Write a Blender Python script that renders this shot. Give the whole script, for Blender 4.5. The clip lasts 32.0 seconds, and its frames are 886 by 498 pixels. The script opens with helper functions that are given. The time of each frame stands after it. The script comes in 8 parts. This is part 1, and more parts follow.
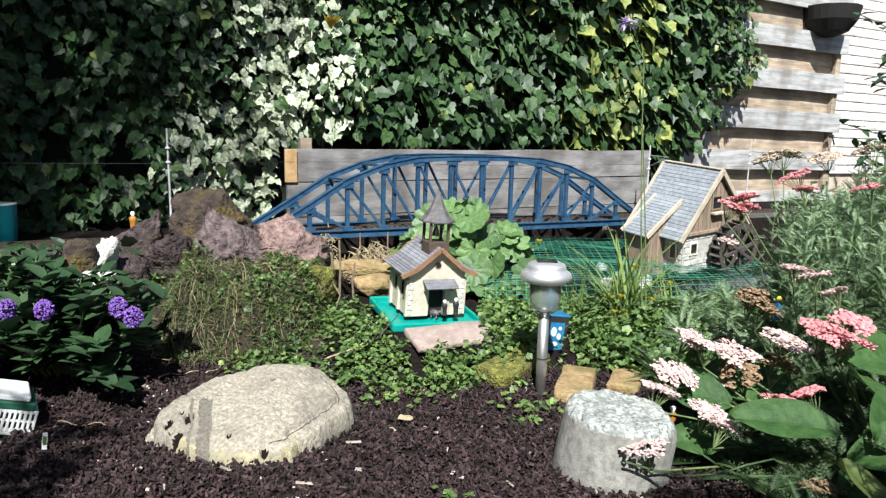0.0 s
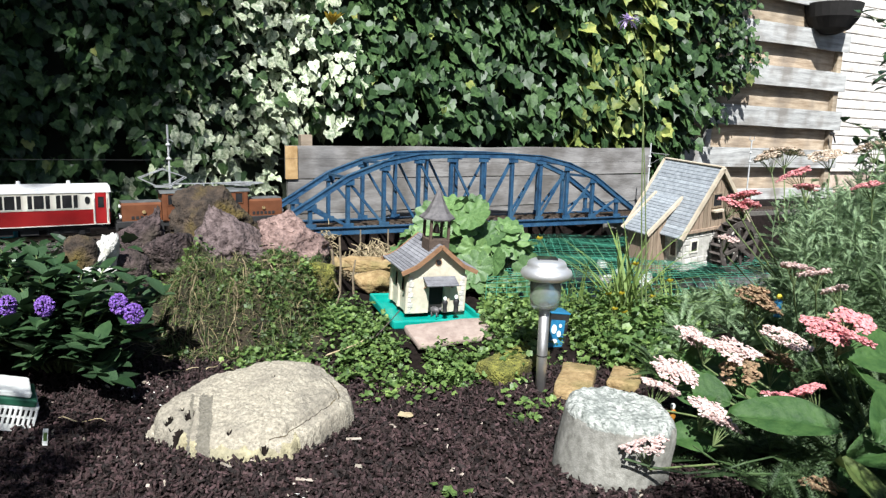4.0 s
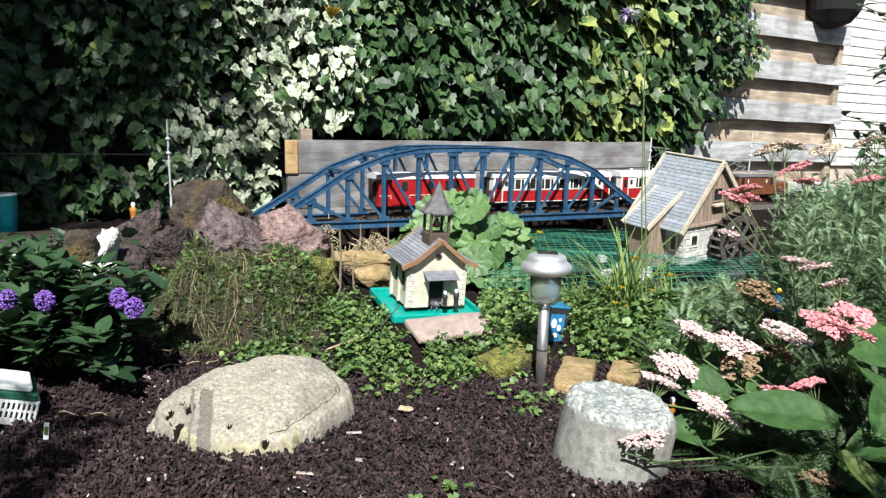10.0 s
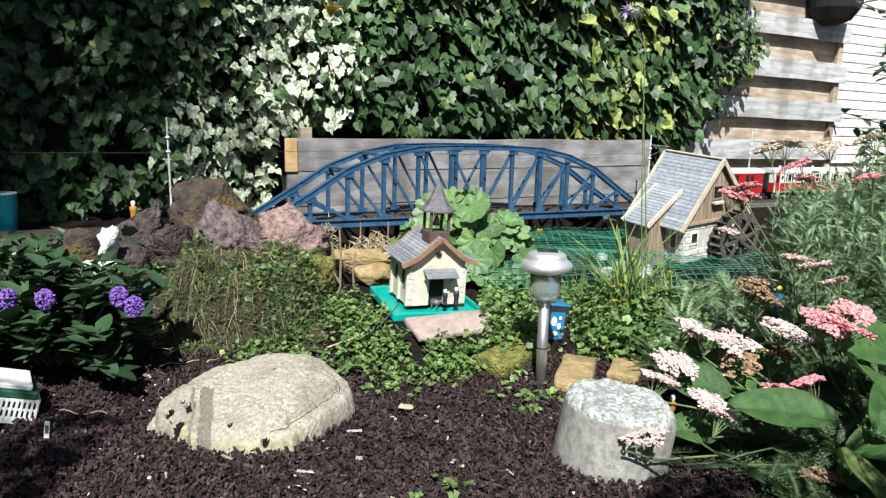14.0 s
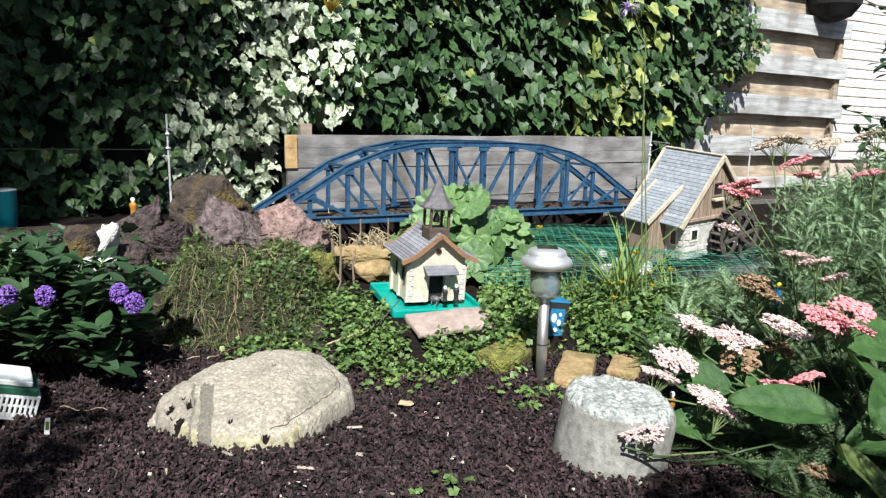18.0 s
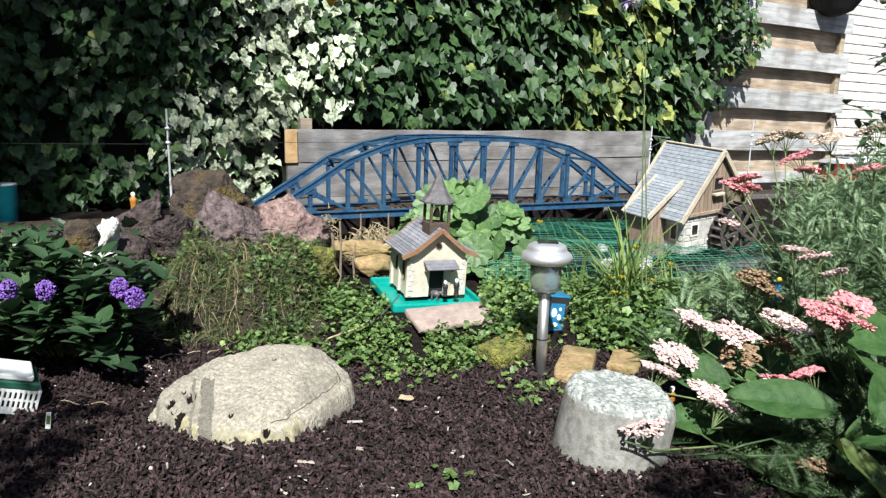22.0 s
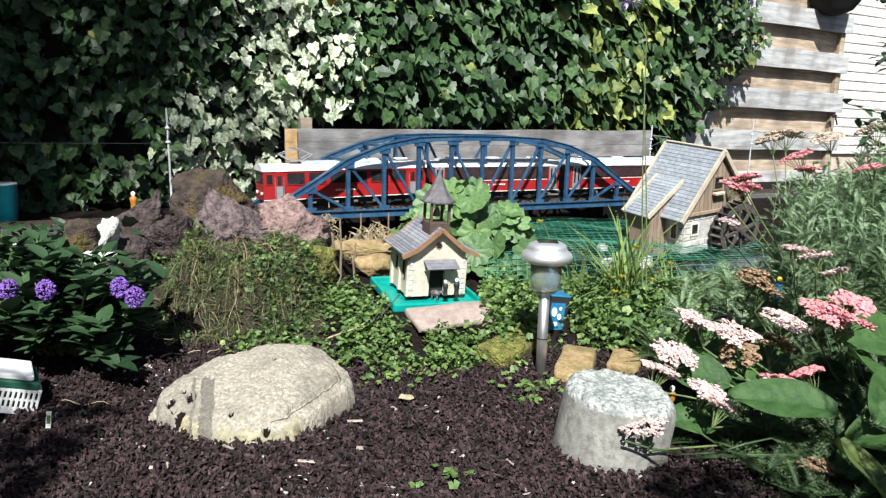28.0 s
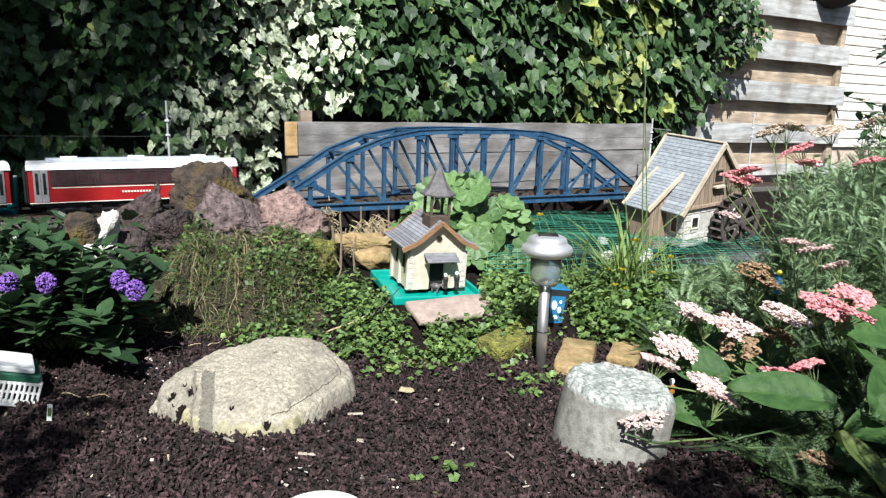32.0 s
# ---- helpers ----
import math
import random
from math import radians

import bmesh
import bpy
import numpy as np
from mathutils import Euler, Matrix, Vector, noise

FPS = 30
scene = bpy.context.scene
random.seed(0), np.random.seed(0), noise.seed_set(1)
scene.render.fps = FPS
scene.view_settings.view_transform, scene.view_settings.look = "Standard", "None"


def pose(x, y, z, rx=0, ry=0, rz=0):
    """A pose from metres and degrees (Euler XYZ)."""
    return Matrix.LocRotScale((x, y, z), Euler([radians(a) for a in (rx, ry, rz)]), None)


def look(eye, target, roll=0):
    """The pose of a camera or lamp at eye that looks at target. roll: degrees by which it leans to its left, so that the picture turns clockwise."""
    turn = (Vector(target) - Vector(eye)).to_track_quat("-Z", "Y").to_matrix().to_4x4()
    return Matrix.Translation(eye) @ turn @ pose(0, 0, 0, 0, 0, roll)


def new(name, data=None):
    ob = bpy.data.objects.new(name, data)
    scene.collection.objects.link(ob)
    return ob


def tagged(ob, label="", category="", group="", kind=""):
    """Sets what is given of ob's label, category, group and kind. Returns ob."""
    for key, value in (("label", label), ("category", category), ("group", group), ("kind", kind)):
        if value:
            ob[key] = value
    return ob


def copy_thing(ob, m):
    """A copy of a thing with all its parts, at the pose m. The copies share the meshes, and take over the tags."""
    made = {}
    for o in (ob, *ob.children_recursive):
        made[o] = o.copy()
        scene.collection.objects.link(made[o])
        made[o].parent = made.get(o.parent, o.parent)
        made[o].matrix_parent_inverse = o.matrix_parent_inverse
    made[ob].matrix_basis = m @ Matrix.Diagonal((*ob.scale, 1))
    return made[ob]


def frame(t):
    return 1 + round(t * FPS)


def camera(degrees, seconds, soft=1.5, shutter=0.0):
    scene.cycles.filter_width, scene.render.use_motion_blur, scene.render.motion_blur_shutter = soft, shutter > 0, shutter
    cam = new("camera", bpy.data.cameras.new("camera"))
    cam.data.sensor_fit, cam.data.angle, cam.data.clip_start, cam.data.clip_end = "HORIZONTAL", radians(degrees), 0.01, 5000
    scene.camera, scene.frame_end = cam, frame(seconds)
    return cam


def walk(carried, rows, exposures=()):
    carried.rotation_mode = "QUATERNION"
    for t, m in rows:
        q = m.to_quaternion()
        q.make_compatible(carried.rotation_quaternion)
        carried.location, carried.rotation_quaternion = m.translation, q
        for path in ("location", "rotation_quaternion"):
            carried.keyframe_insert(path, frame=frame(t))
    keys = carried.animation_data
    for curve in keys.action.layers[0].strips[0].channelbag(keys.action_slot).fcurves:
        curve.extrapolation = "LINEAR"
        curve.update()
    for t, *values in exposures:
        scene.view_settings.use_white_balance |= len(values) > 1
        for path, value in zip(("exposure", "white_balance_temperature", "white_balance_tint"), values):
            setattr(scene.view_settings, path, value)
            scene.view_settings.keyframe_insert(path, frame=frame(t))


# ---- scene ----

# camera on a low stand in the flower bed; it only nods
EYE = (0.0, 0.0, 0.6)
cam = camera(64.0, 32.0, soft=1.3)
NODS = [  # seconds, tilt, lean, turn in degrees
    (0, 80.743, 1.679, -0.012), (0.5, 80.883, 1.671, -0.002), (1, 81.198, 1.694, -0.001), (1.5, 81.411, 1.706, -0.008),
    (2, 80.154, 1.725, -0.007), (2.5, 80.920, 1.774, 0.008), (3, 80.245, 1.759, -0.001), (3.5, 80.559, 1.791, 0.011),
    (5.5, 80.208, 1.749, -0.001), (6, 80.106, 1.715, -0.003), (6.5, 79.544, 1.747, -0.001), (7, 80.118, 1.728, 0.004),
    (7.5, 80.000, 1.777, 0.009), (8, 79.879, 1.763, 0.007), (8.5, 79.879, 1.763, 0.007), (9, 79.939, 1.756, 0.008),
    (9.5, 80.150, 1.790, 0.012), (10, 80.048, 1.775, 0.006), (10.5, 79.492, 1.710, -0.006), (11, 79.500, 1.693, -0.011),
    (11.5, 79.511, 1.705, -0.011), (12, 79.366, 1.703, -0.009), (12.5, 79.309, 1.726, -0.005), (13, 79.700, 1.696, -0.006),
    (13.5, 79.827, 1.718, -0.003), (14, 79.900, 1.699, -0.000), (14.5, 79.829, 1.682, -0.002), (16.5, 79.567, 1.693, -0.009),
    (17, 79.634, 1.695, -0.008), (17.5, 79.728, 1.727, -0.006), (18, 79.627, 1.701, -0.008), (18.5, 79.499, 1.705, -0.005),
    (19, 79.180, 1.751, 0.003), (19.5, 79.298, 1.706, -0.005), (20, 79.124, 1.691, -0.003), (20.5, 79.061, 1.710, 0.002),
    (21, 79.280, 1.707, 0.001), (21.5, 79.391, 1.684, -0.007), (22, 79.201, 1.717, -0.002), (22.5, 79.048, 1.722, 0.000),
    (23, 78.775, 1.717, 0.006), (23.5, 78.740, 1.720, 0.004), (24, 78.716, 1.729, -0.005), (24.5, 78.687, 1.686, -0.002),
    (25, 78.687, 1.686, -0.002), (25.5, 78.685, 1.704, 0.010), (27.5, 79.298, 1.712, 0.001), (28, 79.153, 1.706, 0.005),
    (28.5, 78.947, 1.716, -0.002), (29, 79.114, 1.736, 0.001), (29.5, 79.158, 1.729, 0.003), (30, 79.220, 1.695, 0.000),
    (30.5, 79.085, 1.703, 0.003), (31, 78.787, 1.725, -0.001), (31.5, 78.538, 1.728, 0.004), (32, 78.605, 1.724, 0.000),
]
walk(cam, [(t, pose(*EYE, rx, 0, rz) @ pose(0, 0, 0, 0, 0, lean)) for t, rx, lean, rz in NODS], exposures=[(0, 0.9, 6300, 10), (32, 0.9, 6300, 10)])

# ---- light: sky and one sun, high over the viewer's shoulder ----
SUN_EL, SUN_AZ = 48.0, 181.0  # degrees; azimuth clockwise from +y
world = bpy.data.worlds.new("sky")
scene.world = world
world.use_nodes = True
wn = world.node_tree.nodes
sky = wn.new("ShaderNodeTexSky")
sky.sky_type = 'NISHITA'
sky.sun_disc = False
sky.sun_elevation = radians(SUN_EL)
sky.sun_rotation = radians(SUN_AZ)
wn["Background"].inputs[1].default_value = 0.050
world.node_tree.links.new(sky.outputs[0], wn["Background"].inputs[0])
sun_data = bpy.data.lights.new("sun", 'SUN')
sun_data.energy = 5.0
sun_data.angle = radians(0.9)
sun_data.color = (0.985, 0.98, 0.95)
sun = new("sun", sun_data)
_el, _az = radians(SUN_EL), radians(SUN_AZ)
sun.matrix_basis = look((6 * math.sin(_az) * math.cos(_el), 6 * math.cos(_az) * math.cos(_el), 6 * math.sin(_el)), (0, 0, 0))


# ---- materials ----
def mat(name, c1, c2=None, rough=0.7, metal=0.0, scale=20.0, bump=0.0, bscale=120.0, stain=None, stain_scale=4.0, stain_amt=0.5,
        per='', vary=0.0, spec=0.5, trans=0.0, stretch=None, relief=0.004):
    """Two-tone noise colour, a larger stain, fine relief; per: 'object' or 'island' varies the tone piece by piece."""
    m = bpy.data.materials.new(name)
    m.use_nodes = True
    n, l = m.node_tree.nodes, m.node_tree.links
    b = n["Principled BSDF"]
    b.inputs["Roughness"].default_value = rough
    b.inputs["Metallic"].default_value = metal
    b.inputs["Specular IOR Level"].default_value = spec
    tc = n.new("ShaderNodeTexCoord")
    vec = tc.outputs["Object"]
    if stretch:
        mp = n.new("ShaderNodeMapping")
        mp.inputs["Scale"].default_value = stretch
        l.new(vec, mp.inputs[0])
        vec = mp.outputs[0]
    nz = n.new("ShaderNodeTexNoise")
    nz.inputs["Scale"].default_value = scale
    nz.inputs["Detail"].default_value = 6
    nz.inputs["Roughness"].default_value = 0.65
    l.new(vec, nz.inputs["Vector"])
    rmp = n.new("ShaderNodeValToRGB")
    rmp.color_ramp.elements[0].position, rmp.color_ramp.elements[1].position = 0.35, 0.65
    rmp.color_ramp.elements[0].color = (*c1, 1)
    rmp.color_ramp.elements[1].color = (*(c2 or c1), 1)
    l.new(nz.outputs["Fac"], rmp.inputs[0])
    col = rmp.outputs[0]
    if stain:
        n2 = n.new("ShaderNodeTexNoise")
        n2.inputs["Scale"].default_value = stain_scale
        n2.inputs["Detail"].default_value = 4
        l.new(tc.outputs["Object"], n2.inputs["Vector"])
        r2 = n.new("ShaderNodeValToRGB")
        r2.color_ramp.elements[0].position, r2.color_ramp.elements[1].position = 0.48, 0.66
        l.new(n2.outputs["Fac"], r2.inputs[0])
        mul = n.new("ShaderNodeMath")
        mul.operation = 'MULTIPLY'
        mul.inputs[1].default_value = stain_amt
        l.new(r2.outputs[0], mul.inputs[0])
        mx = n.new("ShaderNodeMix")
        mx.data_type = 'RGBA'
        l.new(mul.outputs[0], mx.inputs[0])
        l.new(col, mx.inputs[6])
        mx.inputs[7].default_value = (*stain, 1)
        col = mx.outputs[2]
    if per:
        src = n.new("ShaderNodeObjectInfo").outputs["Random"] if per == 'object' else n.new("ShaderNodeNewGeometry").outputs["Random Per Island"]
        hsv = n.new("ShaderNodeHueSaturation")
        mr = n.new("ShaderNodeMapRange")
        mr.inputs["To Min"].default_value, mr.inputs["To Max"].default_value = 1 - vary, 1 + vary
        l.new(src, mr.inputs[0])
        l.new(mr.outputs[0], hsv.inputs["Value"])
        mh = n.new("ShaderNodeMapRange")
        mh.inputs["To Min"].default_value, mh.inputs["To Max"].default_value = 0.5 + 0.03 * vary, 0.5 - 0.03 * vary
        l.new(src, mh.inputs[0])
        l.new(mh.outputs[0], hsv.inputs["Hue"])
        l.new(col, hsv.inputs["Color"])
        col = hsv.outputs[0]
    l.new(col, b.inputs["Base Color"])
    if bump:
        n3 = n.new("ShaderNodeTexNoise")
        n3.inputs["Scale"].default_value = bscale
        n3.inputs["Detail"].default_value = 5
        l.new(vec, n3.inputs["Vector"])
        bp = n.new("ShaderNodeBump")
        bp.inputs["Strength"].default_value = bump
        bp.inputs["Distance"].default_value = relief
        l.new(n3.outputs["Fac"], bp.inputs["Height"])
        l.new(bp.outputs[0], b.inputs["Normal"])
    if trans:
        tr = n.new("ShaderNodeBsdfTranslucent")
        l.new(col, tr.inputs["Color"])
        ms = n.new("ShaderNodeMixShader")
        ms.inputs[0].default_value = trans
        l.new(b.outputs[0], ms.inputs[1])
        l.new(tr.outputs[0], ms.inputs[2])
        l.new(ms.outputs[0], n["Material Output"].inputs[0])
    return m


SOIL = mat("bark_soil", (0.005, 0.004, 0.003), (0.016, 0.011, 0.010), 0.95, spec=0.1, scale=60, bump=0.8, bscale=160, stain=(0.012, 0.009, 0.008), stain_scale=5)
CHIP = mat("bark_chip", (0.007, 0.0045, 0.0045), (0.062, 0.038, 0.036), 0.75, spec=0.3, scale=70, bump=0.5, bscale=300, per='island', vary=0.75)
STONE_ALGAE = mat("yellow_algae_on_limestone", (0.20, 0.175, 0.10), (0.47, 0.42, 0.27), 0.95, scale=60, bump=1.0, bscale=300, relief=0.004, stain=(0.30, 0.28, 0.20), stain_scale=20, stain_amt=0.7)
STONE_DULL = mat("dull_limestone", (0.12, 0.11, 0.085), (0.22, 0.20, 0.16), 0.95, scale=150, bump=1.0, bscale=300, relief=0.004)
# the broad grey stain is mottling that also stands in for dappled shade
STONE_PALE = mat("pale_limestone", (0.22, 0.195, 0.15), (0.47, 0.425, 0.335), 0.95, scale=150, bump=1.0, bscale=300, relief=0.004, stain=(0.155, 0.14, 0.115), stain_scale=6, stain_amt=0.85)
CONCRETE = mat("grey_concrete", (0.20, 0.195, 0.17), (0.33, 0.32, 0.285), 0.95, scale=60, bump=0.7, bscale=320, relief=0.002, stain=(0.13, 0.125, 0.105), stain_scale=70, stain_amt=0.6)
LICHEN = mat("lichened_concrete_top", (0.10, 0.115, 0.10), (0.56, 0.575, 0.53), 0.95, scale=130, bump=0.9, bscale=200, relief=0.003, stain=(0.15, 0.165, 0.15), stain_scale=26, stain_amt=0.7)
LAVA = mat("lava_rock", (0.020, 0.013, 0.013), (0.112, 0.078, 0.076), 0.95, scale=46, bump=1.0, bscale=80, relief=0.022, stain=(0.045, 0.036, 0.022), stain_scale=9, stain_amt=0.7)
LAVA_GREY = mat("grey_purple_lava_rock", (0.05, 0.034, 0.033), (0.22, 0.165, 0.16), 0.95, scale=46, bump=1.0, bscale=80, relief=0.022, stain=(0.07, 0.048, 0.042), stain_scale=9, stain_amt=0.7)
LAVA_PINK = mat("pink_lava_rock", (0.11, 0.065, 0.057), (0.40, 0.275, 0.24), 0.95, scale=40, bump=1.0, bscale=80, relief=0.022, stain=(0.10, 0.065, 0.06), stain_scale=11, stain_amt=0.7)
MOSSY = mat("hanging_moss", (0.09, 0.10, 0.018), (0.33, 0.32, 0.065), 1.0, scale=60, bump=1.0, bscale=150, relief=0.02, stain=(0.06, 0.04, 0.022), stain_scale=12, stain_amt=0.7)
MOSSROCK = mat("mossy_rock", (0.022, 0.016, 0.012), (0.085, 0.06, 0.042), 0.95, scale=34, bump=1.0, bscale=95, relief=0.018, stain=(0.12, 0.085, 0.016), stain_scale=9, stain_amt=0.9)
SANDSTONE = mat("yellow_sandstone", (0.22, 0.145, 0.06), (0.42, 0.30, 0.15), 0.9, scale=35, bump=0.8, bscale=120, relief=0.008, stain=(0.12, 0.11, 0.03), stain_scale=12, stain_amt=0.6)
WHITE_STONE = mat("white_stone", (0.46, 0.45, 0.41), (0.78, 0.77, 0.73), 0.85, scale=45, bump=1.0, bscale=130, relief=0.008, stain=(0.26, 0.25, 0.19), stain_scale=24, stain_amt=0.8)
BLUE = mat("blue_bridge_paint", (0.012, 0.042, 0.095), (0.030, 0.092, 0.175), 0.42, scale=40, bump=0.12, stain=(0.05, 0.11, 0.17), stain_scale=9, stain_amt=0.6)
TRACKBROWN = mat("track_brown", (0.06, 0.045, 0.04), (0.10, 0.08, 0.07), 0.8, scale=60, bump=0.3)
RAIL = mat("brass_rail", (0.16, 0.12, 0.09), (0.28, 0.22, 0.17), 0.4, metal=0.8, scale=60)
BALLAST = mat("grey_ballast", (0.06, 0.055, 0.05), (0.16, 0.15, 0.13), 0.95, scale=150, bump=1.0, bscale=200)
GREYWOOD = mat("weathered_grey_board", (0.30, 0.30, 0.29), (0.58, 0.58, 0.56), 0.9, scale=9, bump=0.5, bscale=40, stain=(0.19, 0.165, 0.14), stain_scale=5, stain_amt=0.7, per='object', vary=0.12, stretch=(0.5, 3, 4.5))
TANFRESH = mat("fresh_tan_end_grain", (0.36, 0.22, 0.09), (0.52, 0.35, 0.17), 0.85, scale=30, bump=0.3)
TANWOOD = mat("tan_board", (0.27, 0.20, 0.13), (0.55, 0.45, 0.335), 0.9, scale=9, bump=0.4, bscale=40, stain=(0.17, 0.14, 0.11), stain_scale=4, stain_amt=0.7, per='object', vary=0.12, stretch=(0.5, 3, 4.5))
DARK = mat("ivy_gap_shade", (0.010, 0.014, 0.008), (0.02, 0.026, 0.014), 1.0, scale=12)
IVY = mat("ivy_leaf", (0.018, 0.042, 0.014), (0.066, 0.125, 0.044), 0.46, scale=55, per='island', vary=0.6, trans=0.12, spec=0.32)
IVY_VAR = mat("variegated_ivy_leaf", (0.11, 0.18, 0.08), (0.68, 0.71, 0.52), 0.45, scale=75, per='island', vary=0.3, trans=0.15)
IVY_YEL = mat("yellowing_ivy_leaf", (0.07, 0.13, 0.028), (0.29, 0.315, 0.085), 0.5, scale=25, per='island', vary=0.45, trans=0.2)
RED = mat("red_coach_paint", (0.29, 0.010, 0.012), (0.36, 0.016, 0.016), 0.35, scale=20, stain=(0.3, 0.03, 0.03), stain_scale=8, stain_amt=0.3)
CREAM = mat("cream_coach_paint", (0.70, 0.66, 0.56), (0.78, 0.75, 0.66), 0.4, scale=20)
ROOFW = mat("pale_grey_coach_roof", (0.60, 0.60, 0.60), (0.70, 0.70, 0.70), 0.5, scale=30)
LOCO = mat("brown_loco_paint", (0.115, 0.040, 0.017), (0.16, 0.06, 0.026), 0.45, scale=30)
ROOFB = mat("blue_grey_roof_panel", (0.36, 0.40, 0.45), (0.50, 0.54, 0.58), 0.5, scale=30)
BROWNBAND = mat("dark_brown_band", (0.035, 0.018, 0.020), (0.06, 0.034, 0.036), 0.25, scale=30)
LOCOROOF = mat("dark_grey_roof", (0.07, 0.075, 0.075), (0.13, 0.135, 0.135), 0.6, scale=40)
BLACK = mat("black_underframe", (0.012, 0.012, 0.013), (0.025, 0.024, 0.024), 0.6, scale=40)
GLASSD = mat("dark_coach_window", (0.012, 0.013, 0.014), (0.03, 0.03, 0.032), 0.08, scale=30)
STEEL = mat("brushed_steel", (0.74, 0.74, 0.73), (0.84, 0.84, 0.83), 0.42, metal=0.75, scale=30)
SILVER = mat("silver_grey_metal", (0.42, 0.43, 0.44), (0.55, 0.56, 0.57), 0.4, metal=0.6, scale=60)
SLATE = mat("grey_slate_roof", (0.15, 0.15, 0.165), (0.25, 0.25, 0.27), 0.7, scale=50, bump=0.2, per='object', vary=0.2)
PLASTER = mat("cream_plaster", (0.50, 0.455, 0.345), (0.63, 0.585, 0.465), 0.8, scale=40, bump=0.25, stain=(0.42, 0.37, 0.28), stain_scale=18, stain_amt=0.5)
BARGE = mat("brown_wood_trim", (0.20, 0.105, 0.055), (0.30, 0.17, 0.09), 0.7, scale=40, bump=0.2)
TEAL = mat("teal_plastic", (0.0, 0.24, 0.19), (0.01, 0.32, 0.26), 0.35, scale=20)
PINKSLAB = mat("pinkish_slab", (0.26, 0.195, 0.165), (0.38, 0.30, 0.255), 0.9, scale=40, bump=0.4)
LEAF = mat("groundcover_leaf", (0.055, 0.115, 0.028), (0.19, 0.285, 0.08), 0.5, scale=40, per='island', vary=0.4, trans=0.25)
LEAF_BIG = mat("pond_edge_leaf", (0.045, 0.10, 0.026), (0.12, 0.205, 0.06), 0.5, scale=20, per='island', vary=0.25, trans=0.25)
LEAF_DARK = mat("dark_shrub_leaf", (0.02, 0.048, 0.02), (0.045, 0.09, 0.035), 0.35, scale=30, per='island', vary=0.4, trans=0.1)
# darker copy of the feathery leaf; low foliage's shade is in its colour
LEAF_FEATHER_SHADED = mat("shaded_feathery_leaf", (0.026, 0.058, 0.018), (0.075, 0.125, 0.046), 0.6, scale=30, per='island', vary=0.35, trans=0.2)
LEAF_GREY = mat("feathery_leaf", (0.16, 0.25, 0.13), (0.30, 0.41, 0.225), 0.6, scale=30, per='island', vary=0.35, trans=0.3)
GRASS = mat("grass_blade", (0.10, 0.17, 0.04), (0.22, 0.30, 0.09), 0.5, scale=30, per='island', vary=0.4, trans=0.25)
STRAW = mat("dry_root", (0.26, 0.20, 0.11), (0.42, 0.35, 0.22), 0.9, scale=40, per='island', vary=0.4)
# dark soil tone, also standing in for shade in the turf's hollows
MOSS = mat("moss_turf", (0.012, 0.011, 0.006), (0.040, 0.036, 0.016), 1.0, scale=45, bump=1.0, bscale=130, relief=0.012, stain=(0.05, 0.036, 0.02), stain_scale=9, stain_amt=0.8)
NETGREEN = mat("green_net", (0.04, 0.22, 0.14), (0.09, 0.35, 0.23), 0.5, scale=30)
PINK_PALE = mat("pale_pink_floret", (0.54, 0.36, 0.33), (0.76, 0.62, 0.57), 0.7, scale=120, per='island', vary=0.2, trans=0.15)
PINK_DEEP = mat("deep_pink_floret", (0.52, 0.15, 0.17), (0.76, 0.38, 0.37), 0.7, scale=120, per='island', vary=0.2, trans=0.15)
DEADHEAD = mat("brown_seed_head", (0.15, 0.095, 0.05), (0.33, 0.225, 0.13), 0.9, scale=90, per='island', vary=0.35)
PURPLE = mat("purple_floret", (0.13, 0.045, 0.34), (0.33, 0.17, 0.58), 0.6, scale=120, per='island', vary=0.3, trans=0.2)
LILAC = mat("lilac_petal", (0.58, 0.46, 0.74), (0.74, 0.62, 0.84), 0.6, scale=60, trans=0.3)
YELLOW = mat("yellow_petal", (0.70, 0.52, 0.03), (0.82, 0.66, 0.08), 0.6, scale=60, trans=0.2)
STEM = mat("green_stem", (0.09, 0.13, 0.045), (0.16, 0.21, 0.08), 0.6, scale=60)
BROAD = mat("broad_leaf", (0.026, 0.070, 0.018), (0.060, 0.125, 0.034), 0.62, scale=40, bump=0.5, bscale=160, spec=0.3, per='object', vary=0.2, trans=0.2)
WATER = mat("dark_pond_water", (0.006, 0.012, 0.010), (0.010, 0.018, 0.014), 0.06, scale=5)
SCREENWOOD = mat("old_grey_screen_board", (0.14, 0.132, 0.125), (0.27, 0.26, 0.25), 0.9, scale=8, bump=0.5, bscale=40, stain=(0.09, 0.08, 0.07), stain_scale=5, stain_amt=0.75, per='object', vary=0.12, stretch=(0.8, 3, 3.2))
STAKE = mat("dull_steel_tube", (0.42, 0.41, 0.40), (0.56, 0.55, 0.54), 0.42, metal=0.85, scale=30)
DARKWOOD = mat("dark_turret_wood", (0.05, 0.035, 0.026), (0.11, 0.075, 0.055), 0.75, scale=60, bump=0.2)
FADED = mat("faded_cream_head", (0.36, 0.27, 0.19), (0.60, 0.50, 0.40), 0.9, scale=90, per='island', vary=0.3)
DRYWOOD = mat("grey_brown_dry_stalk", (0.13, 0.10, 0.065), (0.26, 0.205, 0.14), 0.9, scale=60, bump=0.3)


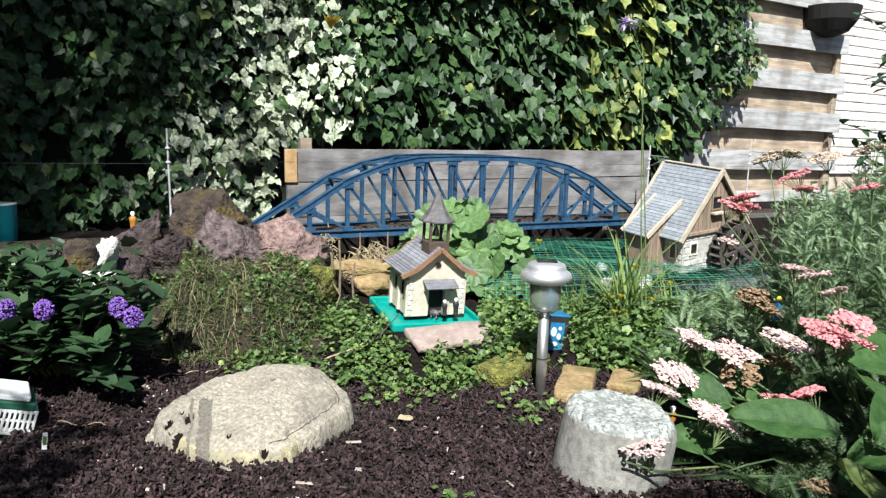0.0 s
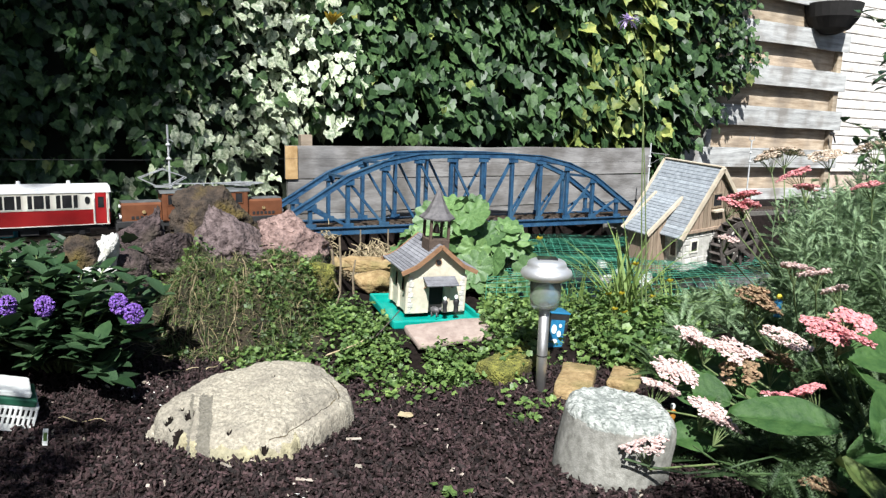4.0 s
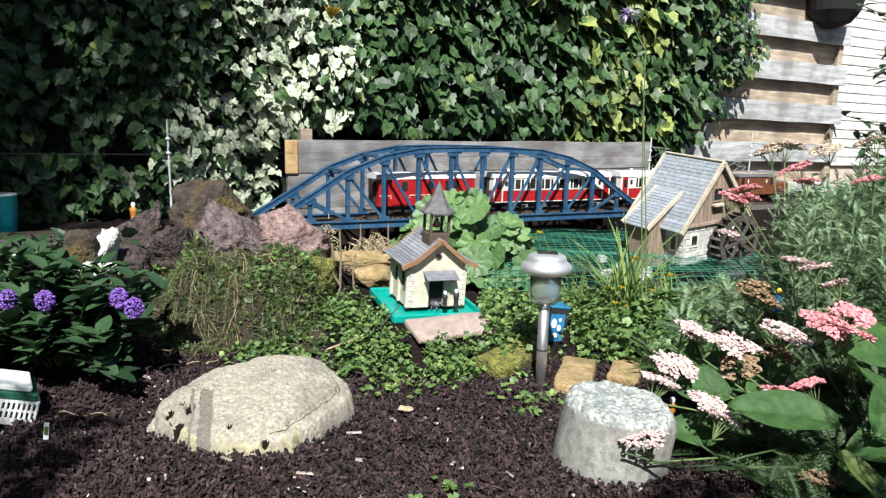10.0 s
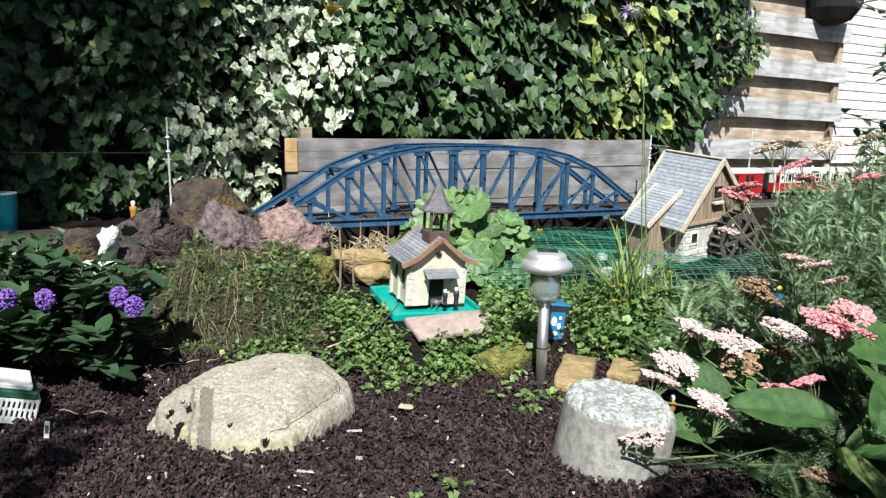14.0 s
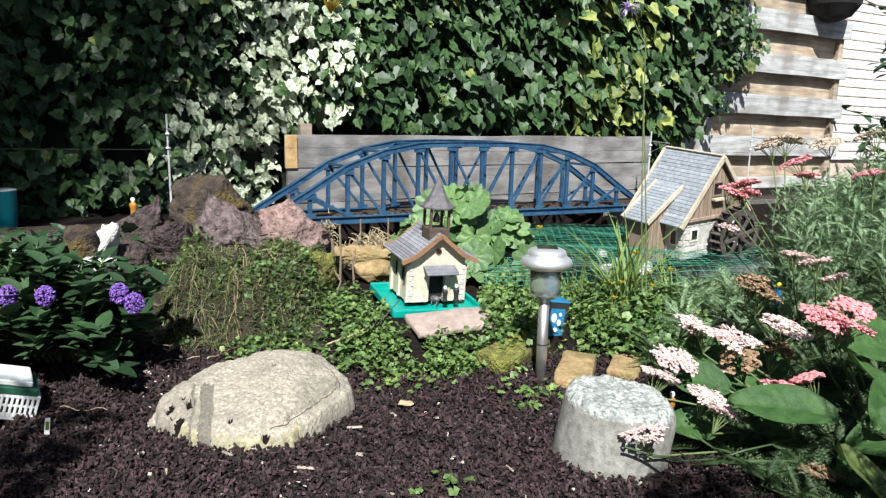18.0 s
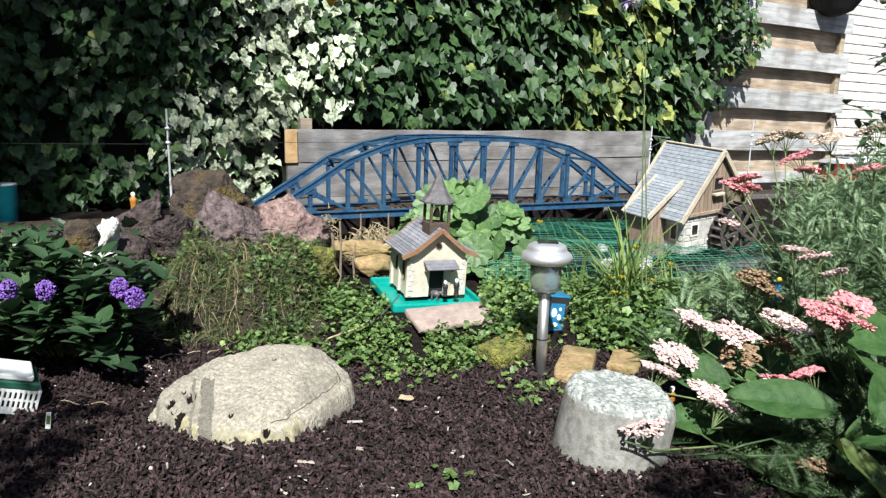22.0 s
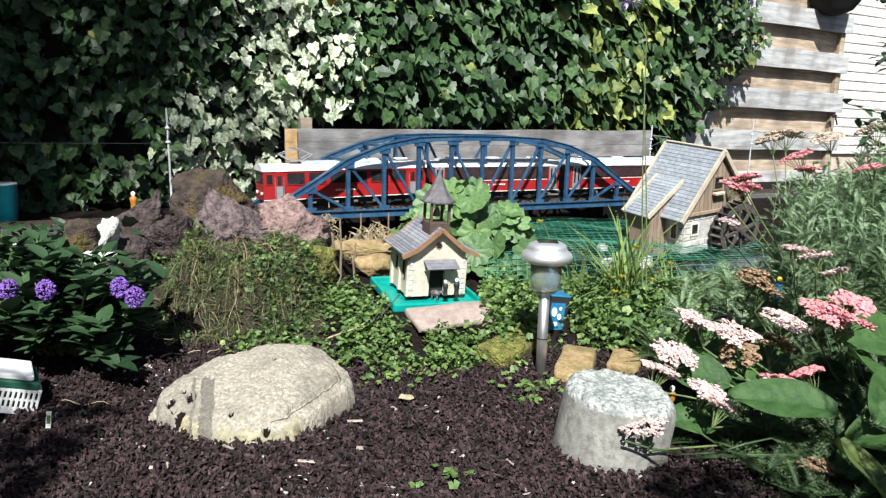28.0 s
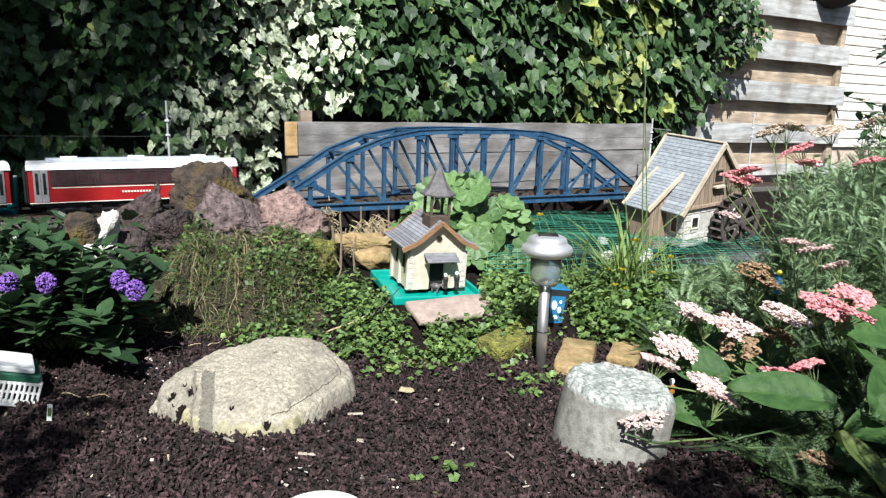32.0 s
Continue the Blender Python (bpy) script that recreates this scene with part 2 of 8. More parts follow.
# ---- mesh helpers ----
def part(name, bm, material, parent=None, label="", smooth=False):
    me = bpy.data.meshes.new(name)
    bm.to_mesh(me)
    bm.free()
    if smooth:
        for p in me.polygons:
            p.use_smooth = True
    me.materials.append(material)
    ob = new(name, me)
    ob.parent = parent
    if label:
        tagged(ob, label)
    return ob


def share(name, me, parent, m):
    ob = new(name, me)
    ob.parent = parent
    ob.matrix_basis = m
    return ob


def raw(name, verts, faces, material, parent=None, smooth=False):
    me = bpy.data.meshes.new(name)
    me.from_pydata(verts, [], faces)
    me.materials.append(material)
    if smooth:
        for p in me.polygons:
            p.use_smooth = True
    ob = new(name, me)
    ob.parent = parent
    return ob


def thing(name, m, label, category, group="", kind=""):
    ob = new(name)
    ob.matrix_basis = m
    ob.empty_display_size = 0.05
    return tagged(ob, label, category, group, kind)


def box(bm, c, s, m=None, bev=0.0):
    """Box with centre c and size s, turned by m, its edges rounded by bev."""
    t = Matrix.Translation(c) @ Matrix.Diagonal((*s, 1))
    if m is not None:
        t = m @ t
    r = bmesh.ops.create_cube(bm, size=1, matrix=t)
    if bev:
        es = list({e for v in r["verts"] for e in v.link_edges})
        bmesh.ops.bevel(bm, geom=es, offset=bev, segments=2, affect='EDGES', profile=0.5)
    return r["verts"]


def rod(bm, a, b, r, r2=None, seg=8, caps=True):
    a, b = Vector(a), Vector(b)
    d = b - a
    m = Matrix.Translation((a + b) / 2) @ d.to_track_quat('Z', 'Y').to_matrix().to_4x4()
    bmesh.ops.create_cone(bm, cap_ends=caps, segments=seg, radius1=r, radius2=r if r2 is None else r2, depth=d.length, matrix=m)


def beam(bm, a, b, w, h, up=(0, 0, 1)):
    """A square bar from a to b, w wide and h high."""
    a, b = Vector(a), Vector(b)
    d = (b - a)
    x = d.normalized()
    y = Vector(up).cross(x).normalized()
    z = x.cross(y)
    m = Matrix((x, y, z)).transposed().to_4x4()
    m.translation = (a + b) / 2
    bmesh.ops.create_cube(bm, size=1, matrix=m @ Matrix.Diagonal((d.length, w, h, 1)))


def lathe(bm, profile, seg=24, m=None):
    """Turn (radius, height) pairs about z."""
    rings = []
    for r, z in profile:
        rings.append([bm.verts.new((m or Matrix()) @ Vector((r * math.cos(2 * math.pi * i / seg), r * math.sin(2 * math.pi * i / seg), z))) for i in range(seg)])
    for a, b in zip(rings, rings[1:]):
        for i in range(seg):
            bm.faces.new((a[i], a[(i + 1) % seg], b[(i + 1) % seg], b[i]))
    bm.faces.new(rings[0][::-1])
    bm.faces.new(rings[-1])


def sweep(bm, pts, section):
    """One bar with the outline section (y, z) led along pts (x, z) in the plane y = 0."""
    rings = []
    for i, (x, z) in enumerate(pts):
        a, b = pts[max(0, i - 1)], pts[min(len(pts) - 1, i + 1)]
        d = Vector((b[0] - a[0], 0, b[1] - a[1])).normalized()
        up = Vector((-d.z, 0, d.x))
        rings.append([bm.verts.new(Vector((x, sy, z)) + up * sz) for sy, sz in section])
    n = len(section)
    for p, q in zip(rings, rings[1:]):
        for k in range(n):
            bm.faces.new((p[k], q[k], q[(k + 1) % n], p[(k + 1) % n]))
    bm.faces.new(rings[0])
    bm.faces.new(rings[-1][::-1])
    bmesh.ops.recalc_face_normals(bm, faces=bm.faces)


def prism(bm, pts, a, b, m=None):
    """Extrude the closed outline pts (y, z) along x from a to b."""
    m = m or Matrix()
    v0 = [bm.verts.new(m @ Vector((a, y, z))) for y, z in pts]
    v1 = [bm.verts.new(m @ Vector((b, y, z))) for y, z in pts]
    n = len(pts)
    for i in range(n):
        bm.faces.new((v0[i], v0[(i + 1) % n], v1[(i + 1) % n], v1[i]))
    bm.faces.new(v0[::-1])
    bm.faces.new(v1)
    bmesh.ops.recalc_face_normals(bm, faces=bm.faces)


# ---- plan: the railway's line, on a bank behind the bed ----
ALPHA = math.atan(0.54)
U = Vector((math.cos(ALPHA), math.sin(ALPHA), 0))
N = Vector((-math.sin(ALPHA), math.cos(ALPHA), 0))
LINE0 = Vector((0, 2.95, 0))
RAIL_Z = 0.238
ARC_S, ARC_R, ARC_MAX = -1.35, 2.0, radians(62)
FORK_S, FORK_R, FORK_MAX = 2.45, 1.3, radians(45)


def line_at(s, fork=False):
    """Place and heading on the line, s metres along it; it bends toward the viewer at the near end, and forks at the far end."""
    if s < ARC_S:
        p, a, left = LINE0 + U * ARC_S, ALPHA, ARC_S - s
        d = min(left, ARC_R * ARC_MAX)
        th = d / ARC_R
        p = p - U * (ARC_R * math.sin(th)) - N * (ARC_R * (1 - math.cos(th)))
        a += th
        if left > d:
            p = p - Vector((math.cos(a), math.sin(a), 0)) * (left - d)
        return p, a
    if fork and s > FORK_S:
        p, d = LINE0 + U * FORK_S, min(s - FORK_S, FORK_R * FORK_MAX)
        th = d / FORK_R
        p = p + U * (FORK_R * math.sin(th)) - N * (FORK_R * (1 - math.cos(th)))
        a = ALPHA - th
        if s - FORK_S > d:
            p = p + Vector((math.cos(a), math.sin(a), 0)) * (s - FORK_S - d)
        return p, a
    return LINE0 + U * s, ALPHA


LINE_PTS = [(line_at(-5 + 0.1 * i)[0]) for i in range(201)] + [line_at(2.4 + 0.1 * i, True)[0] for i in range(130)]
_LP = np.array([(p.x, p.y) for p in LINE_PTS])


def rail_z(s):
    """Height of the rails: level over the bridge, falling a little toward the near end."""
    return RAIL_Z - 0.017 * min(1.0, max(0.0, (-0.1 - s) / 1.1))


def smooth01(a, b, v):
    t = min(1, max(0, (v - a) / (b - a)))
    return t * t * (3 - 2 * t)


def ground_z(x, y):
    """Height of the soil: flat bed, a mossy mound, the pond hollow and the railway bank."""
    s = (x - LINE0.x) * U.x + (y - LINE0.y) * U.y
    off = (x - LINE0.x) * N.x + (y - LINE0.y) * N.y
    z = 0.010 * noise.noise((x * 3, y * 3, 0)) + 0.006 * noise.noise((x * 11, y * 11, 3))
    z += 0.065 * smooth01(1.62, 1.95, y)
    q = ((x + 0.545) / 0.215) ** 4 + ((y - 2.12) / 0.40) ** 4
    m = 1 - smooth01(0.45, 1.15, q)
    z += 0.135 * m * (1 + 0.42 * noise.noise((x * 8, y * 8, 8)) + 0.22 * noise.noise((x * 19, y * 19, 5)))
    z += (0.12 * smooth01(-0.74, -0.90, x) * smooth01(1.45, 1.8, y) + 0.10 * smooth01(1.90, 2.08, y) * smooth01(-0.45, -0.6, x) * smooth01(-0.95, -0.75, x)) * (1 - m)
    z -= 0.06 * smooth01(0.22, 0.34, x) * smooth01(2.05, 2.2, y)
    z -= 0.028 * smooth01(-0.25, -0.19, x) * smooth01(0.15, 0.09, x) * smooth01(1.88, 1.93, y) * smooth01(2.26, 2.2, y)
    d = float(np.sqrt(((_LP - (x, y)) ** 2).sum(1)).min())
    bank = rail_z(s) - 0.035 - z
    gap = smooth01(-0.80, -0.74, s) * (1 - smooth01(0.93, 0.99, s))
    k = 1 - smooth01(0.10, 0.22, d)
    if off > 0 and s > -0.9:
        k = max(k, 1.0 if d < 1.1 else 1 - smooth01(1.1, 1.6, d))
        gap *= 1 - smooth01(0.22, 0.32, off)
    z += bank * k * (1 - gap)
    if gap > 0:
        z -= 0.07 * gap * (1 - smooth01(0.05, 0.3, abs(off)))
    return z


# ---- ground ----
def build_ground():
    xs = sorted(set([round(-2.2 + 0.035 * i, 4) for i in range(176)] + [-60, -30, -12, -6, -4, -3, 4.5, 5.5, 7, 10, 16, 30, 60]))
    ys = sorted(set([round(0.5 + 0.035 * i, 4) for i in range(150)] + [-60, -30, -12, -5, -2, -1, 0, 6.2, 7, 9, 13, 20, 35, 60]))
    verts, faces = [], []
    for y in ys:
        for x in xs:
            verts.append((x, y, ground_z(x, y)))
    w = len(xs)
    for j in range(len(ys) - 1):
        for i in range(w - 1):
            faces.append((j * w + i, j * w + i + 1, (j + 1) * w + i + 1, (j + 1) * w + i))
    g = raw("ground", verts, faces, SOIL, smooth=True)
    tagged(g, "dark bark mulch soil of the garden bed", "ground", kind="structure")


build_ground()


def build_track():
    tr = thing("railway_track", pose(0, 0, 0), "garden railway track with brown sleepers on ballast", "railway track")
    for side in (-1, 1):
        bm = bmesh.new()
        for path_fork, s0, s1 in ((False, -4.5, 9.0), (True, 2.45, 9.0)):
            s = s0
            while s < s1:
                step = 0.1
                p, a = line_at(s, path_fork)
                q, b = line_at(s + step, path_fork)
                na, nb = Vector((-math.sin(a), math.cos(a), 0)), Vector((-math.sin(b), math.cos(b), 0))
                beam(bm, p + na * 0.0225 * side + Vector((0, 0, rail_z(s) - 0.004)), q + nb * 0.0225 * side + Vector((0, 0, rail_z(s + step) - 0.004)), 0.003, 0.008)
                s += step
        part("rail", bm, RAIL, tr)
    vs, fs = [], []
    for path_fork, s0, s1 in ((False, -4.5, 9.0), (True, 2.6, 9.0)):
        s = s0
        while s < s1:
            p, a = line_at(s, path_fork)
            u, n = Vector((math.cos(a), math.sin(a), 0)), Vector((-math.sin(a), math.cos(a), 0))
            i = len(vs)
            for z in (rail_z(s) - 0.017, rail_z(s) - 0.008):
                for du, dn in ((-1, -1), (1, -1), (1, 1), (-1, 1)):
                    vs.append(p + u * 0.0055 * du + n * 0.042 * dn + Vector((0, 0, z)))
            fs += [(i, i + 1, i + 5, i + 4), (i + 1, i + 2, i + 6, i + 5), (i + 2, i + 3, i + 7, i + 6), (i + 3, i, i + 4, i + 7), (i + 4, i + 5, i + 6, i + 7)]
            s += 0.024
    tagged(raw("sleeper", vs, fs, TRACKBROWN, tr), kind="stuff")
    for path_fork, s0, s1 in ((False, -4.5, -0.80), (False, 1.02, 9.0), (True, 2.5, 9.0)):
        bm = bmesh.new()
        s = s0
        while s < s1:
            e = min(s1, s + 0.1)
            p, a = line_at(s, path_fork)
            q, b = line_at(e, path_fork)
            beam(bm, p + Vector((0, 0, rail_z(s) - 0.03)), q + Vector((0, 0, rail_z(e) - 0.03)), 0.13, 0.03)
            s += 0.1
        part("ballast", bm, BALLAST, tr)


build_track()

# ---- arch bridge ----
BR_C, BR_P, BR_W = 0.111, 0.145, 0.11
ARCH = [0.014, 0.118, 0.208, 0.262, 0.290, 0.296, 0.297]  # height of the arch at the end and at each panel point to the crown


def build_bridge():
    br = thing("arch_bridge", Matrix.Translation(LINE0 + U * BR_C + Vector((0, 0, 0.208))) @ pose(0, 0, 0, 0, 0, math.degrees(ALPHA)),
               "blue painted model steel arch bridge carrying the track", "bridge")
    nodes = [-0.90, -0.725] + [BR_P * k for k in range(-4, 5)] + [0.725, 0.90]

    def h(i):
        return ARCH[min(i, 12 - i)]
    for side in (-1, 1):
        y = BR_W * side
        bm = bmesh.new()
        sec = [(-0.013, 0.0105), (0.013, 0.0105), (0.013, 0.0075), (0.009, 0.0075), (0.009, -0.0075), (0.013, -0.0075), (0.013, -0.0105), (-0.013, -0.0105), (-0.013, -0.0075), (-0.009, -0.0075), (-0.009, 0.0075), (-0.013, 0.0075)]
        sweep(bm, [(nodes[i], h(i)) for i in range(13)], [(y + a, b) for a, b in sec])
        part("top_chord", bm, BLUE, br)
        bm = bmesh.new()
        box(bm, (0, y, 0.012), (1.80, 0.008, 0.02))
        box(bm, (0, y, 0.0235), (1.80, 0.024, 0.004))
        box(bm, (0, y, -0.0005), (1.80, 0.024, 0.005))
        part("bottom_chord", bm, BLUE, br)
        for i in range(1, 12):
            bm = bmesh.new()
            box(bm, (nodes[i], y, (h(i) + 0.02) / 2), (0.010, 0.009, h(i) - 0.02))
            box(bm, (nodes[i] - 0.006, y, (h(i) + 0.02) / 2), (0.002, 0.014, h(i) - 0.02))
            box(bm, (nodes[i] + 0.006, y, (h(i) + 0.02) / 2), (0.002, 0.014, h(i) - 0.02))
            part("vertical", bm, BLUE, br)
            bm = bmesh.new()
            box(bm, (nodes[i], y - 0.009 * 1, h(i) - 0.016), (0.045, 0.003, 0.022))
            part("gusset_plate", bm, BLUE, br)
            bm = bmesh.new()
            box(bm, (nodes[i], y - 0.0085, 0.03), (0.042, 0.003, 0.02))
            part("gusset_plate", bm, BLUE, br)
        for i in range(1, 11):
            a, b = (i, i + 1) if i < 6 else (i + 1, i)
            bm = bmesh.new()
            beam(bm, (nodes[a], y, h(a) - 0.012), (nodes[b], y, 0.028), 0.006, 0.010)
            part("diagonal", bm, BLUE, br)
    for i in range(1, 12):
        if h(i) > 0.2:
            bm = bmesh.new()
            beam(bm, (nodes[i], -BR_W, h(i)), (nodes[i], BR_W, h(i)), 0.010, 0.010)
            part("top_strut", bm, BLUE, br)
    for i in range(3, 9):
        bm = bmesh.new()
        beam(bm, (nodes[i], -BR_W, h(i)), (nodes[i + 1], BR_W, h(i + 1)), 0.007, 0.004)
        beam(bm, (nodes[i], BR_W, h(i) + 0.004), (nodes[i + 1], -BR_W, h(i + 1) + 0.004), 0.007, 0.004)
        part("wind_brace", bm, BLUE, br)
    for i in range(13):
        bm = bmesh.new()
        box(bm, (nodes[i], 0, 0.004), (0.014, BR_W * 2 - 0.02, 0.012))
        part("cross_girder", bm, BLUE, br)
    for k in (-1, 1):
        bm = bmesh.new()
        box(bm, (0, 0.03 * k, 0.006), (1.80, 0.012, 0.012))
        part("stringer", bm, TRACKBROWN, br)
    bm = bmesh.new()
    for k in range(75):
        box(bm, (-0.89 + 0.0241 * k, 0, 0.0145), (0.012, 0.11, 0.004))
    part("deck", bm, TRACKBROWN, br)


build_bridge()
for _s in (-0.80, 1.02):
    bm = bmesh.new()
    box(bm, (0, 0, 0), (0.10, 0.26, 0.22), bev=0.01)
    o = part("abutment", bm, CONCRETE)
    o.matrix_basis = Matrix.Translation(LINE0 + U * _s + Vector((0, 0, 0.092))) @ pose(0, 0, 0, 0, 0, math.degrees(ALPHA))
    tagged(o, "rough concrete abutment under the bridge end", "abutment", "bridge abutments")

# ---- boards behind the bridge, fence and ivy ----
FRAME = pose(0, 0, 0, 0, 0, math.degrees(ALPHA))


def on_line(s, off, z, tilt=0.0):
    return Matrix.Translation(LINE0 + U * s + N * off + Vector((0, 0, z))) @ FRAME @ pose(0, 0, 0, 0, -tilt, 0)


def plank_mesh(name, l, t, h, material, seed):
    """A long sawn board with slightly wandering edges."""
    rnd = random.Random(seed)
    bm = bmesh.new()
    n = 10
    rows = []
    for i in range(n + 1):
        x = -l / 2 + l * i / n
        a, b = rnd.uniform(-0.0025, 0.0025), rnd.uniform(-0.0025, 0.0025)
        w = rnd.uniform(-0.002, 0.002)
        rows.append([bm.verts.new(v) for v in ((x, -t / 2 + w, -h / 2 + a), (x, t / 2 + w, -h / 2 + a), (x, t / 2 + w, h / 2 + b), (x, -t / 2 + w, h / 2 + b))])
    for p, q in zip(rows, rows[1:]):
        for k in range(4):
            bm.faces.new((p[k], q[k], q[(k + 1) % 4], p[(k + 1) % 4]))
    bm.faces.new(rows[0])
    bm.faces.new(rows[-1][::-1])
    bmesh.ops.recalc_face_normals(bm, faces=bm.faces)
    me = bpy.data.meshes.new(name)
    bm.to_mesh(me)
    bm.free()
    me.materials.append(material)
    return me


def build_boards():
    th = thing("board_screen", on_line(0.4525, 0.36, 0.385, 0.65), "weathered grey board screen standing behind the bridge", "fence panel")
    for k, (z, hh) in enumerate(((0.0735, 0.138), (-0.0715, 0.145), (-0.205, 0.115))):
        share("board", plank_mesh("board", 2.045 - 0.01 * k, 0.022, hh, SCREENWOOD, 5 + k), th, pose(0, 0, z))
    bm = bmesh.new()
    box(bm, (-1.002, -0.0165, 0.0735), (0.052, 0.010, 0.139), bev=0.002)
    part("end_block", bm, TANFRESH, th, "fresh tan end block")
    bm = bmesh.new()
    box(bm, (-0.925, 0.036, -0.02), (0.05, 0.045, 0.42), bev=0.003)
    part("post", bm, TANWOOD, th, "square tan post")


build_boards()


def build_fence():
    th = thing("timber_fence", on_line(2.62, 0.70, 0.0), "weathered grey and tan hit-and-miss board fence", "fence")
    for k in range(7):
        z = 0.15 + 0.272 * k
        share("board", plank_mesh("board", 1.92, 0.022, 0.128, GREYWOOD, 20 + k), th, pose(0, -0.045, z + 0.064, 0, 0.3))
        share("board", plank_mesh("board", 1.90, 0.022, 0.19, TANWOOD, 40 + k), th, pose(-0.01, 0.012, z + 0.20, 0, 0.2))
    for x in (-0.9, -0.35, 0.90):
        bm = bmesh.new()
        box(bm, (x, -0.016, 1.02), (0.05, 0.034, 1.9), bev=0.004)
        part("post", bm, TANWOOD if x > 0 else GREYWOOD, th)
    bm = bmesh.new()
    rod(bm, (0.85, -0.06, 0.66), (0.85, -0.085, 0.66), 0.012, seg=10)
    rod(bm, (0.85, -0.08, 0.66), (0.885, -0.08, 0.60), 0.005, seg=8)
    part("hook", bm, BLACK, th, "dark iron hook")


build_fence()


def leaf_ivy(size, rnd):
    """Five-lobed ivy leaf in its plane, folded a little along the midrib: points and triangles."""
    pts = [(0, 0.02), (-0.28, -0.10), (-0.50, 0.16), (-0.40, 0.40), (-0.38, 0.66), (-0.16, 0.78), (0, 1.10), (0.16, 0.78), (0.38, 0.66), (0.40, 0.40), (0.50, 0.16), (0.28, -0.10)]
    fold = rnd.uniform(0.05, 0.35)
    curl = rnd.uniform(-0.3, 0.1)
    v = [Vector((x * size, y * size, (abs(x) * fold + y * y * curl) * size)) for x, y in pts]
    v.append(Vector((0, 0.35 * size, 0)))
    f = [(12, i, (i + 1) % 12) for i in range(12)]
    return v, f


def ivy_zone(s, z):
    """Share of cream-edged, of yellowing leaves at a place on the wall."""
    cream = math.exp(-((s + 0.50 + 0.12 * (z - 0.8) + 0.16 * smooth01(0.72, 0.5, z)) / 0.24) ** 2) * (1.0 if z < 1.1 else 0.85)
    cream = max(cream, 0.9 * math.exp(-((s + 0.78) / 0.22) ** 2) * smooth01(0.78, 0.66, z))
    yel = 0.55 * math.exp(-((s - 1.34 - 0.1 * (z - 0.9)) / 0.34) ** 2) * (0.55 + 0.45 * smooth01(-0.2, 0.25, noise.noise((s * 5, z * 5, 31))))
    return cream, yel


def build_ivy():
    th = thing("ivy_hedge", pose(0, 0, 0), "dense dark ivy hanging over the fence, patches variegated cream and yellow", "ivy")
    # near-black slab: the shade between the leaves is put into its colour
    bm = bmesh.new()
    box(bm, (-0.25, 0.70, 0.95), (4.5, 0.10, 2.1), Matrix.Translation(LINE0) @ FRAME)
    part("hedge_core", bm, DARK, th, "near-black slab standing in for the shade behind the leaves")
    rnd = random.Random(11)
    bins = {0: ([], []), 1: ([], []), 2: ([], [])}
    mats = (IVY, IVY_VAR, IVY_YEL)
    lm = {}
    for k in range(3):
        for j in range(4):
            v, f = leaf_ivy(1.0, rnd)
            me = bpy.data.meshes.new("leaf")
            me.from_pydata([tuple(p) for p in v], [], f)
            me.materials.append(mats[k])
            lm[k, j] = me
    singles = 0
    for i in range(19000):
        s = rnd.uniform(-2.5, 2.6)
        z = rnd.uniform(0.2, 1.75)
        low = 0.585 + 0.05 * noise.noise((s * 3, 0, 5))
        if -0.56 < s < 1.62 and z < low - 0.02:
            continue
        edge = 2.46 + 0.14 * noise.noise((z * 4, 1, 2)) - max(0, 0.95 - z) * 1.35
        if s > edge:
            continue
        bulge = 0.10 * noise.noise((s * 2.2, z * 2.2, 7)) + 0.05 * noise.noise((s * 6, z * 6, 9))
        if noise.noise((s * 8, z * 8, 3)) < (-0.24 if not -1.05 < s < -0.3 else -0.42):
            continue
        off = 0.635 + bulge - 0.17 * rnd.random() ** 1.3
        if s > 2.1:
            off -= rnd.uniform(0, 0.05)
        c, y = ivy_zone(s, z)
        k = 1 if rnd.random() < c * 0.95 else 2 if rnd.random() < y else 2 if rnd.random() < (0.006 if s < 0 else 0.03) else 0
        size = rnd.uniform(0.030, 0.062) * (1 + 0.5 * smooth01(-0.6, 1.0, s)) * (1.2 if k == 2 else 1)
        if s > 2.05:
            size *= 0.6
        m = on_line(s, off, z) @ pose(0, 0, 0, rnd.gauss(62, 17), rnd.gauss(0, 18), rnd.gauss(0, 30)) @ pose(0, 0, 0, 0, 0, 180 + rnd.gauss(0, 28))
        near = -0.5 < s < 1.5 and 0.56 < z < 0.9
        if near and singles < 280 and rnd.random() < 0.5:
            share("leaf", lm[k, rnd.randrange(4)], th, m @ Matrix.Diagonal((size, size, size, 1)))
            singles += 1
            continue
        v, f = leaf_ivy(size, rnd)
        vs, fs = bins[k]
        n = len(vs)
        vs += [tuple(m @ p) for p in v]
        fs += [tuple(n + q for q in t) for t in f]
    for k, (vs, fs) in bins.items():
        tagged(raw("foliage", vs, fs, mats[k], th), ("dark green leaves", "cream-edged leaves", "yellowing leaves")[k], kind="stuff")


build_ivy()


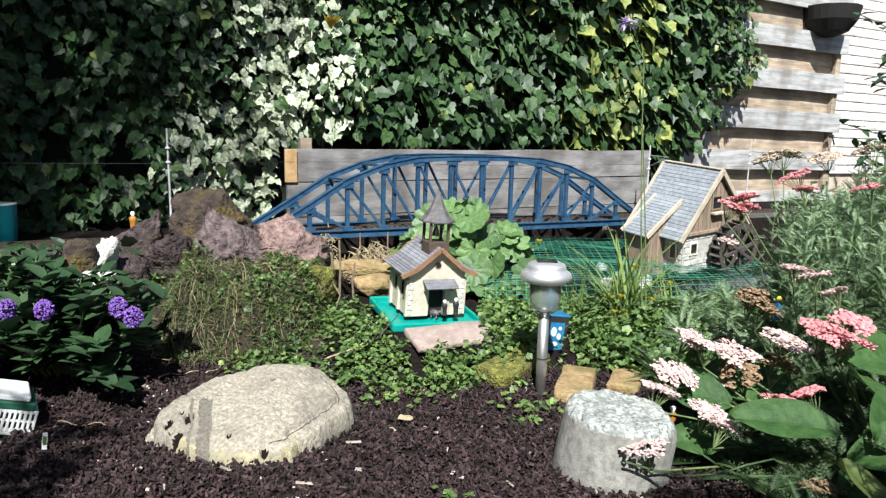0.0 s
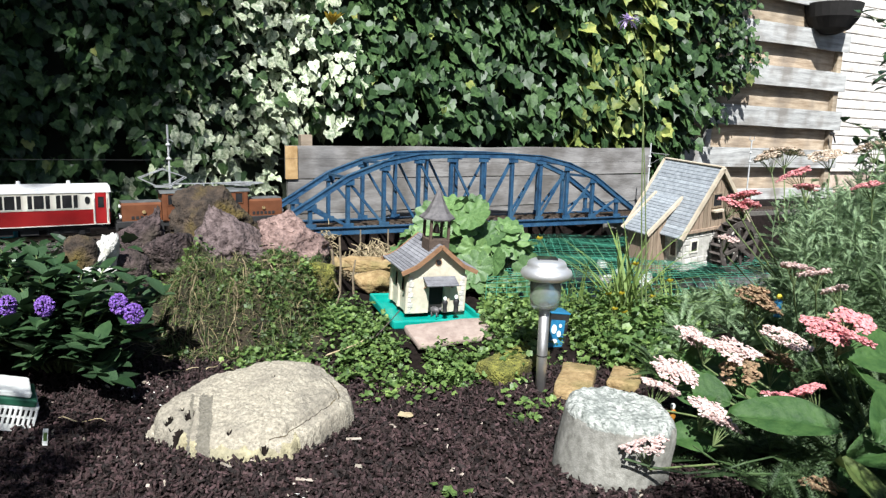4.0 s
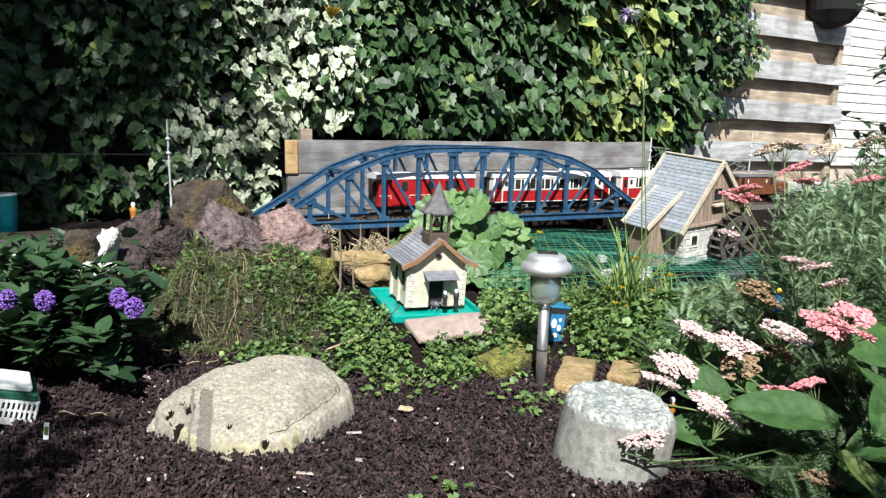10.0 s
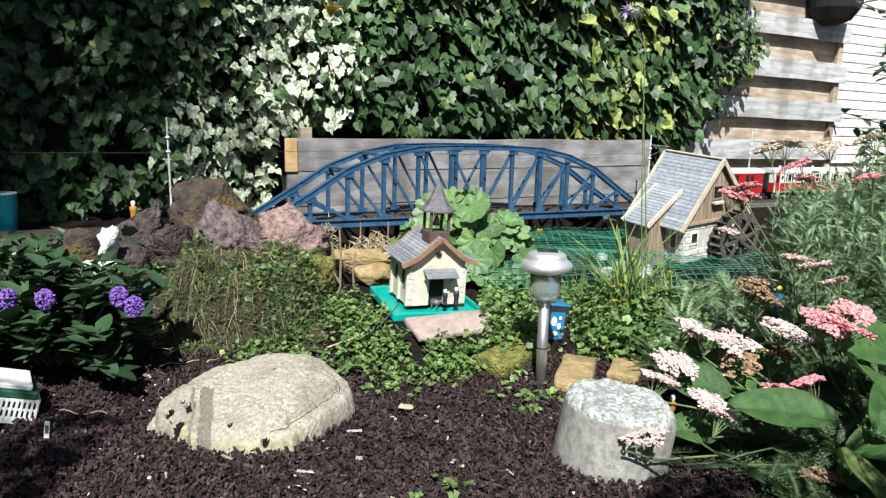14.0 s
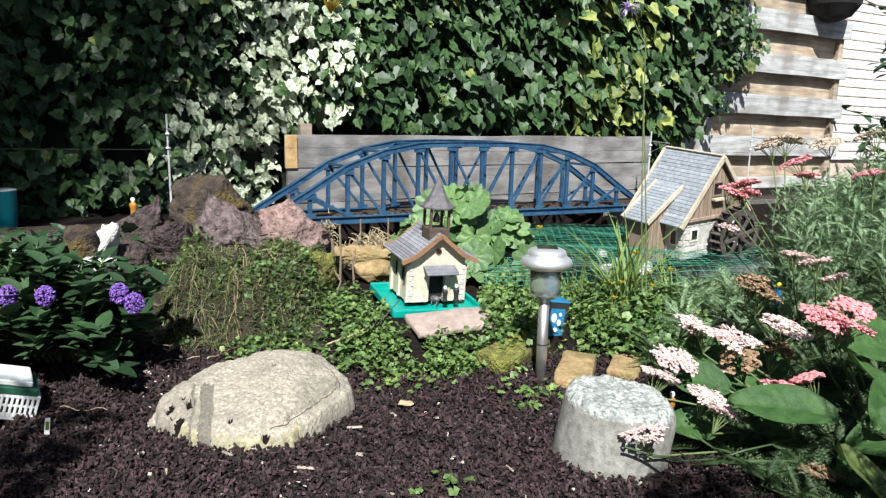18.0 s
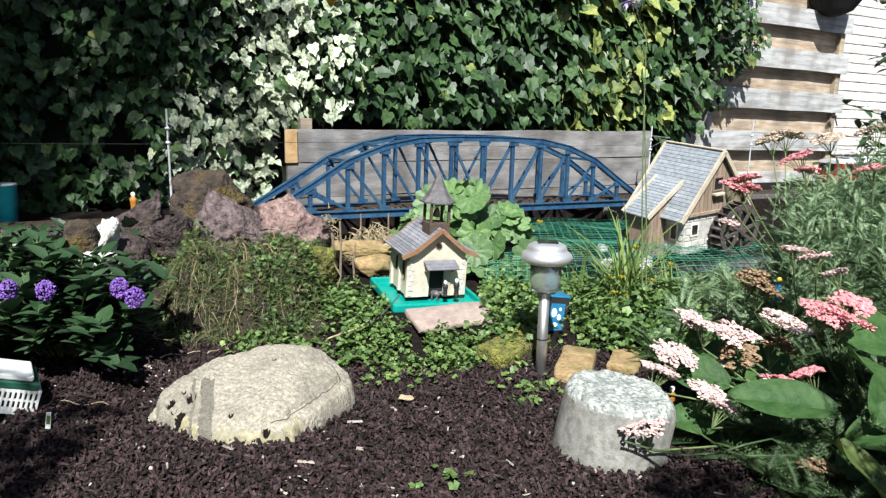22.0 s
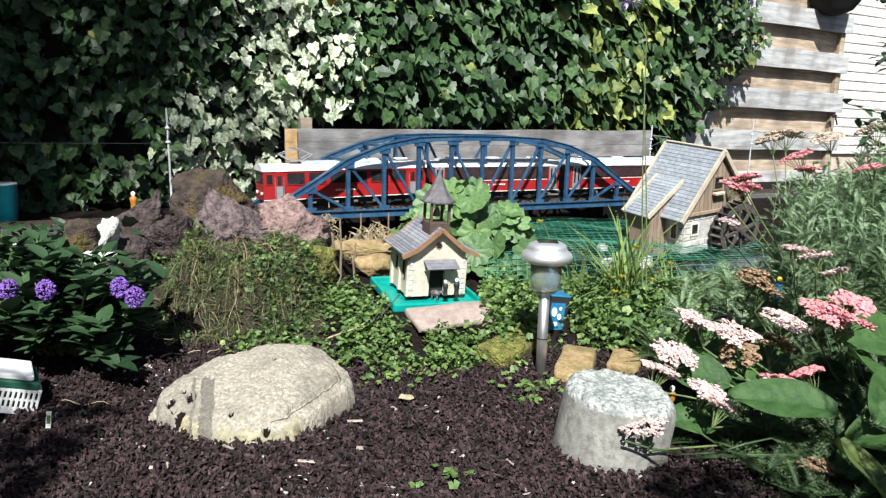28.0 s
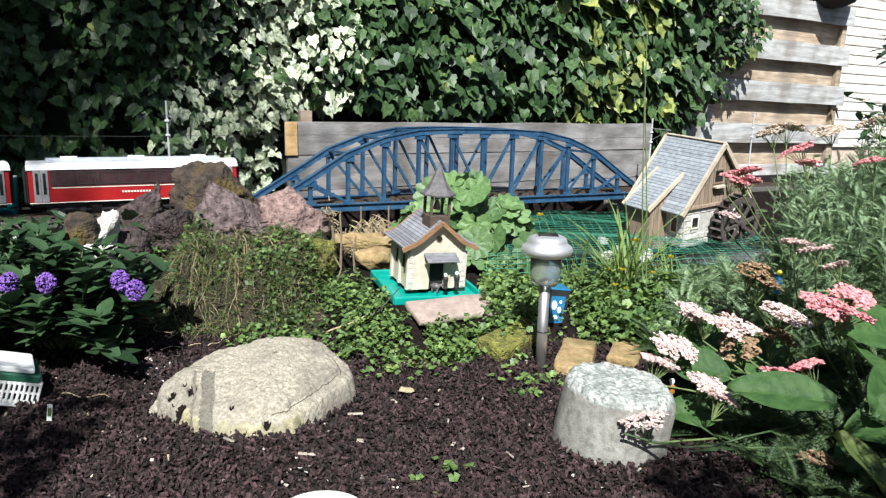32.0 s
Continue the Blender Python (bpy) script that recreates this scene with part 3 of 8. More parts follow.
# ---- trains ----
def wheelset(car, x, wb):
    """A bogie with frame, axle boxes and two wheelsets."""
    bm = bmesh.new()
    for sy in (-1, 1):
        box(bm, (x, 0.036 * sy, 0.020), (wb + 0.05, 0.006, 0.014), bev=0.002)
        for k in (-1, 1):
            box(bm, (x + wb / 2 * k, 0.040 * sy, 0.017), (0.016, 0.008, 0.014))
        box(bm, (x, 0.040 * sy, 0.024), (0.03, 0.006, 0.012))
    box(bm, (x, 0, 0.026), (0.03, 0.07, 0.01))
    bogie = part("bogie", bm, BLACK, car)
    for k in (-1, 1):
        bm = bmesh.new()
        for sy in (-1, 1):
            rod(bm, (x + wb / 2 * k, 0.0205 * sy, 0.0155), (x + wb / 2 * k, 0.0265 * sy, 0.0155), 0.0155, seg=16)
        rod(bm, (x + wb / 2 * k, -0.03, 0.0155), (x + wb / 2 * k, 0.03, 0.0155), 0.003)
        part("wheelset", bm, BLACK, bogie)


def shell(w, z0, z1):
    return [(-w / 2, z0), (w / 2, z0), (w / 2, z1), (-w / 2, z1)]


def roof_outline(w, z, h):
    pts = [(-w / 2 - 0.004, z - 0.003)]
    for i in range(9):
        a = math.pi * i / 8
        pts.append((-(w / 2 + 0.003) * math.cos(a), z + h * math.sin(a) ** 0.8 if 0 < i < 8 else z))
    pts.append((w / 2 + 0.004, z - 0.003))
    return pts[::-1]


def pantograph(car, x, z, tall=0.045, span=0.10):
    bm = bmesh.new()
    r = 0.0016
    box(bm, (x, 0, z - 0.001), (0.055, 0.06, 0.004))
    base = part("pantograph", bm, SILVER, car)
    for sy in (-1, 1):
        y = 0.022 * sy
        for k in (-1, 1):
            bm = bmesh.new()
            rod(bm, (x + 0.02 * k, y, z), (x + k * span / 2, y * 0.9, z + tall * 0.5), r, seg=6)
            rod(bm, (x + k * span / 2, y * 0.9, z + tall * 0.5), (x, y * 0.8, z + tall), r, seg=6)
            part("arm", bm, SILVER, base)
    for dx in (-span / 2, span / 2):
        bm = bmesh.new()
        rod(bm, (x + dx, -0.022, z + tall * 0.5), (x + dx, 0.022, z + tall * 0.5), r, seg=6)
        part("cross_tube", bm, SILVER, base)
    for dx in (-0.006, 0.006):
        bm = bmesh.new()
        rod(bm, (x + dx, -0.045, z + tall), (x + dx, 0.045, z + tall), 0.002, seg=6)
        part("contact_strip", bm, SILVER, base)


def couplers(car, half):
    for k in (-1, 1):
        bm = bmesh.new()
        box(bm, (half * k + 0.012 * k, 0, 0.022), (0.035, 0.010, 0.006))
        box(bm, (half * k + 0.028 * k, 0, 0.024), (0.006, 0.03, 0.010))
        part("coupler", bm, BLACK, car)


def side_window(car, x, sy, w, z, h, width, mtl, frame_mtl):
    """A window in its raised frame on one side of a car."""
    y = (width / 2) * sy
    bm = bmesh.new()
    for dx in (-1, 1):
        box(bm, (x + dx * (w / 2 + 0.0008), y + 0.001 * sy, z), (0.0022, 0.003, h + 0.004))
    for dz in (-1, 1):
        box(bm, (x, y + 0.001 * sy, z + dz * (h / 2 + 0.0008)), (w + 0.0006, 0.003, 0.0022))
    fr = part("window", bm, frame_mtl, car)
    bm = bmesh.new()
    box(bm, (x, y + 0.0003 * sy, z), (w, 0.0014, h))
    part("pane", bm, mtl, fr)


def door(car, x, sy, w, z0, z1, width, mtl, glass=True):
    y = (width / 2) * sy
    bm = bmesh.new()
    box(bm, (x, y + 0.0012 * sy, (z0 + z1) / 2), (w, 0.003, z1 - z0), bev=0.0008)
    d = part("door", bm, mtl, car)
    if glass:
        bm = bmesh.new()
        box(bm, (x, y + 0.003 * sy, z0 + (z1 - z0) * 0.68), (w * 0.55, 0.0012, (z1 - z0) * 0.34))
        part("door_pane", bm, GLASSD, d)
    for dx in (-1, 1):
        bm = bmesh.new()
        rod(bm, (x + dx * (w / 2 + 0.003), y + 0.004 * sy, z0 + 0.01), (x + dx * (w / 2 + 0.003), y + 0.004 * sy, z1 - 0.02), 0.0009, seg=6)
        part("handrail", bm, SILVER, d)


def end_walls(car, half, width, z0, z1, mtl):
    for k in (-1, 1):
        bm = bmesh.new()
        box(bm, (half * k + 0.006 * k, 0, (z0 + z1) / 2), (0.012, 0.05, z1 - z0 - 0.01), bev=0.002)
        part("gangway", bm, BLACK, car)


def coach_cream(name, label):
    """Red and cream coach: doors at the ends, an oval light beside each, window groups between."""
    car = thing(name, pose(0, 0, 0), label, "railway coach", "coaches of the brown engine's train")
    L, W = 0.64, 0.112
    bm = bmesh.new()
    prism(bm, shell(W, 0.042, 0.093), -L / 2, L / 2)
    part("lower_body", bm, RED, car, "red lower body")
    bm = bmesh.new()
    prism(bm, shell(W, 0.093, 0.150), -L / 2, L / 2)
    part("upper_body", bm, CREAM, car, "cream upper body")
    bm = bmesh.new()
    prism(bm, roof_outline(W, 0.150, 0.022), -L / 2 - 0.004, L / 2 + 0.004)
    part("roof", bm, ROOFW, car, smooth=False)
    bm = bmesh.new()
    box(bm, (0, 0, 0.036), (L - 0.02, 0.09, 0.012))
    for x in (-0.08, 0.02, 0.09):
        box(bm, (x, -0.025, 0.024), (0.05, 0.03, 0.02))
    part("underframe", bm, BLACK, car)
    for sy in (-1, 1):
        bm = bmesh.new()
        box(bm, (0, sy * (W / 2 + 0.0004), 0.0935), (L, 0.0016, 0.0022))
        box(bm, (0, sy * (W / 2 + 0.0004), 0.0435), (L, 0.0016, 0.003))
        part("waist_line", bm, CREAM, car)
        for k in (-1, 1):
            door(car, k * (L / 2 - 0.026), sy, 0.032, 0.046, 0.148, W, RED)
            bm = bmesh.new()
            for dx in (0.006, 0.046):
                box(bm, (k * (L / 2 - dx), sy * (W / 2 + 0.001), 0.097), (0.006, 0.003, 0.106))
            part("door_post", bm, CREAM, car)
            bm = bmesh.new()
            m = pose(k * (L / 2 - 0.065), sy * (W / 2 + 0.0006), 0.122, 90)
            bmesh.ops.create_cone(bm, cap_ends=True, segments=20, radius1=0.0085, radius2=0.0085, depth=0.002, matrix=m @ Matrix.Diagonal((0.9, 1.45, 1, 1)))
            part("oval_window", bm, GLASSD, car)
        for g in range(6):
            for dx, w in ((-0.0245, 0.013), (0, 0.028), (0.0245, 0.013)):
                side_window(car, (g - 2.5) * 0.0785 + dx, sy, w, 0.119, 0.042, W, GLASSD, CREAM)
    for x in (-0.21, -0.07, 0.07, 0.21):
        bm = bmesh.new()
        rod(bm, (x, 0, 0.170), (x, 0, 0.182), 0.007, 0.006, seg=10)
        part("roof_vent", bm, ROOFW, car)
    for x in (-0.2, 0.2):
        wheelset(car, x, 0.075)
    end_walls(car, L / 2, W, 0.05, 0.15, BLACK)
    couplers(car, L / 2 + 0.008)
    return car


def baggage_van():
    car = thing("baggage_van", pose(0, 0, 0), "all-red baggage van with a pale roof and sliding doors", "railway van")
    L, W = 0.43, 0.112
    bm = bmesh.new()
    prism(bm, shell(W, 0.042, 0.150), -L / 2, L / 2)
    part("body", bm, RED, car)
    bm = bmesh.new()
    prism(bm, roof_outline(W, 0.150, 0.022), -L / 2 - 0.004, L / 2 + 0.004)
    part("roof", bm, ROOFW, car)
    bm = bmesh.new()
    box(bm, (0, 0, 0.036), (L - 0.02, 0.09, 0.012))
    part("underframe", bm, BLACK, car)
    for sy in (-1, 1):
        y = sy * (W / 2 + 0.0008)
        bm = bmesh.new()
        box(bm, (0, y, 0.083), (L, 0.0016, 0.0022))
        part("pale_line", bm, CREAM, car)
        bm = bmesh.new()
        for k in range(14):
            box(bm, (-L / 2 + 0.05 + k * 0.006, y + sy * 0.0004, 0.074), (0.004, 0.0012, 0.005))
        part("lettering_bar", bm, CREAM, car)
        for x in (-0.125, 0.07):
            bm = bmesh.new()
            box(bm, (x, y + 0.001 * sy, 0.096), (0.075, 0.003, 0.098), bev=0.001)
            d = part("sliding_door", bm, RED, car)
            bm = bmesh.new()
            box(bm, (x + 0.018, y + 0.0028 * sy, 0.119), (0.026, 0.0012, 0.038))
            part("door_pane", bm, GLASSD, d)
        side_window(car, 0.008, sy, 0.026, 0.119, 0.038, W, GLASSD, RED)
        side_window(car, -0.192, sy, 0.026, 0.119, 0.038, W, GLASSD, RED)
        side_window(car, 0.125, sy, 0.026, 0.119, 0.038, W, GLASSD, RED)
    for x in (-0.13, 0.13):
        wheelset(car, x, 0.07)
    end_walls(car, L / 2, W, 0.05, 0.15, BLACK)
    couplers(car, L / 2 + 0.008)
    return car


def crocodile():
    """Brown articulated engine: cab with windows between two long low noses."""
    car = thing("electric_locomotive", pose(0, 0, 0), "brown electric locomotive with long low noses and two pantographs", "locomotive")
    W = 0.108
    bm = bmesh.new()
    prism(bm, shell(W, 0.046, 0.142), -0.143, 0.143)
    part("cab", bm, LOCO, car)
    bm = bmesh.new()
    prism(bm, roof_outline(W, 0.142, 0.007), -0.150, 0.150)
    part("cab_roof", bm, LOCOROOF, car, "dark grey roof")
    for k in (-1, 1):
        bm = bmesh.new()
        pts = [(-0.044, 0.046), (0.044, 0.046), (0.044, 0.102), (0.034, 0.109), (-0.034, 0.109), (-0.044, 0.102)]
        prism(bm, pts, min(0.145 * k, 0.268 * k), max(0.145 * k, 0.268 * k))
        nose = part("nose", bm, LOCO, car)
        bm = bmesh.new()
        box(bm, (k * 0.206, 0, 0.1105), (0.126, 0.066, 0.003))
        part("nose_top", bm, LOCOROOF, nose)
        bm = bmesh.new()
        for j in range(6):
            for sy in (-1, 1):
                box(bm, (k * (0.165 + j * 0.014), 0.0445 * sy, 0.060), (0.009, 0.002, 0.010))
        part("louvre", bm, BLACK, nose)
        bm = bmesh.new()
        for sy in (-1, 1):
            rod(bm, (k * 0.20, 0.044 * sy, 0.078), (k * 0.20, 0.049 * sy, 0.078), 0.006, seg=12)
        part("filler_cap", bm, SANDSTONE, nose)
        bm = bmesh.new()
        for sy in (-1, 1):
            rod(bm, (k * 0.269, 0.026 * sy, 0.062), (k * 0.275, 0.026 * sy, 0.062), 0.007, seg=12)
        rod(bm, (k * 0.269, 0, 0.095), (k * 0.275, 0, 0.095), 0.006, seg=12)
        part("headlamp", bm, ROOFW, nose)
        bm = bmesh.new()
        box(bm, (k * 0.2, 0, 0.038), (0.17, 0.098, 0.022), bev=0.002)
        box(bm, (k * 0.285, 0, 0.03), (0.006, 0.10, 0.02))
        for j in range(3):
            for sy in (-1, 1):
                box(bm, (k * (0.15 + 0.05 * j), 0.046 * sy, 0.022), (0.02, 0.008, 0.016))
        fr = part("bogie", bm, BLACK, car)
        for j in range(3):
            bm = bmesh.new()
            for sy in (-1, 1):
                rod(bm, (k * (0.15 + 0.05 * j), 0.0205 * sy, 0.021), (k * (0.15 + 0.05 * j), 0.027 * sy, 0.021), 0.021, seg=18)
            part("wheelset", bm, BLACK, fr)
        bm = bmesh.new()
        for sy in (-1, 1):
            beam(bm, (k * 0.145, 0.05 * sy, 0.018), (k * 0.255, 0.05 * sy, 0.018), 0.003, 0.006)
        part("coupling_rod", bm, SILVER, fr)
        pantograph(car, k * 0.132, 0.160, 0.058 if k < 0 else 0.008, 0.15)
    for sy in (-1, 1):
        for x in (-0.112, 0.112):
            side_window(car, x, sy, 0.024, 0.117, 0.034, W, GLASSD, LOCO)
        for x in (-0.072, 0.072):
            side_window(car, x, sy, 0.011, 0.117, 0.020, W, CREAM, LOCO)
        for x in (-0.135, 0.135):
            bm = bmesh.new()
            box(bm, (x, sy * (W / 2 + 0.001), 0.095), (0.014, 0.002, 0.092), bev=0.0006)
            part("cab_door", bm, LOCO, car)
    bm = bmesh.new()
    for x in (-0.03, 0.0, 0.03):
        rod(bm, (x, -0.02, 0.148), (x, -0.02, 0.166), 0.003, seg=8)
    rod(bm, (-0.13, -0.02, 0.167), (0.13, -0.02, 0.167), 0.0014, seg=6)
    rod(bm, (-0.13, 0.02, 0.165), (0.13, 0.02, 0.165), 0.0014, seg=6)
    part("roof_busbar", bm, SILVER, car)
    couplers(car, 0.278)
    return car


def coach_red(name, label, powered=False):
    """Red coach with a row of dark windows, silver doors at the ends and a white roof; powered: railcar with pantograph and cab front."""
    car = thing(name, pose(0, 0, 0), label, "railcar" if powered else "railway coach", "cars of the red train")
    L, W = (0.65 if powered else 0.635), 0.112
    bm = bmesh.new()
    prism(bm, shell(W, 0.042, 0.150), -L / 2, L / 2)
    part("body", bm, RED, car)
    bm = bmesh.new()
    prism(bm, roof_outline(W, 0.150, 0.022), -L / 2 - 0.004, L / 2 + 0.004)
    part("roof", bm, ROOFW, car)
    bm = bmesh.new()
    box(bm, (0, 0, 0.036), (L - 0.02, 0.09, 0.012))
    for x in (-0.09, 0.0, 0.08):
        box(bm, (x, -0.025, 0.024), (0.05, 0.03, 0.02))
    part("underframe", bm, BLACK, car)
    for sy in (-1, 1):
        y = sy * (W / 2 + 0.0006)
        bm = bmesh.new()
        box(bm, (0, y, 0.0435), (L, 0.0016, 0.003))
        if not powered:
            box(bm, (0, y, 0.090), (L - 0.13, 0.0016, 0.0026))
        part("pale_line", bm, CREAM, car)
        bm = bmesh.new()
        for k in range(10):
            box(bm, (-0.05 + k * 0.009, y, 0.072), (0.006, 0.0014, 0.006))
        part("lettering_bar", bm, CREAM, car)
        for k in (-1, 1):
            if powered:
                door(car, k * (L / 2 - 0.058), sy, 0.026, 0.046, 0.146, W, RED)
                bm = bmesh.new()
                box(bm, (k * (L / 2 - 0.058), y + sy * 0.0036, 0.070), (0.024, 0.002, 0.046))
                part("door_plate", bm, SILVER, car)
                side_window(car, k * (L / 2 - 0.022), sy, 0.022, 0.119, 0.034, W, GLASSD, RED)
                continue
            for dx in (-0.0105, 0.0105):
                x = k * (L / 2 - 0.034) + dx
                bm = bmesh.new()
                box(bm, (x, y + 0.0012 * sy, 0.096), (0.0200, 0.003, 0.100), bev=0.0008)
                d = part("door_leaf", bm, SILVER, car)
                bm = bmesh.new()
                box(bm, (x, y + 0.003 * sy, 0.104), (0.0085, 0.0012, 0.066))
                part("door_pane", bm, GLASSD, d)
        if not powered:
            bm = bmesh.new()
            box(bm, (0, y, 0.1205), (L - 0.12, 0.0010, 0.054))
            part("window_band", bm, BROWNBAND, car, "dark brown window band")
        n, pitch = (6, 0.082) if powered else (8, 0.062)
        for j in range(n):
            x = (j - (n - 1) / 2) * pitch
            side_window(car, x, sy, 0.066 if powered else 0.05, 0.119, 0.042 if powered else 0.036, W, GLASSD, RED if powered else BLACK)
    bm = bmesh.new()
    box(bm, (0, -0.002, 0.1735), (L - (0.30 if powered else 0.10), 0.066, 0.010), bev=0.002)
    part("roof_panel", bm, ROOFB, car, "raised blue-grey roof panel")
    for x in ((0.06, 0.13, 0.24) if powered else (-0.2, 0, 0.2)):
        bm = bmesh.new()
        box(bm, (x, 0, 0.181), (0.05, 0.03, 0.007), bev=0.002)
        part("roof_box", bm, ROOFW, car)
    if powered:
        pantograph(car, -0.19, 0.182, 0.045, 0.12)
        for k in (-1, 1):
            bm = bmesh.new()
            box(bm, (k * (L / 2 + 0.0008), 0, 0.122), (0.003, 0.09, 0.036), bev=0.001)
            part("windscreen", bm, GLASSD, car)
            for sy in (-1, 1):
                bm = bmesh.new()
                rod(bm, (k * L / 2, 0.034 * sy, 0.066), (k * (L / 2 + 0.005), 0.034 * sy, 0.066), 0.006, seg=12)
                part("headlamp", bm, ROOFW, car)
    else:
        end_walls(car, L / 2, W, 0.05, 0.15, BLACK)
        for k in (-1, 1):
            bm = bmesh.new()
            for j in range(4):
                box(bm, (k * (L / 2 + 0.004 + 0.003 * j), 0, 0.097), (0.0022, 0.084 - 0.008 * (j % 2), 0.108 - 0.006 * (j % 2)))
            part("bellows", bm, BLACK, car, "black folded gangway bellows")
    for x in (-0.21, 0.21):
        wheelset(car, x, 0.08)
    couplers(car, L / 2 + 0.008)
    return car


LOCO_1 = crocodile()
COACH_1 = coach_cream("passenger_coach", "red and cream passenger coach with a pale grey roof")
COACH_2 = copy_thing(COACH_1, pose(0, 0, 0))
VAN_1 = baggage_van()
RAILCAR = coach_red("electric_railcar", "red electric railcar with white roof and raised pantograph", True)
COACH_3 = coach_red("red_coach", "red passenger coach with dark windows and white roof")
COACH_4 = copy_thing(COACH_3, pose(0, 0, 0))


def ride(car, s_of_t, fork, gauge=0.2):
    """Key one car along the line by where its middle is at each time; its two bogies sit on the rails."""
    rows = []
    for i in range(65):
        t = i * 0.5
        s = s_of_t(t)
        a, _ = line_at(s - gauge, fork)
        b, _ = line_at(s + gauge, fork)
        p = (a + b) / 2
        d = b - a
        za, zb = rail_z(s - gauge), rail_z(s + gauge)
        rows.append((t, pose(p.x, p.y, (za + zb) / 2, 0, -math.degrees(math.atan2(zb - za, 2 * gauge)), math.degrees(math.atan2(d.y, d.x)))))
    walk(car, rows)


def motions():
    def first(t):  # leading end of the first coach, going away to the far end
        ease = 0.032 * smooth01(7.5, 11.0, t) - 0.08 * smooth01(11.2, 14.0, t)  # runs a little faster, then slower
        return 0.361 + 0.466 * (t - 7.5) + ease

    def second(t):  # leading end of the railcar, coming back
        return -0.770 - 0.54 * (t - 28.0) + 0.012 * min(4.0, max(0.0, 28.0 - t)) + 0.065 * smooth01(29.9, 32.1, t) - 0.01 * smooth01(28.5, 29.5, t)
    ride(LOCO_1, lambda t: first(t) + 0.305, True)
    ride(COACH_1, lambda t: first(t) - 0.326, True)
    ride(COACH_2, lambda t: first(t) - 1.03, True)
    ride(VAN_1, lambda t: first(t) - 1.656, True, 0.13)
    ride(RAILCAR, lambda t: second(t) + 0.327, False)
    ride(COACH_3, lambda t: second(t) + 0.997, False)
    ride(COACH_4, lambda t: second(t) + 1.695, False)


# ---- walls that close the place; the plain ones are unseen, added to cut light ----
def plain_wall(name, c, s, label):
    bm = bmesh.new()
    box(bm, c, s, bev=0.01)
    return tagged(part(name, bm, WALLPAINT), label, "wall", kind="structure")


WALLPAINT = mat("old_wall_plaster", (0.26, 0.24, 0.20), (0.36, 0.33, 0.28), 0.9, scale=6, bump=0.3, stain=(0.2, 0.18, 0.15), stain_scale=1.5)
# added out of view; its shadow falls on the left ivy and line
plain_wall("wall_shade", (-4.06, -1.65, 3.6), (5.08, 0.3, 7.4), "unseen plain plastered wall added behind the bed to shade the ivy")
# three more added out of view, to keep low sky light out
plain_wall("wall_skyblock_west", (-3.6, 1.2, 1.3), (0.2, 5.4, 2.7), "unseen plain plastered wall added to keep sky light off the corner")
plain_wall("wall_skyblock_side", (4.4, -0.6, 0.95), (0.2, 8.0, 2.0), "unseen plain plastered wall added beside the bed against low sky light")
plain_wall("wall_skyblock_back", (2.31, -4.7, 0.95), (4.0, 0.2, 2.0), "unseen plain plastered wall added behind the viewer against low sky light")
PALEBRICK = mat("pale_painted_brick", (0.66, 0.62, 0.57), (0.80, 0.78, 0.74), 0.85, scale=25, bump=0.5, per='object', vary=0.16, stain=(0.46, 0.35, 0.28), stain_scale=9, stain_amt=0.5)
PALEMORTAR = mat("rusty_mortar", (0.46, 0.34, 0.26), (0.62, 0.51, 0.43), 0.95, scale=30, bump=0.5)


def build_pale_wall():
    """A pale brick wall beyond the end of the fence, course by course."""
    w = thing("wall_east", on_line(4.5, 1.05, 0.1), "pale sunlit painted brick wall beyond the fence", "wall", kind="structure")
    bm = bmesh.new()
    box(bm, (0, 0.06, 1.2), (2.6, 0.1, 2.6))
    part("mortar", bm, PALEMORTAR, w)
    bm = bmesh.new()
    box(bm, (0, 0, 0), (0.209, 0.03, 0.0665), bev=0.004)
    me = bpy.data.meshes.new("brick")
    bm.to_mesh(me)
    bm.free()
    me.materials.append(PALEBRICK)
    for j in range(20):
        for i in range(12):
            share("brick", me, w, pose(-1.22 + 0.215 * i + (0.1 if j % 2 else 0), 0, 0.30 + 0.073 * j))


build_pale_wall()


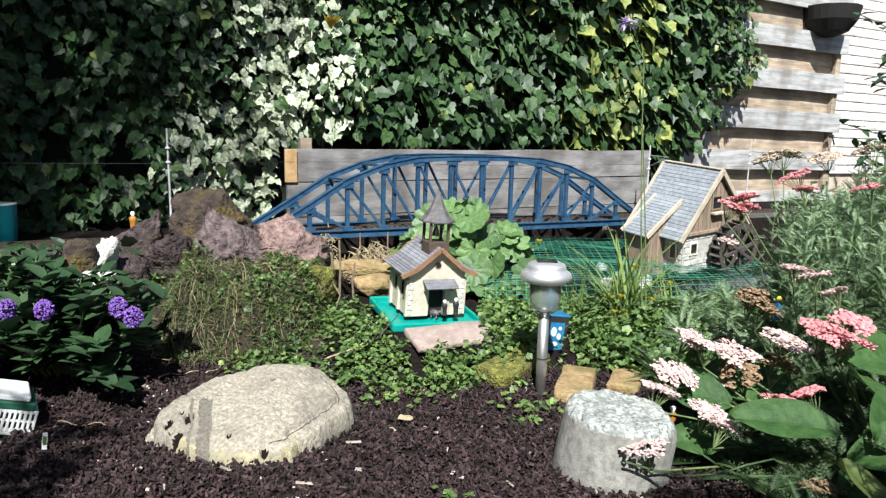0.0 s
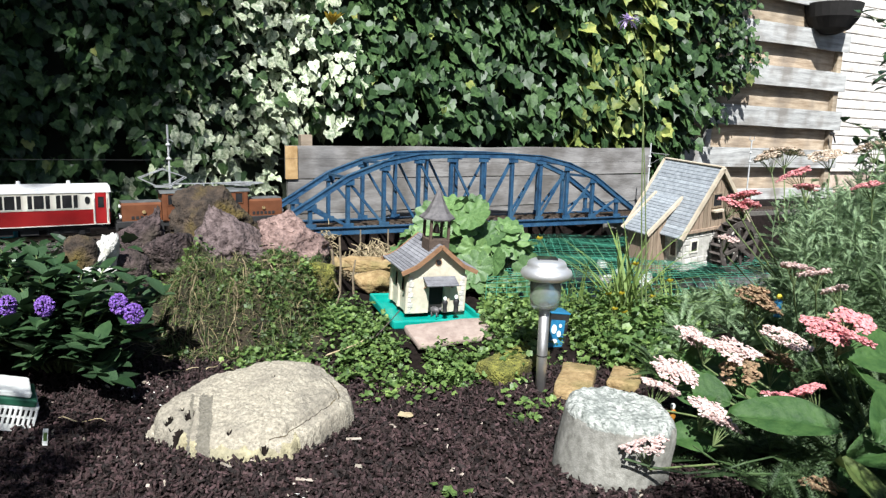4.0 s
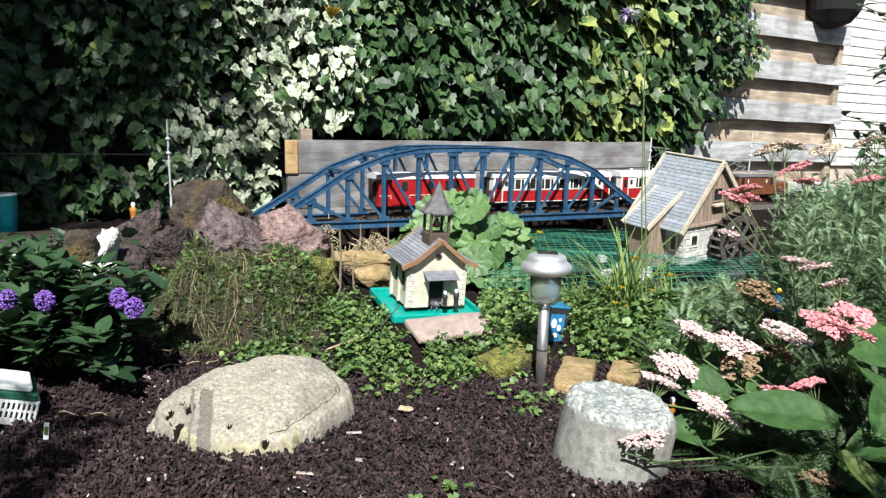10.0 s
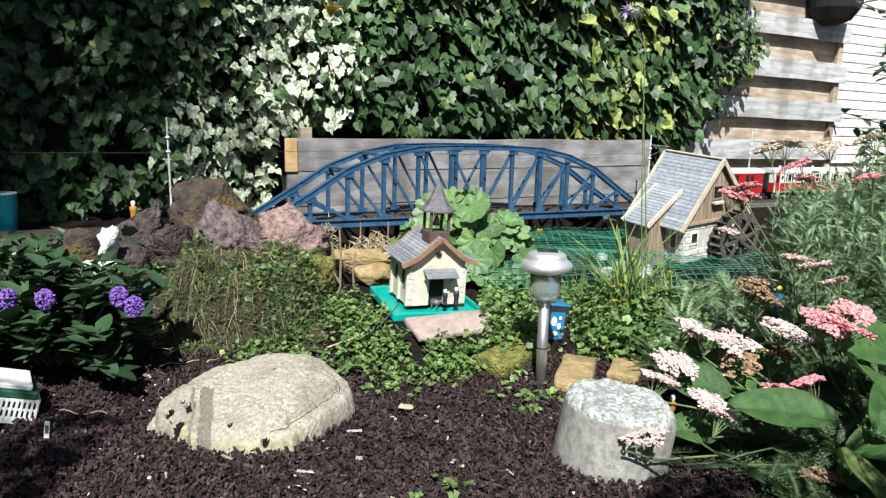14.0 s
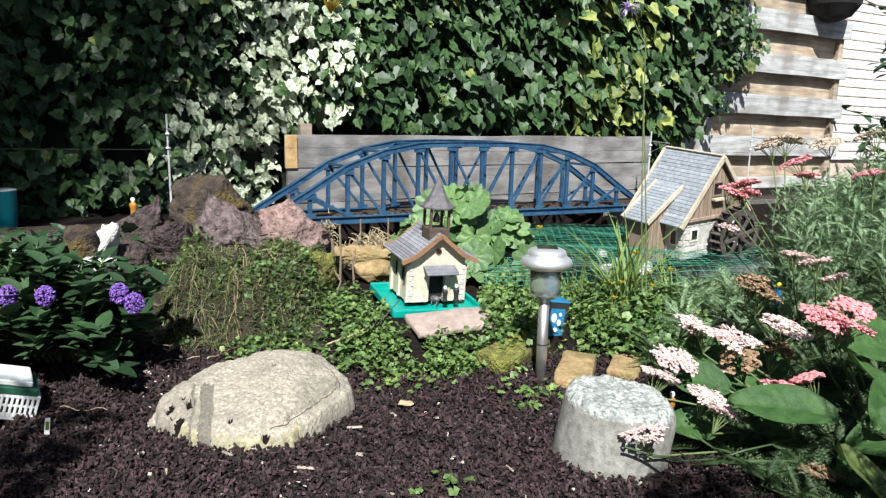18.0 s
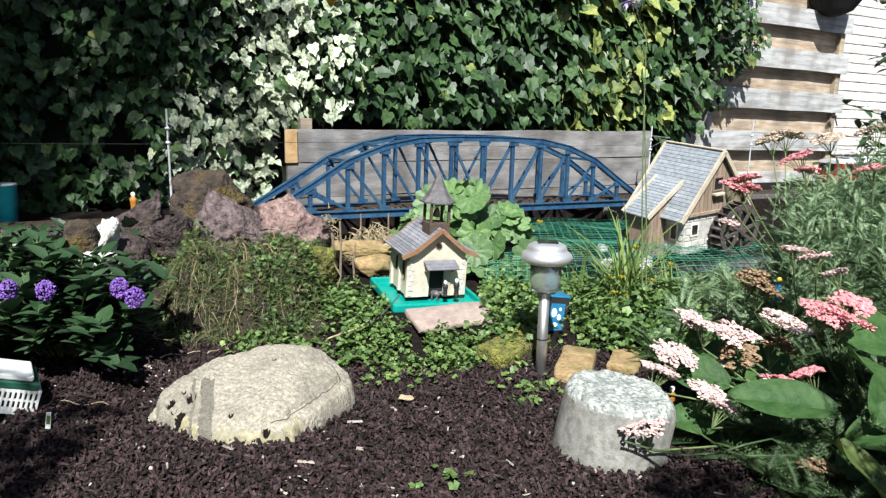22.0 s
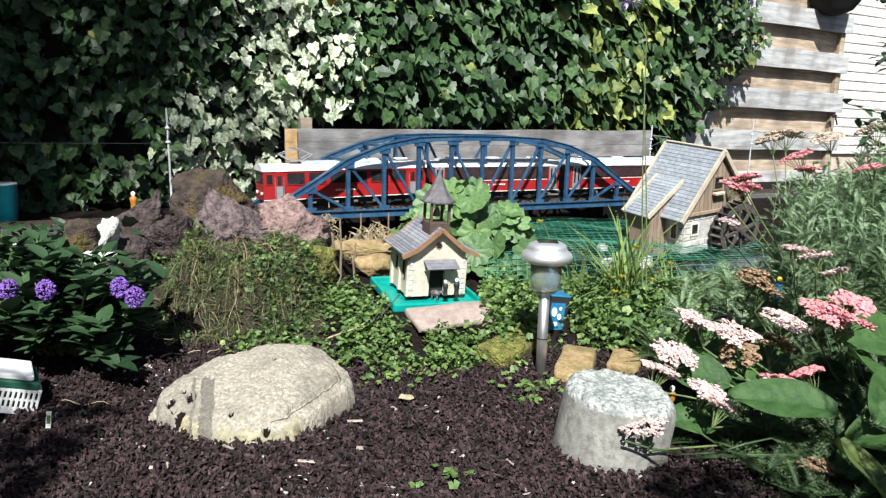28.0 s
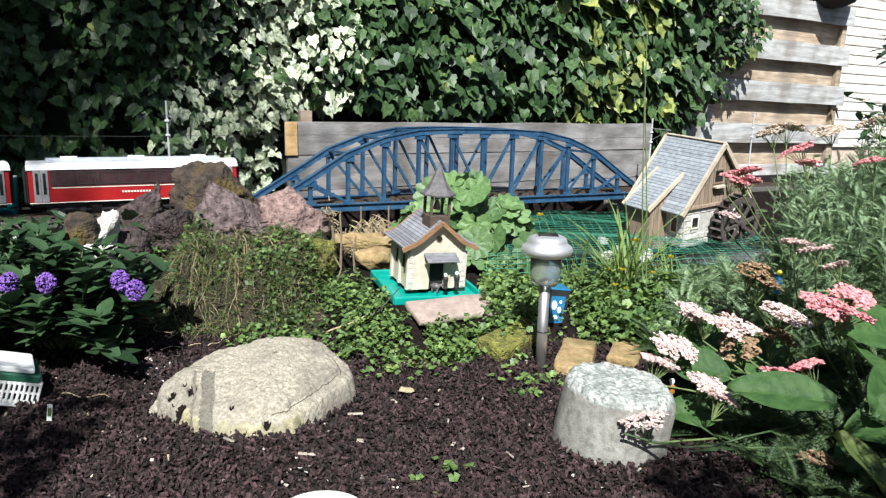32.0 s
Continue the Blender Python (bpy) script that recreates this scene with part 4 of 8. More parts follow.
# ---- stones ----
def rock(name, material, half, seed, m, label, group="", cuts=16, jag=0.05, category="rock", parent=None, taper=0.0, lean=0.0):
    """A broken boulder: a ball sliced by planes into facets, then roughened."""
    rnd = random.Random(seed)
    bm = bmesh.new()
    bmesh.ops.create_icosphere(bm, subdivisions=5 if max(half) > 0.09 else 4, radius=1.0)
    planes = []
    for i in range(cuts):
        n = Vector((rnd.gauss(0, 1), rnd.gauss(0, 1), rnd.gauss(0, 0.8))).normalized()
        planes.append((n, rnd.uniform(0.55, 0.86)))
    for v in bm.verts:
        d0 = v.co.normalized()
        r = 1.02
        for n, c in planes:
            k = d0.dot(n)
            if k > 1e-3:
                r = min(r, c / k)
        p = d0 * r
        q = p * 2.2 + Vector((seed, seed * 0.7, 0))
        r -= jag * 2.2 * max(0.0, 0.22 - abs(noise.noise(q * 1.7 + Vector((3, 1, 7)))))
        r += jag * 1.6 * noise.noise(q) + jag * noise.noise(q * 2.6) + jag * 0.6 * noise.noise(q * 6.5) + jag * 0.35 * noise.noise(q * 15)
        v.co = d0 * r
    bmesh.ops.scale(bm, vec=[h * 1.18 for h in half], verts=bm.verts)
    if taper or lean:  # narrows toward a peak that stands off the middle
        to = m.to_3x3().inverted() @ Vector((lean, 0, 0))
        for v in bm.verts:
            h = min(1.0, max(-0.6, v.co.z / (half[2] * 1.05)))
            v.co.x, v.co.y = v.co.x * (1 - taper * h) + to.x * h, v.co.y * (1 - taper * h) + to.y * h
    o = part(name, bm, material, parent, smooth=True)
    o.matrix_basis = m
    return tagged(o, label, category, group)


def groove(x, y):
    """Two shallow grooves of duller tone across the boulder, one wide and one narrow."""
    w = 0.004 * noise.noise((y * 20, 3, 1))
    lead = x + 0.098 + 0.27 * y - w
    return y < 0.0 + 0.02 * noise.noise((x * 40, 0, 5)) and (abs(lead) < 0.0125 or abs(lead + 0.027) < 0.003)


def build_boulder():
    """A broad low slab of limestone broken along straight sides, higher at the back, with a cracked rim and pits."""
    bm = bmesh.new()
    seg, rings = 300, 96
    cx, cy = -0.36, 1.335
    prev = None
    sides = [(radians(d), c) for d, c in ((-35, 0.146), (-90, 0.160), (-121, 0.158), (165, 0.166), (135, 0.168), (95, 0.190), (45, 0.190), (3, 0.202))]
    pits = ((-0.111, -0.062, 0.011), (-0.147, -0.072, 0.009), (-0.118, -0.104, 0.012), (-0.135, -0.09, 0.005), (-0.13, -0.05, 0.005), (0.05, -0.138, 0.008), (-0.02, -0.115, 0.005), (0.02, 0.06, 0.006))
    centre = bm.verts.new((cx, cy, 0.084))
    for r in range(1, rings + 1):
        t = r / rings
        ring = []
        for i in range(seg):
            a = 2 * math.pi * i / seg
            rad = sum(max(0.0, math.cos(a - d) / c) ** 7 for d, c in sides) ** (-1 / 7)
            rad *= 1 + 0.035 * noise.noise((math.cos(a) * 3, math.sin(a) * 3, 4)) + 0.03 * noise.noise((math.cos(a) * 8, math.sin(a) * 8, 9)) + 0.012 * noise.noise((math.cos(a) * 22, math.sin(a) * 22, 2))
            flat = min(1.0, t / 0.88)
            x, y = rad * flat * math.cos(a), rad * flat * math.sin(a)
            top = 0.068 + 0.17 * y - 0.016 * flat ** 4 + 0.012 * (1 - flat ** 2)
            lip = smooth01(0.83, 0.845, flat) * smooth01(-1.5, -1.2, a if a < math.pi else a - 2 * math.pi) * (1 - smooth01(0.7, 1.0, a if a < math.pi else a - 2 * math.pi))
            top -= 0.009 * lip
            if t > 0.88:
                k = (t - 0.88) / 0.12
                top = top * (1 - k) - 0.03 * k
                x *= 1 + 0.04 * math.sin(math.pi * k)
                y *= 1 + 0.04 * math.sin(math.pi * k)
            q = Vector((x, y, 0))
            top += 0.012 * noise.noise(q * 9 + Vector((2, 0, 0))) + 0.004 * noise.noise(q * 40) + 0.0028 * noise.noise(q * 95) + 0.0014 * noise.noise(q * 230)
            if groove(x, y):
                top -= 0.003
            for px_, py_, pr in pits:
                top -= 0.012 * max(0.0, 1 - (math.hypot(x - px_, (y - py_) * 0.8) / pr) ** 3)
            ring.append(bm.verts.new((cx + x, cy + y, top)))
        for i in range(seg):
            tri = (centre, ring[i], ring[(i + 1) % seg]) if prev is None else (prev[i], ring[i], ring[(i + 1) % seg], prev[(i + 1) % seg])
            f = bm.faces.new(tri)
            c = f.calc_center_median() - Vector((cx, cy, 0))
            a = math.atan2(c.y, c.x)
            if groove(c.x, c.y):
                f.material_index = 2
            elif any(math.hypot(c.x - p, (c.y - q) * 0.8) < 0.8 * w for p, q, w in pits):
                # soil colour in the pits stands in for the shade of deep holes
                f.material_index = 1
            elif t > 0.85 + 0.12 * noise.noise((a * 5, 0, 3)) + 0.05 * noise.noise((c.x * 60, c.y * 60, 3)) and -2.4 < a < -0.75:
                f.material_index = 3
            elif r == 74 and -1.15 < a < 0.75:
                # thin dark ring of faces stands in for shade in the rim crack
                f.material_index = 4
        prev = ring
    bm.faces.new(prev[::-1])
    stone = part("flat_boulder", bm, STONE_PALE, smooth=True)
    for m in (SOIL, STONE_DULL, STONE_ALGAE, MOSSROCK):
        stone.data.materials.append(m)
    tagged(stone, "pale flat limestone boulder lying on the mulch", "boulder")


build_boulder()
rock("stone_chunk", STONE_PALE, (0.034, 0.03, 0.022), 44, pose(-0.528, 1.290, 0.006, 0, 0, 25), "small pale stone broken off the flat boulder", "", 10, 0.06)
GROUP_R = "lava rocks beside the line"
rock("mossy_boulder", MOSSROCK, (0.138, 0.10, 0.122), 5, pose(-0.733, 2.235, 0.30, 0, 0, 20), "brown boulder with mossy top beside the line", GROUP_R, 14, 0.08, taper=0.30, lean=-0.03)
rock("lava_rock", LAVA_GREY, (0.112, 0.09, 0.112), 8, pose(-0.618, 2.08, 0.25, 0, 0, 50), "jagged grey-purple lava rock", GROUP_R, 12, 0.10, taper=0.80, lean=-0.06)
rock("lava_rock", LAVA_PINK, (0.124, 0.10, 0.080), 12, pose(-0.452, 2.13, 0.238, 0, 0, 10), "pinkish lava rock with pale pores", GROUP_R, 14, 0.09, taper=0.14, lean=-0.02)
rock("lava_rock", LAVA, (0.108, 0.08, 0.100), 15, pose(-0.895, 2.06, 0.232, 0, 0, 30), "jagged purple-brown lava rock", GROUP_R, 12, 0.12, taper=0.75, lean=0.06)
rock("lava_rock", LAVA, (0.075, 0.06, 0.07), 18, pose(-0.784, 2.03, 0.22, 0, 0, 75), "low dark lava rock", GROUP_R, 12, 0.09)
rock("lava_rock", LAVA, (0.062, 0.05, 0.075), 21, pose(-0.865, 1.88, 0.185, 0, 0, 5), "small brown lava rock", GROUP_R, 12, 0.09)
rock("mossy_stone", MOSSROCK, (0.046, 0.04, 0.052), 24, pose(-0.912, 1.74, 0.255, 0, 0, 5), "brown mossy stone leaning on a white one", "", 14, 0.06)
rock("white_stone", WHITE_STONE, (0.028, 0.04, 0.056), 27, pose(-0.868, 1.79, 0.262, 0, 12, 5), "rough white quartz stone standing upright", "white stones", 12, 0.07)
rock("white_stone", WHITE_STONE, (0.028, 0.02, 0.018), 28, pose(-0.825, 1.70, 0.224, 0, -25, 5), "small white quartz stone on soil", "white stones", 10, 0.05)
rock("white_stone", WHITE_STONE, (0.03, 0.02, 0.02), 29, pose(-0.868, 1.715, 0.216, 0, 10, 25), "small white quartz stone on soil", "white stones", 10, 0.05)
rock("mossy_ledge", MOSSY, (0.098, 0.06, 0.052), 33, pose(-0.385, 1.975, 0.158, 0, 0, 12), "squat stone under hanging moss", "edging stones", 12, 0.06)
rock("sandstone_slab", SANDSTONE, (0.075, 0.05, 0.026), 35, pose(-0.365, 2.20, 0.172, 0, 8, 10), "flat pale sandstone slab", "edging stones", 14, 0.03)
rock("sandstone_slab", SANDSTONE, (0.115, 0.05, 0.024), 36, pose(-0.245, 2.36, 0.145, 0, 2, 8), "long flat sandstone slab", "edging stones", 14, 0.03)
rock("sandstone_block", SANDSTONE, (0.075, 0.05, 0.040), 37, pose(-0.215, 2.27, 0.095, 0, 3, 12), "rough yellow sandstone block", "edging stones", 14, 0.04)


def slab(name, material, size, seed, m, label, group):
    """A sawn stone with worn corners and an uneven top."""
    bm = bmesh.new()
    box(bm, (0, 0, 0), size, bev=0.007)
    bmesh.ops.subdivide_edges(bm, edges=bm.edges[:], cuts=3, use_grid_fill=True)
    for v in bm.verts:
        v.co += Vector((0.004 * noise.noise(v.co * 30 + Vector((seed, 0, 0))), 0.004 * noise.noise(v.co * 30 + Vector((0, seed, 0))), 0.004 * noise.noise(v.co * 25 + Vector((0, 0, seed)))))
    o = part(name, bm, material, smooth=True)
    o.matrix_basis = m
    return tagged(o, label, "paving stone", group)


slab("sandstone_brick", SANDSTONE, (0.085, 0.19, 0.05), 3, pose(0.325, 1.615, 0.008, 3, 0, -16), "yellow-brown sandstone brick sunk in the soil", "sandstone bricks")
slab("sandstone_brick", SANDSTONE, (0.075, 0.13, 0.05), 6, pose(0.455, 1.66, 0.004, 2, 2, -20), "yellow-brown sandstone brick sunk in the soil", "sandstone bricks")
slab("mossy_slab", MOSSY, (0.21, 0.085, 0.04), 9, pose(0.185, 1.70, 0.032, 10, -3, 50), "flat stone slab overgrown with moss", "edging stones")
slab("pink_slab", PINKSLAB, (0.235, 0.12, 0.02), 12, pose(0.030, 1.845, 0.064, 9, -2, 22), "pinkish stone slab as a doorstep", "edging stones")


def build_concrete():
    """A cast round block with rubbed edge and a small pit in its top."""
    bm = bmesh.new()
    prof = [(0.096, -0.05), (0.102, -0.03), (0.106, 0.0), (0.105, 0.03), (0.103, 0.06), (0.101, 0.09), (0.100, 0.100), (0.099, 0.108), (0.098, 0.113), (0.096, 0.118), (0.091, 0.123), (0.087, 0.1255), (0.084, 0.126)] + [(0.081 - 0.003 * k, 0.1265) for k in range(23)] + [(0.011, 0.124), (0.008, 0.114)]
    lathe(bm, prof, 150)
    for v in bm.verts:
        q = v.co * 16
        d0 = Vector((v.co.x, v.co.y, 0)).normalized()
        v.co += d0 * (0.005 * noise.noise(q) + 0.0012 * noise.noise(q * 4)) + Vector((0, 0, 0.004 * noise.noise(q * 1.4) + 0.003 * noise.noise(q * 4) + 0.0022 * noise.noise(q * 10)))
    o = part("concrete_block", bm, CONCRETE, smooth=True)
    o.data.materials.append(LICHEN)
    for p in o.data.polygons:
        if p.center.z > 0.112 + 0.016 * noise.noise(p.center * 30):
            p.material_index = 1
    o.matrix_basis = pose(0.318, 1.225, -0.008, 4, 5, 20)
    tagged(o, "round lichened concrete block on the mulch", "concrete block")


build_concrete()


def glass_material():
    m = mat("frosted_glass", (0.78, 0.83, 0.79), (0.86, 0.89, 0.86), 0.22, scale=20)
    b = m.node_tree.nodes["Principled BSDF"]
    b.inputs["Transmission Weight"].default_value = 0.9
    b.inputs["IOR"].default_value = 1.2
    return m


FROSTED = glass_material()


def build_lamp():
    th = thing("solar_lamp", pose(0.240, 1.60, 0.0, 0, -0.2, 0), "stainless steel solar stake lamp in the soil", "garden lamp")
    bm = bmesh.new()
    lathe(bm, [(0.0125, -0.05), (0.0125, 0.21)], 20)
    part("stake", bm, STAKE, th, smooth=True)
    bm = bmesh.new()
    lathe(bm, [(0.0132, 0.086), (0.0136, 0.0875), (0.0132, 0.089)], 20)
    part("joint_ring", bm, BLACK, th)
    bm = bmesh.new()
    lathe(bm, [(0.012, 0.198), (0.026, 0.200), (0.033, 0.209), (0.0355, 0.23), (0.037, 0.272), (0.0345, 0.272), (0.033, 0.23), (0.03, 0.212), (0.012, 0.204)], 36)
    part("glass_jar", bm, FROSTED, th, "frosted clear jar", smooth=True)
    bm = bmesh.new()
    lathe(bm, [(0.036, 0.270), (0.048, 0.270), (0.057, 0.276), (0.0595, 0.284), (0.057, 0.291), (0.050, 0.297), (0.0455, 0.299), (0.0455, 0.305), (0.042, 0.312), (0.034, 0.316), (0.02, 0.317)], 44)
    part("cap", bm, STEEL, th, smooth=True)
    bm = bmesh.new()
    box(bm, (0, 0, 0.3185), (0.046, 0.034, 0.004), bev=0.001)
    part("solar_cell", bm, GLASSD, th, "dark solar cell")


build_lamp()
STONEWORK = mat("whitewashed_stone", (0.44, 0.42, 0.38), (0.62, 0.60, 0.55), 0.9, scale=60, bump=0.5, bscale=200, per='object', vary=0.15)
TIMBER = mat("weathered_model_timber", (0.20, 0.145, 0.10), (0.33, 0.25, 0.18), 0.85, scale=30, bump=0.3, per='object', vary=0.15, stretch=(3, 3, 0.4))
PALETRIM = mat("pale_timber_trim", (0.42, 0.35, 0.26), (0.56, 0.48, 0.37), 0.8, scale=30, bump=0.2)
SLATE_BLUE = mat("blue_grey_model_slate", (0.19, 0.21, 0.23), (0.32, 0.345, 0.37), 0.65, scale=60, bump=0.25, per='object', vary=0.14)
DARKHOLE = mat("dark_doorway", (0.010, 0.009, 0.008), (0.016, 0.014, 0.013), 0.9)


def roof_slope(th, p_ridge, p_eave, y0, y1, material, rows, flare=0.0, cols=0):
    """One roof slope in overlapping courses; p_ridge and p_eave are (x, z)."""
    (ax, az), (bx, bz) = p_ridge, p_eave
    for r in range(rows):
        t0, t1 = r / rows, (r + 1) / rows + 0.10 / rows

        def at(t):
            return ax + (bx - ax) * t, az + (bz - az) * t + flare * max(0, t - 0.55) ** 2
        x0, z0 = at(t0)
        x1, z1 = at(min(t1, 1.02))
        k = 1 if bx > ax else -1
        bm = bmesh.new()
        n = cols or 1
        rnd = random.Random(r * 7 + n)
        for c in range(n):
            ya = y0 + (y1 - y0) * c / n + (0.0004 if n > 1 else 0)
            yb = y0 + (y1 - y0) * (c + 1) / n - (0.0004 if n > 1 else 0)
            lift = rnd.uniform(0, 0.0006)
            v = [bm.verts.new(q) for q in ((x0, ya, z0 + 0.002), (x0, yb, z0 + 0.002), (x1, yb, z1 + 0.0042 + lift), (x1, ya, z1 + 0.0042 + lift),
                                           (x0, ya, z0 - 0.001), (x0, yb, z0 - 0.001), (x1, yb, z1 + 0.0005), (x1, ya, z1 + 0.0005))]
            for f in ((0, 1, 2, 3), (7, 6, 5, 4), (3, 2, 6, 7), (0, 3, 7, 4), (1, 5, 6, 2), (0, 4, 5, 1)):
                bm.faces.new([v[i] for i in f])
        bmesh.ops.recalc_face_normals(bm, faces=bm.faces)
        part("tile_course", bm, material, th)


def build_chapel():
    th = thing("model_chapel", pose(-0.047, 2.08, 0.0805, 3.2, 1.3, 22.3), "cream model chapel with grey slate roof and bell turret", "model building")
    W, L, R, ex, ez, ey = 0.172, 0.154, 0.2026, 0.1133, 0.1103, 0.019
    sl = (R - ez) / ex
    H = R - sl * W / 2 - 0.004
    yf = -L / 2

    def gable(name, y0, y1, hole):
        bm = bmesh.new()
        if hole:
            pr = [[(-W / 2, 0), (-0.023, 0), (-0.023, 0.082), (-W / 2, 0.082)], [(0.023, 0), (W / 2, 0), (W / 2, 0.082), (0.023, 0.082)],
                  [(-W / 2, 0.082), (W / 2, 0.082), (W / 2, H), (0, R - 0.006), (-W / 2, H)]]
        else:
            pr = [[(-W / 2, 0), (W / 2, 0), (W / 2, H), (0, R - 0.006), (-W / 2, H)]]
        for pts in pr:
            v0 = [bm.verts.new((x, y0, z)) for x, z in pts]
            v1 = [bm.verts.new((x, y1, z)) for x, z in pts]
            n = len(pts)
            for i in range(n):
                bm.faces.new((v0[i], v0[(i + 1) % n], v1[(i + 1) % n], v1[i]))
            bm.faces.new(v0[::-1])
            bm.faces.new(v1)
        bmesh.ops.recalc_face_normals(bm, faces=bm.faces)
        return part(name, bm, PLASTER, th)
    gable("front_wall", yf, yf + 0.008, True)
    gable("back_wall", -yf - 0.008, -yf, False)
    for k in (-1, 1):
        bm = bmesh.new()
        box(bm, (k * (W / 2 - 0.004), 0, H / 2), (0.008, L - 0.016, H))
        part("side_wall", bm, PLASTER, th)
        for y in (-0.03, 0.03):
            bm = bmesh.new()
            box(bm, (k * (W / 2 + 0.0008), y, 0.078), (0.002, 0.018, 0.042), bev=0.0008)
            w = part("window", bm, BARGE, th)
            bm = bmesh.new()
            box(bm, (k * (W / 2 + 0.0016), y, 0.078), (0.0016, 0.013, 0.036))
            part("pane", bm, GLASSD, w)
        for y in (yf + 0.006, 0, -yf - 0.006):
            bm = bmesh.new()
            box(bm, (k * (W / 2 + 0.003), y, 0.055), (0.008, 0.013, 0.11), bev=0.001)
            part("buttress", bm, PLASTER, th)
        for j in range(7):
            bm = bmesh.new()
            w = 0.015 if j % 2 else 0.010
            box(bm, (k * (W / 2 - w / 2 + 0.001), yf - 0.0005, 0.010 + 0.0152 * j), (w, 0.003, 0.0135), bev=0.0008)
            part("quoin", bm, STONEWORK, th)
        roof_slope(th, (0, R), (k * ex, ez), yf - ey + 0.003, -yf + ey - 0.003, SLATE, 13, 0.09, 12)
        for y in (yf - ey, -yf + ey):
            bm = bmesh.new()
            ar = Vector((0, y, R - 0.003))
            mid = Vector((k * ex * 0.62, y, R + (ez - R) * 0.62 - 0.003))
            br_ = Vector((k * (ex + 0.003), y, ez + 0.012))
            beam(bm, ar, mid, 0.006, 0.012)
            beam(bm, mid, br_, 0.006, 0.012)
            part("bargeboard", bm, BARGE, th)
    # near-black panel behind the opening, in place of the chapel's shaded inside
    bm = bmesh.new()
    box(bm, (0, yf + 0.012, 0.042), (0.05, 0.004, 0.084))
    part("doorway", bm, DARKHOLE, th, "near-black panel standing in for the shade inside the doorway")
    bm = bmesh.new()
    box(bm, (0.032, yf - 0.004, 0.041), (0.018, 0.004, 0.080), bev=0.001)
    part("door_leaf", bm, PALETRIM, th, "pale open door leaf")
    bm = bmesh.new()
    rod(bm, (0, yf - 0.002, 0.150), (0, yf + 0.002, 0.150), 0.010, seg=20)
    ring = part("round_window", bm, BARGE, th)
    bm = bmesh.new()
    rod(bm, (0, yf - 0.0028, 0.150), (0, yf - 0.001, 0.150), 0.0075, seg=20)
    part("pane", bm, GLASSD, ring)
    bm = bmesh.new()
    m = Matrix.Translation((0.004, yf - 0.020, 0.099)) @ pose(0, 0, 0, 24)
    for j in range(5):
        box(bm, (0, 0.016 - 0.0085 * j, 0.0006 * (j % 2)), (0.098, 0.0095, 0.003), m)
    can = part("porch_canopy", bm, SLATE, th)
    for k in (-1, 1):
        bm = bmesh.new()
        beam(bm, (k * 0.042 + 0.004, yf, 0.074), (k * 0.042 + 0.004, yf - 0.030, 0.090), 0.004, 0.004)
        part("bracket", bm, BARGE, can)
    tm = pose(0, yf + 0.035, 0)
    bm = bmesh.new()
    box(bm, (0, 0, R - 0.006), (0.062, 0.062, 0.035), tm, bev=0.001)
    part("turret_base", bm, DARKWOOD, th)
    for dx in (-1, 1):
        for dy in (-1, 1):
            bm = bmesh.new()
            box(bm, (dx * 0.027, dy * 0.027, R + 0.042), (0.007, 0.007, 0.070), tm)
            part("turret_post", bm, DARKWOOD, th)
    bm = bmesh.new()
    lathe(bm, [(0.012, R + 0.028), (0.0115, R + 0.032), (0.008, R + 0.044), (0.005, R + 0.052), (0.001, R + 0.056)], 16, tm)
    part("bell", bm, RAIL, th, smooth=True)
    bm = bmesh.new()
    lathe(bm, [(0.052, R + 0.070), (0.0525, R + 0.074), (0.036, R + 0.088), (0.022, R + 0.112), (0.010, R + 0.138), (0.002, R + 0.158), (0.0006, R + 0.166)], 8, tm @ pose(0, 0, 0, 0, 0, 22.5))
    part("spire", bm, SPIRE, th, "brown-grey shingled spire")


SPIRE = mat("brown_grey_spire", (0.075, 0.07, 0.072), (0.15, 0.14, 0.14), 0.55, scale=50, bump=0.3)
build_chapel()


def build_tray():
    """Shallow teal plastic tray on which the chapel stands."""
    th = thing("plastic_tray", pose(-0.062, 2.065, 0.058, 3.2, 1.3, 20), "shallow teal plastic tray under the chapel", "tray")
    bm = bmesh.new()
    box(bm, (0.012, 0, 0.004), (0.262, 0.27, 0.008), bev=0.003)
    part("tray_floor", bm, TEAL, th)
    for x, y, sx, sy in ((0.012, -0.136, 0.27, 0.010), (0.012, 0.136, 0.27, 0.010), (-0.12, 0, 0.010, 0.27), (0.144, 0, 0.010, 0.27)):
        bm = bmesh.new()
        box(bm, (x, y, 0.013), (sx, sy, 0.024), bev=0.004)
        part("rim", bm, TEAL, th)


build_tray()


